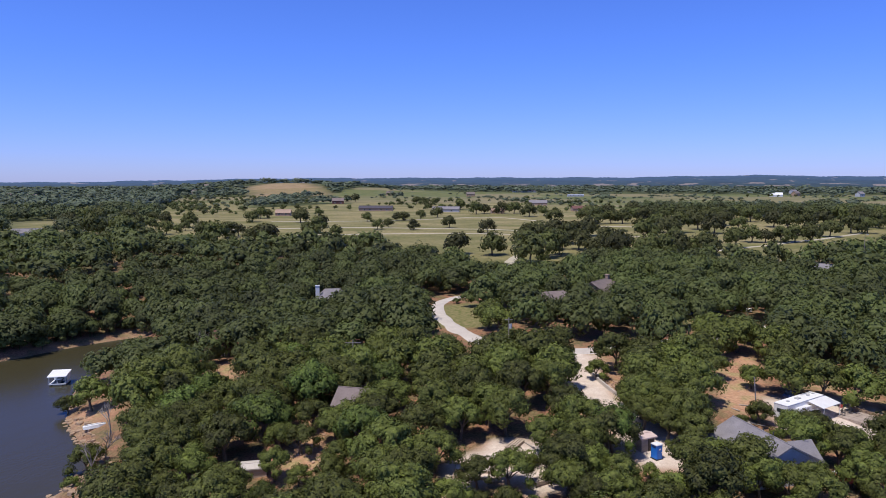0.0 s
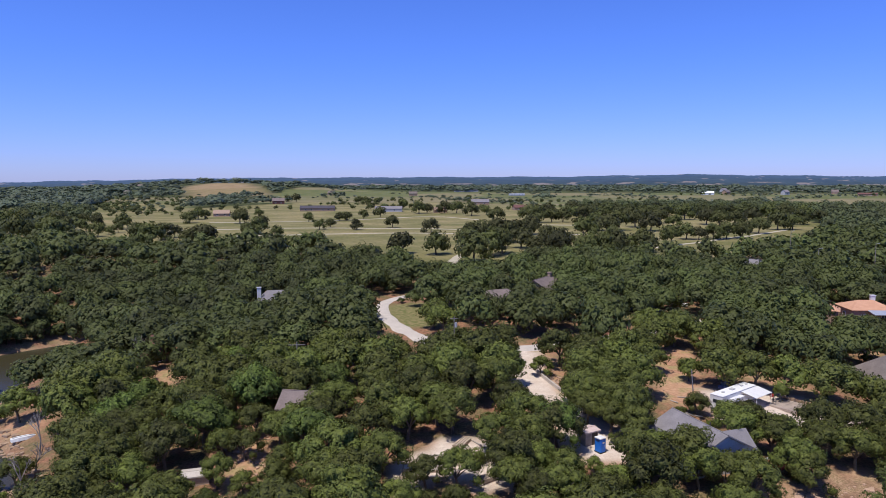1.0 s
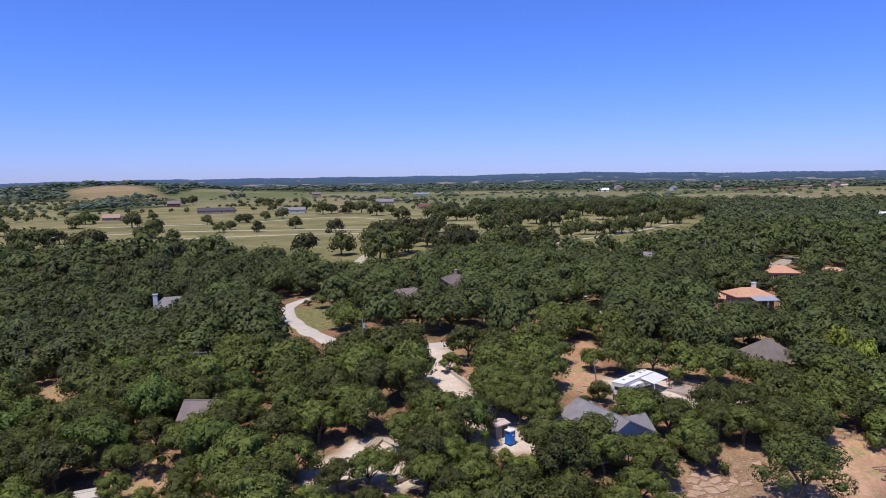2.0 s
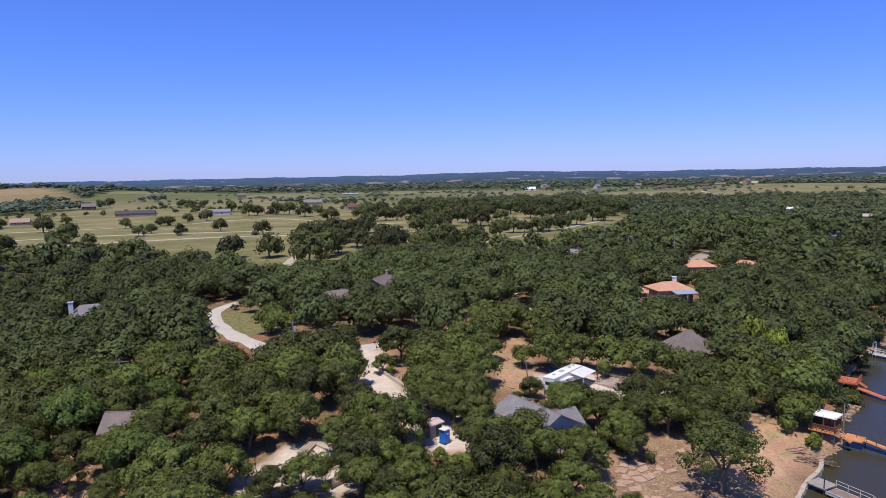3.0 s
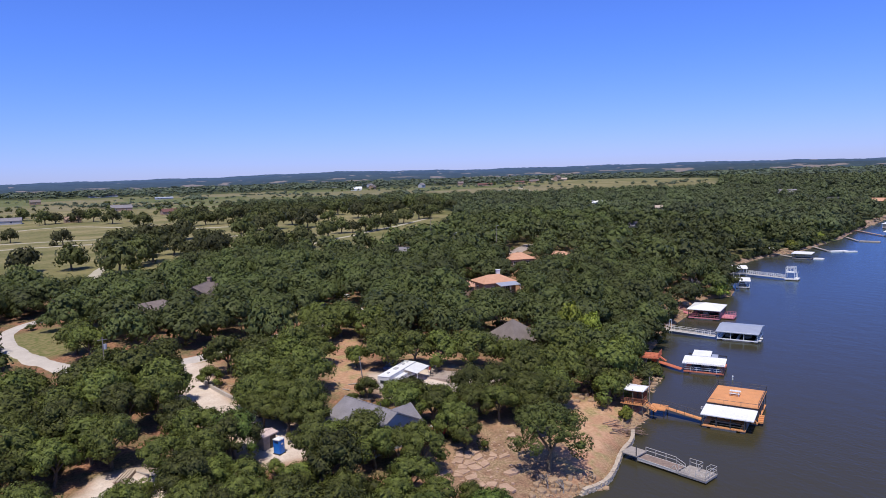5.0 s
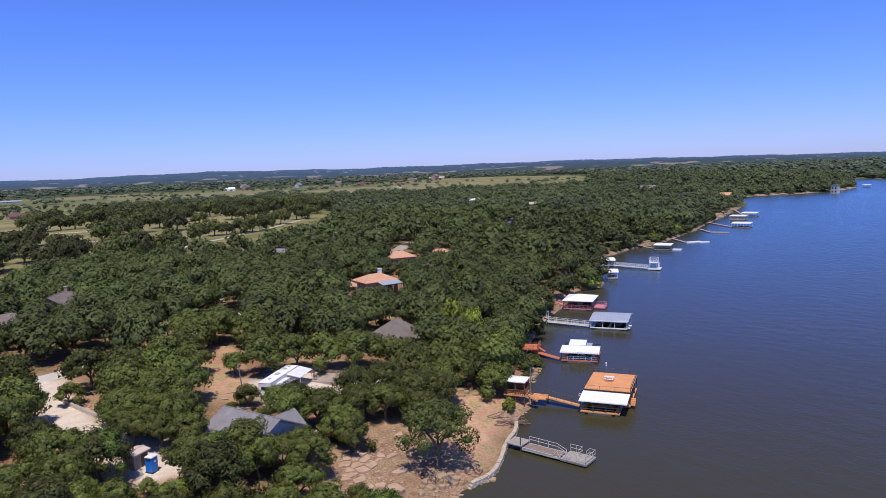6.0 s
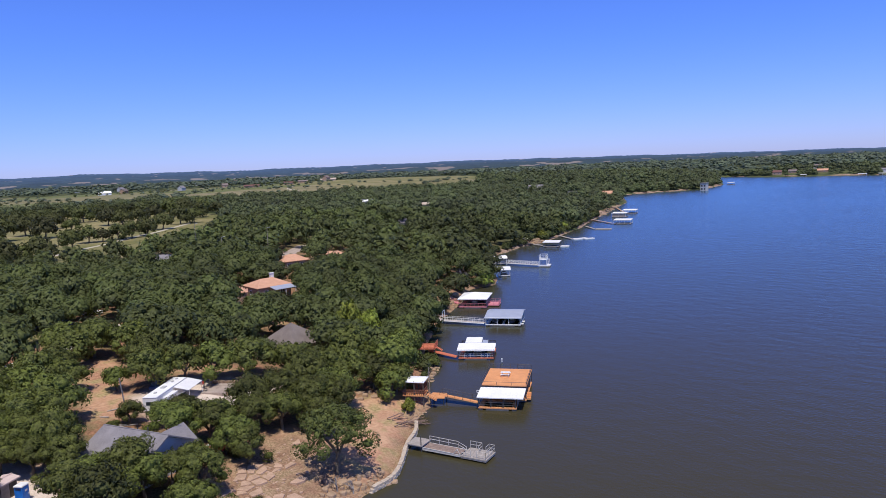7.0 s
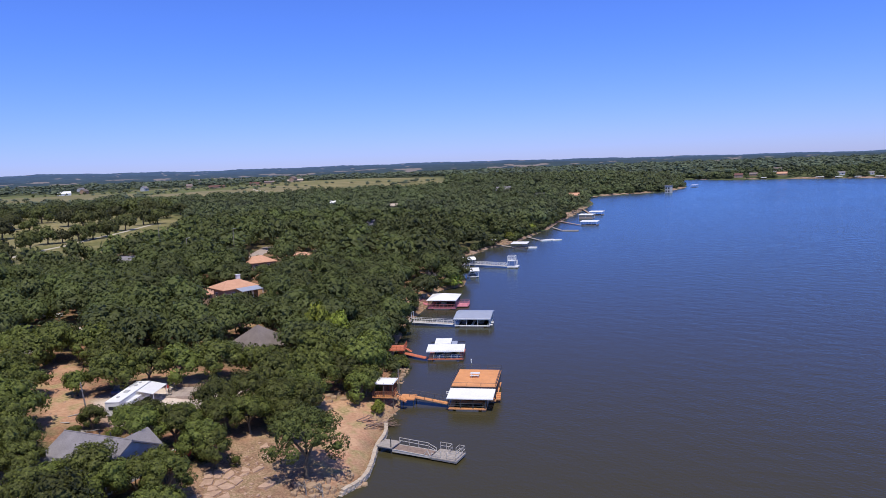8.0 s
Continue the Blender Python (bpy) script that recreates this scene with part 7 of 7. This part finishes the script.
t = thing("upturned_boat", pose(-61.8, 118.3, ground_z(-61.8, 118.3), 0, 0, 35), "white upturned rowing boat on the cove's bank", "boat")
bm = bmesh.new()
prism(bm, [[(xx, -w, 0.02), (xx, w, 0.02), (xx, w * 0.75, h), (xx, -w * 0.75, h)] for xx, w, h in ((-1.9, 0.6, 0.45), (-0.8, 0.75, 0.55), (0.6, 0.7, 0.55), (1.6, 0.4, 0.45), (2.2, 0.06, 0.2))])
part("hull", bm, WHITE_PAINT, t)
bm = bmesh.new()
box(bm, 0, 0, 0.57, 3.2, 0.08, 0.1)
part("keel", bm, SIDING, t)
# low kerb wall along the drive
t = thing("drive_kerb", pose(28.6, 121, ground_z(28.6, 121)), "pale stone kerb wall along the gravel drive", "wall")
line = along([(28.0, 127.5), (28.8, 123), (30.0, 117.5), (31.2, 113.5)])
for (xa, ya), (xb, yb) in zip(line[:-1], line[1:]):
    k = max(1, round(math.hypot(xb - xa, yb - ya) / 0.8))
    for j in range(k):
        xx, yy = xa + (xb - xa) * (j + 0.5) / k, ya + (yb - ya) * (j + 0.5) / k
        bm = bmesh.new()
        box(bm, 0, 0, 0, math.hypot(xb - xa, yb - ya) / k - 0.03, 0.35, 0.9)
        ob = part("stone", bm, CONCRETE, t)
        ob.matrix_basis = pose(xx - 28.6, yy - 121, ground_z(xx, yy) - ground_z(28.6, 121) + 0.15, 0, 0, math.degrees(math.atan2(yb - ya, xb - xa)))


# ---- shore: stones, wall, driftwood, shrubs ----
def slabs(name, count, poly, size, seed, mat, label, lift=0.0, thick=0.35):
    """Uneven flat stones lying on the ground, each a piece of its own."""
    r = random.Random(seed)
    shapes = []
    for k in range(7):
        bm = bmesh.new()
        m = r.randint(5, 7)
        ring = [(math.cos(j * 2 * math.pi / m) * r.uniform(0.55, 1.2), math.sin(j * 2 * math.pi / m) * r.uniform(0.4, 1.0)) for j in range(m)]
        prism(bm, [[(x * s, y * s, z) for x, y in ring] for s, z in ((1.0, -1.0), (1.0, 0.6), (0.9, 1.0))])
        me = bpy.data.meshes.new("stone")
        bmesh.ops.recalc_face_normals(bm, faces=bm.faces[:])
        bm.to_mesh(me)
        bm.free()
        me.materials.append(mat)
        shapes.append(me)
    mid = poly.mean(0)
    t = thing(name, pose(mid[0], mid[1], 0), label, "stones")
    placed = []
    tries = 0
    lo, hi = poly.min(0), poly.max(0)
    while len(placed) < count and tries < count * 60:
        tries += 1
        x, y, s = r.uniform(lo[0], hi[0]), r.uniform(lo[1], hi[1]), r.uniform(*size)
        if sdist([(x, y)], poly)[0] < 0 or any(math.hypot(x - a, y - c) < (s + d) * 0.72 for a, c, d in placed):
            continue
        placed.append((x, y, s))
        ob = new("stone", r.choice(shapes))
        ob.parent = t
        ob.matrix_basis = pose(x - mid[0], y - mid[1], ground_z(x, y) + lift, r.uniform(-6, 6), r.uniform(-6, 6), r.uniform(0, 360)) @ Matrix.Diagonal((s, s, min(thick, s * 0.6) * r.uniform(0.5, 1.1), 1))
    return t


FLAT = np.array([(48, 79.5), (52, 82.5), (58, 82.5), (64, 86), (66, 84.5), (61.5, 79), (58.5, 74), (54, 72), (50, 74.5)], float)
SLAB = material("flat_sandstone", (0.52, 0.355, 0.262), (0.325, 0.212, 0.15), 0.9, size=1.1)


def flagstones(name, poly, gap, keep, seed, mat, label):
    """Broken bedrock: close-set flat stones with cracks between them, in patches."""
    r = random.Random(seed)
    lo, hi = poly.min(0), poly.max(0)
    pts = [(x + r.uniform(-0.42, 0.42) * gap, y + r.uniform(-0.42, 0.42) * gap) for x in np.arange(lo[0], hi[0], gap) for y in np.arange(lo[1], hi[1], gap * 0.8)]
    mid = poly.mean(0)
    t = thing(name, pose(mid[0], mid[1], 0), label, "stones")
    for x, y in pts:
        if sdist([(x, y)], poly)[0] < 0.2 or wobble(np.array([(x, y)]), 2.6, 3)[0] + r.uniform(-0.25, 0.25) > keep:
            continue
        cell = [Vector((-gap, -gap)), Vector((gap, -gap)), Vector((gap, gap)), Vector((-gap, gap))]
        for a, c in pts:
            d = Vector((a - x, c - y))
            if not 0 < d.length < 2.6 * gap:
                continue
            half, cut = d.length_squared / 2 - 0.05 * d.length, []
            for p, q in zip(cell, cell[1:] + cell[:1]):
                sp, sq = half - p.dot(d), half - q.dot(d)
                if sp >= 0:
                    cut.append(p)
                if sp * sq < 0:
                    cut.append(p.lerp(q, sp / (sp - sq)))
            cell = cut
        if len(cell) < 3:
            continue
        cell = [p * r.uniform(0.82, 1.0) for p in cell]
        bm = bmesh.new()
        prism(bm, [[(p.x * k, p.y * k, z) for p in cell] for k, z in ((1.0, -0.3), (1.0, 0.03), (0.93, 0.08))])
        ob = part("stone", bm, mat, t)
        ob.matrix_basis = pose(x - mid[0], y - mid[1], ground_z(x, y) + r.uniform(0.02, 0.16), r.uniform(-4, 4), r.uniform(-4, 4))
    return t


flagstones("stone_outcrop", FLAT, 1.85, 0.36, 5, SLAB, "broad flat sandstone slabs set in brown soil")
slabs("loose_stones", 70, FLAT, (0.15, 0.42), 15, SLAB, "small broken sandstone pieces between the slabs", thick=0.14)
slabs("bank_rocks", 75, np.array([(55.5, 69.5), (60, 72.5), (64, 71.5), (68, 69.8), (68, 67), (62, 66.5), (56, 66.5)], float), (0.25, 0.85), 6, STONE, "broken sandstone rocks along the waterline", thick=0.45)
slabs("bank_rocks", 55, np.array([(84, 79), (86, 82), (90, 85), (92, 86), (95, 83), (91, 80), (87, 78)], float), (0.15, 0.5), 7, STONE, "tumbled rocks on the bank under the gazebo", thick=0.3)
slabs("bank_rocks", 16, np.array([(80, 91), (84, 94), (90, 92), (95, 92), (94, 89), (88, 89), (83, 91)], float), (0.4, 1.3), 8, STONE, "weathered sandstone ledge at the top of the beach", thick=0.4)
slabs("bank_rocks", 60, np.array([(104, 92), (110, 97), (114, 100), (116, 98), (112, 94), (106, 90)], float), (0.3, 0.9), 9, STONE, "dark rocks under the shore oaks", thick=0.6)
slabs("bank_rocks", 60, np.array([(164, 131), (170, 136), (178, 140), (182, 138), (175, 134), (167, 129.5)], float), (0.4, 1.2), 10, STONE, "pale boulders on the bank by the docks", thick=0.8)
slabs("bank_rocks", 45, np.array([(302, 191), (312, 196), (324, 193), (324, 188), (312, 188.5), (303, 189)], float), (0.5, 1.7), 16, STONE, "broken tan rocks on the bank by a far dock", thick=1.0)
slabs("bank_rocks", 30, np.array([(274, 185), (282, 190), (290, 190), (290, 187), (280, 185)], float), (0.4, 1.3), 17, STONE, "tan rocks at the waterline by the pavilion", thick=0.8)
slabs("bank_rocks", 50, np.array([(480, 230), (500, 240), (540, 250), (560, 254), (560, 250), (520, 240), (490, 231)], float), (0.6, 2.2), 18, STONE, "pale rocks along the low point", thick=1.2)
slabs("cove_rocks", 110, np.array([(-72, 126), (-66, 124), (-50, 100), (-50, 92), (-57, 92), (-56, 104), (-66, 118)], float), (0.2, 0.95), 12, STONE, "pale rocks on the cove's bank", thick=0.4)

# retaining wall of pale stones at the water's edge
t = thing("retaining_wall", pose(75, 72, 0), "curved low stone retaining wall at the water", "wall")
line = along([(63.5, 67.6), (68, 67.4), (73, 70.2), (77.4, 73.4), (82.6, 75.6), (85.8, 78.4)])
seg = np.hypot(*np.diff(line, axis=0).T)
dist = np.r_[0, np.cumsum(seg)]
bm = bmesh.new()
box(bm, 0, 0, 0, 1, 1, 1)
bmesh.ops.bevel(bm, geom=bm.edges[:], offset=0.12, segments=1, affect="EDGES")
me = bpy.data.meshes.new("stone")
bm.to_mesh(me)
bm.free()
me.materials.append(material("wall_stone", (0.55, 0.47, 0.38), (0.36, 0.28, 0.22), 0.9, size=0.6))
r = random.Random(4)
for row in range(3):
    s = 0.35 * row
    while s < dist[-1]:
        w = r.uniform(0.5, 0.95)
        x, y = np.interp(s, dist, line[:, 0]), np.interp(s, dist, line[:, 1])
        x2, y2 = np.interp(s + 0.3, dist, line[:, 0]), np.interp(s + 0.3, dist, line[:, 1])
        ob = new("stone", me)
        ob.parent = t
        ob.matrix_basis = pose(x - 75, y - 72, -0.05 + 0.36 * row, r.uniform(-5, 5), r.uniform(-5, 5), math.degrees(math.atan2(y2 - y, x2 - x))) @ Matrix.Diagonal((w, 0.55 + r.uniform(0, 0.15), 0.4, 1))
        s += w * 0.97

DRIFT = material("brown_driftwood", (0.3, 0.2, 0.16), (0.15, 0.1, 0.08), 0.9, size=0.5)
# driftwood and dead branches on the beach
r = random.Random(9)
for k in range(14):
    x, y = 85 + r.uniform(-3.5, 2.5), 79.2 + r.uniform(-1.6, 2.2)
    a, ln = r.uniform(-60, 10), r.uniform(2.0, 5.5)
    t = thing("driftwood_log", pose(x, y, max(ground_z(x, y), 0.05) + 0.1 + 0.05 * k, 0, r.uniform(-4, 4), a), "bleached driftwood log on the beach", "log", "driftwood logs")
    bm = bmesh.new()
    rod(bm, (-ln / 2, 0, 0), (ln / 2, 0, 0.1), r.uniform(0.08, 0.16), 0.05, 7)
    part("log", bm, DRIFT, t)
    for j in range(4):
        s = r.uniform(-0.3, 0.5) * ln
        bm = bmesh.new()
        rod(bm, (s, 0, 0.05), (s + r.uniform(0.3, 0.9), r.uniform(-0.8, 0.8), r.uniform(0.1, 0.7)), 0.04, 0.015, 5)
        part("branch", bm, DRIFT, t)


def shrub(x, y, size, label, bright=True, k=0, flat=1.0):
    v, f, nv = crown(500 + k, 12, 900, 0.15 * max(1, size / 2.2) if size < 2 else 0.13, wide=1.6, tall=1.3, centre=1.0)
    t = thing("shrub", pose(x, y, ground_z(x, y) - 0.1, 0, 0, k * 71), label, "shrub", "shrubs on the shore")
    t.scale = (size, size, size * flat)
    ob = new("leaves", leafy("leaves", v, f, nv, LEAF_BRIGHT if bright else LEAF))
    ob.parent = t
    bm = bmesh.new()
    for j in range(4):
        rod(bm, (0, 0, -0.2), (math.cos(j * 1.6) * 0.5, math.sin(j * 1.6) * 0.5, 1.0), 0.05, 0.02, 5)
    part("stem", bm, BARK, t)


shrub(88.2, 82.2, 0.95, "bright green shrub at the foot of the gazebo", k=1)
shrub(89.6, 83.2, 0.8, "bright green shrub at the foot of the gazebo", k=2)
shrub(114.0, 97.0, 1.2, "reedy green shrub at the water's edge", False, 3)
shrub(116.0, 99.5, 1.3, "reedy green shrub at the water's edge", False, 4)
shrub(199.5, 142.4, 2.3, "bright yellow green willow over the water", True, 5, 1.3)
shrub(202.9, 144.2, 1.8, "bright yellow green willow over the water", True, 6, 1.3)
shrub(330.0, 194.0, 2.2, "light green shrub along the far bank", True, 7)
shrub(352.0, 199.0, 2.4, "light green shrub along the far bank", True, 8)
shrub(372.0, 203.5, 2.6, "light green shrub along the far bank", True, 9)
shrub(437.0, 222.0, 3.0, "light green shrub on the far point", True, 10)
shrub(-53.5, 95.0, 0.9, "dusty green shrub on the cove's bank", False, 11)
shrub(106.0, 115.0, 2.6, "bright yellow green young tree in the woods", True, 12, 2.1)
shrub(109.5, 112.0, 2.3, "bright yellow green young tree in the woods", True, 13, 2.0)


def bare_tree(x, y, high, label, seed):
    """A leafless tree of forking grey branches."""
    r = random.Random(seed)
    t = thing("dead_tree", pose(x, y, ground_z(x, y) - 0.2), label, "tree", "bare trees")
    bm, twigs = bmesh.new(), bmesh.new()

    def grow(p, d, ln, th, depth):
        q = p + d * ln
        rod(bm if depth > 1 else twigs, p, q, th, th * 0.65, 5)
        if depth:
            for _ in range(3 if depth > 1 else 4):
                grow(q, (d + Vector((r.uniform(-0.8, 0.8), r.uniform(-0.8, 0.8), r.uniform(-0.1, 0.5)))).normalized(), ln * r.uniform(0.6, 0.85), th * 0.6, depth - 1)

    grow(Vector((0, 0, 0)), Vector((0.1, 0.05, 1)), high * 0.32, 0.16, 3)
    part("trunk", bm, DEADWOOD, t)
    part("twigs", twigs, DEADWOOD, t)


bare_tree(-55.5, 110.5, 8.5, "bare grey tree on the cove's bank", 1)
bare_tree(-53.0, 104.0, 6.0, "bare grey tree on the cove's bank", 2)
bare_tree(196, 150, 9, "bare grey brush tree by the willow", 3)
bare_tree(190, 146, 8, "bare grey brush tree by the willow", 4)
bare_tree(-54, 149, 8, "bare purple grey tree beside the red roof", 5)

bare_tree(61.3, 68.9, 2.6, "bleached dead branches on the rocks by the water", 6)
bare_tree(59.6, 70.2, 2.4, "bleached dead branches on the rocks by the water", 8)
bare_tree(-51.5, 96.5, 7.0, "bare grey tree on the cove's bank", 9)


# sticks, boards and small clutter that lie about the yards
def board(x, y, rz, ln, mat, label, lift=0.12):
    t = thing("board", pose(x, y, ground_z(x, y) + lift, 0, 0, rz), label, "board", "loose boards")
    bm = bmesh.new()
    box(bm, 0, 0, 0, ln, 0.28, 0.08)
    part("plank", bm, mat, t)


for k in range(9):
    board(9.5 + r.uniform(-3, 4.5), 92 + r.uniform(-5, 5), r.uniform(0, 180), r.uniform(1.5, 3.8), TAN_SIDING if k % 2 else GREY_WOOD, "pale sawn board dropped on the gravel")
for k in range(5):
    board(49 + r.uniform(-1, 3), 109 + r.uniform(-4, 4), r.uniform(0, 180), r.uniform(1.2, 3.0), GREY_WOOD, "grey weathered board at the clearing's edge")
t = thing("pallet", pose(29.0, 108.5, ground_z(29.0, 108.5), 0, 0, 20), "grey wooden pallet beside the gravel drive", "pallet")
for yy in (-0.5, 0, 0.5):
    bm = bmesh.new()
    box(bm, 0, yy, 0.12, 1.2, 0.1, 0.14)
    part("runner", bm, GREY_WOOD, t)
for xx in (-0.5, -0.25, 0, 0.25, 0.5):
    bm = bmesh.new()
    box(bm, xx, 0, 0.22, 0.14, 1.1, 0.04)
    part("slat", bm, GREY_WOOD, t)
slabs("drive_rubble", 70, np.array([(28.6, 128), (31.5, 127), (34, 116), (33.5, 110), (31.5, 112), (30.2, 117)], float), (0.12, 0.5), 21, SLAB, "pale broken rock beside the gravel drive", thick=0.2)
slabs("yard_stones", 40, np.array([(72, 104), (77, 106), (80, 103), (76, 100), (72, 101)], float), (0.15, 0.5), 22, SLAB, "pale stones on the terrace below the patio", thick=0.2)
slabs("front_stones", 60, FRONT_SOIL, (0.12, 0.55), 23, SLAB, "pale rocks in the reddish soil under oaks", thick=0.2)
slabs("clearing_stones", 45, CLEARING, (0.08, 0.3), 24, SLAB, "small pale stones in the tan clearing", thick=0.12)
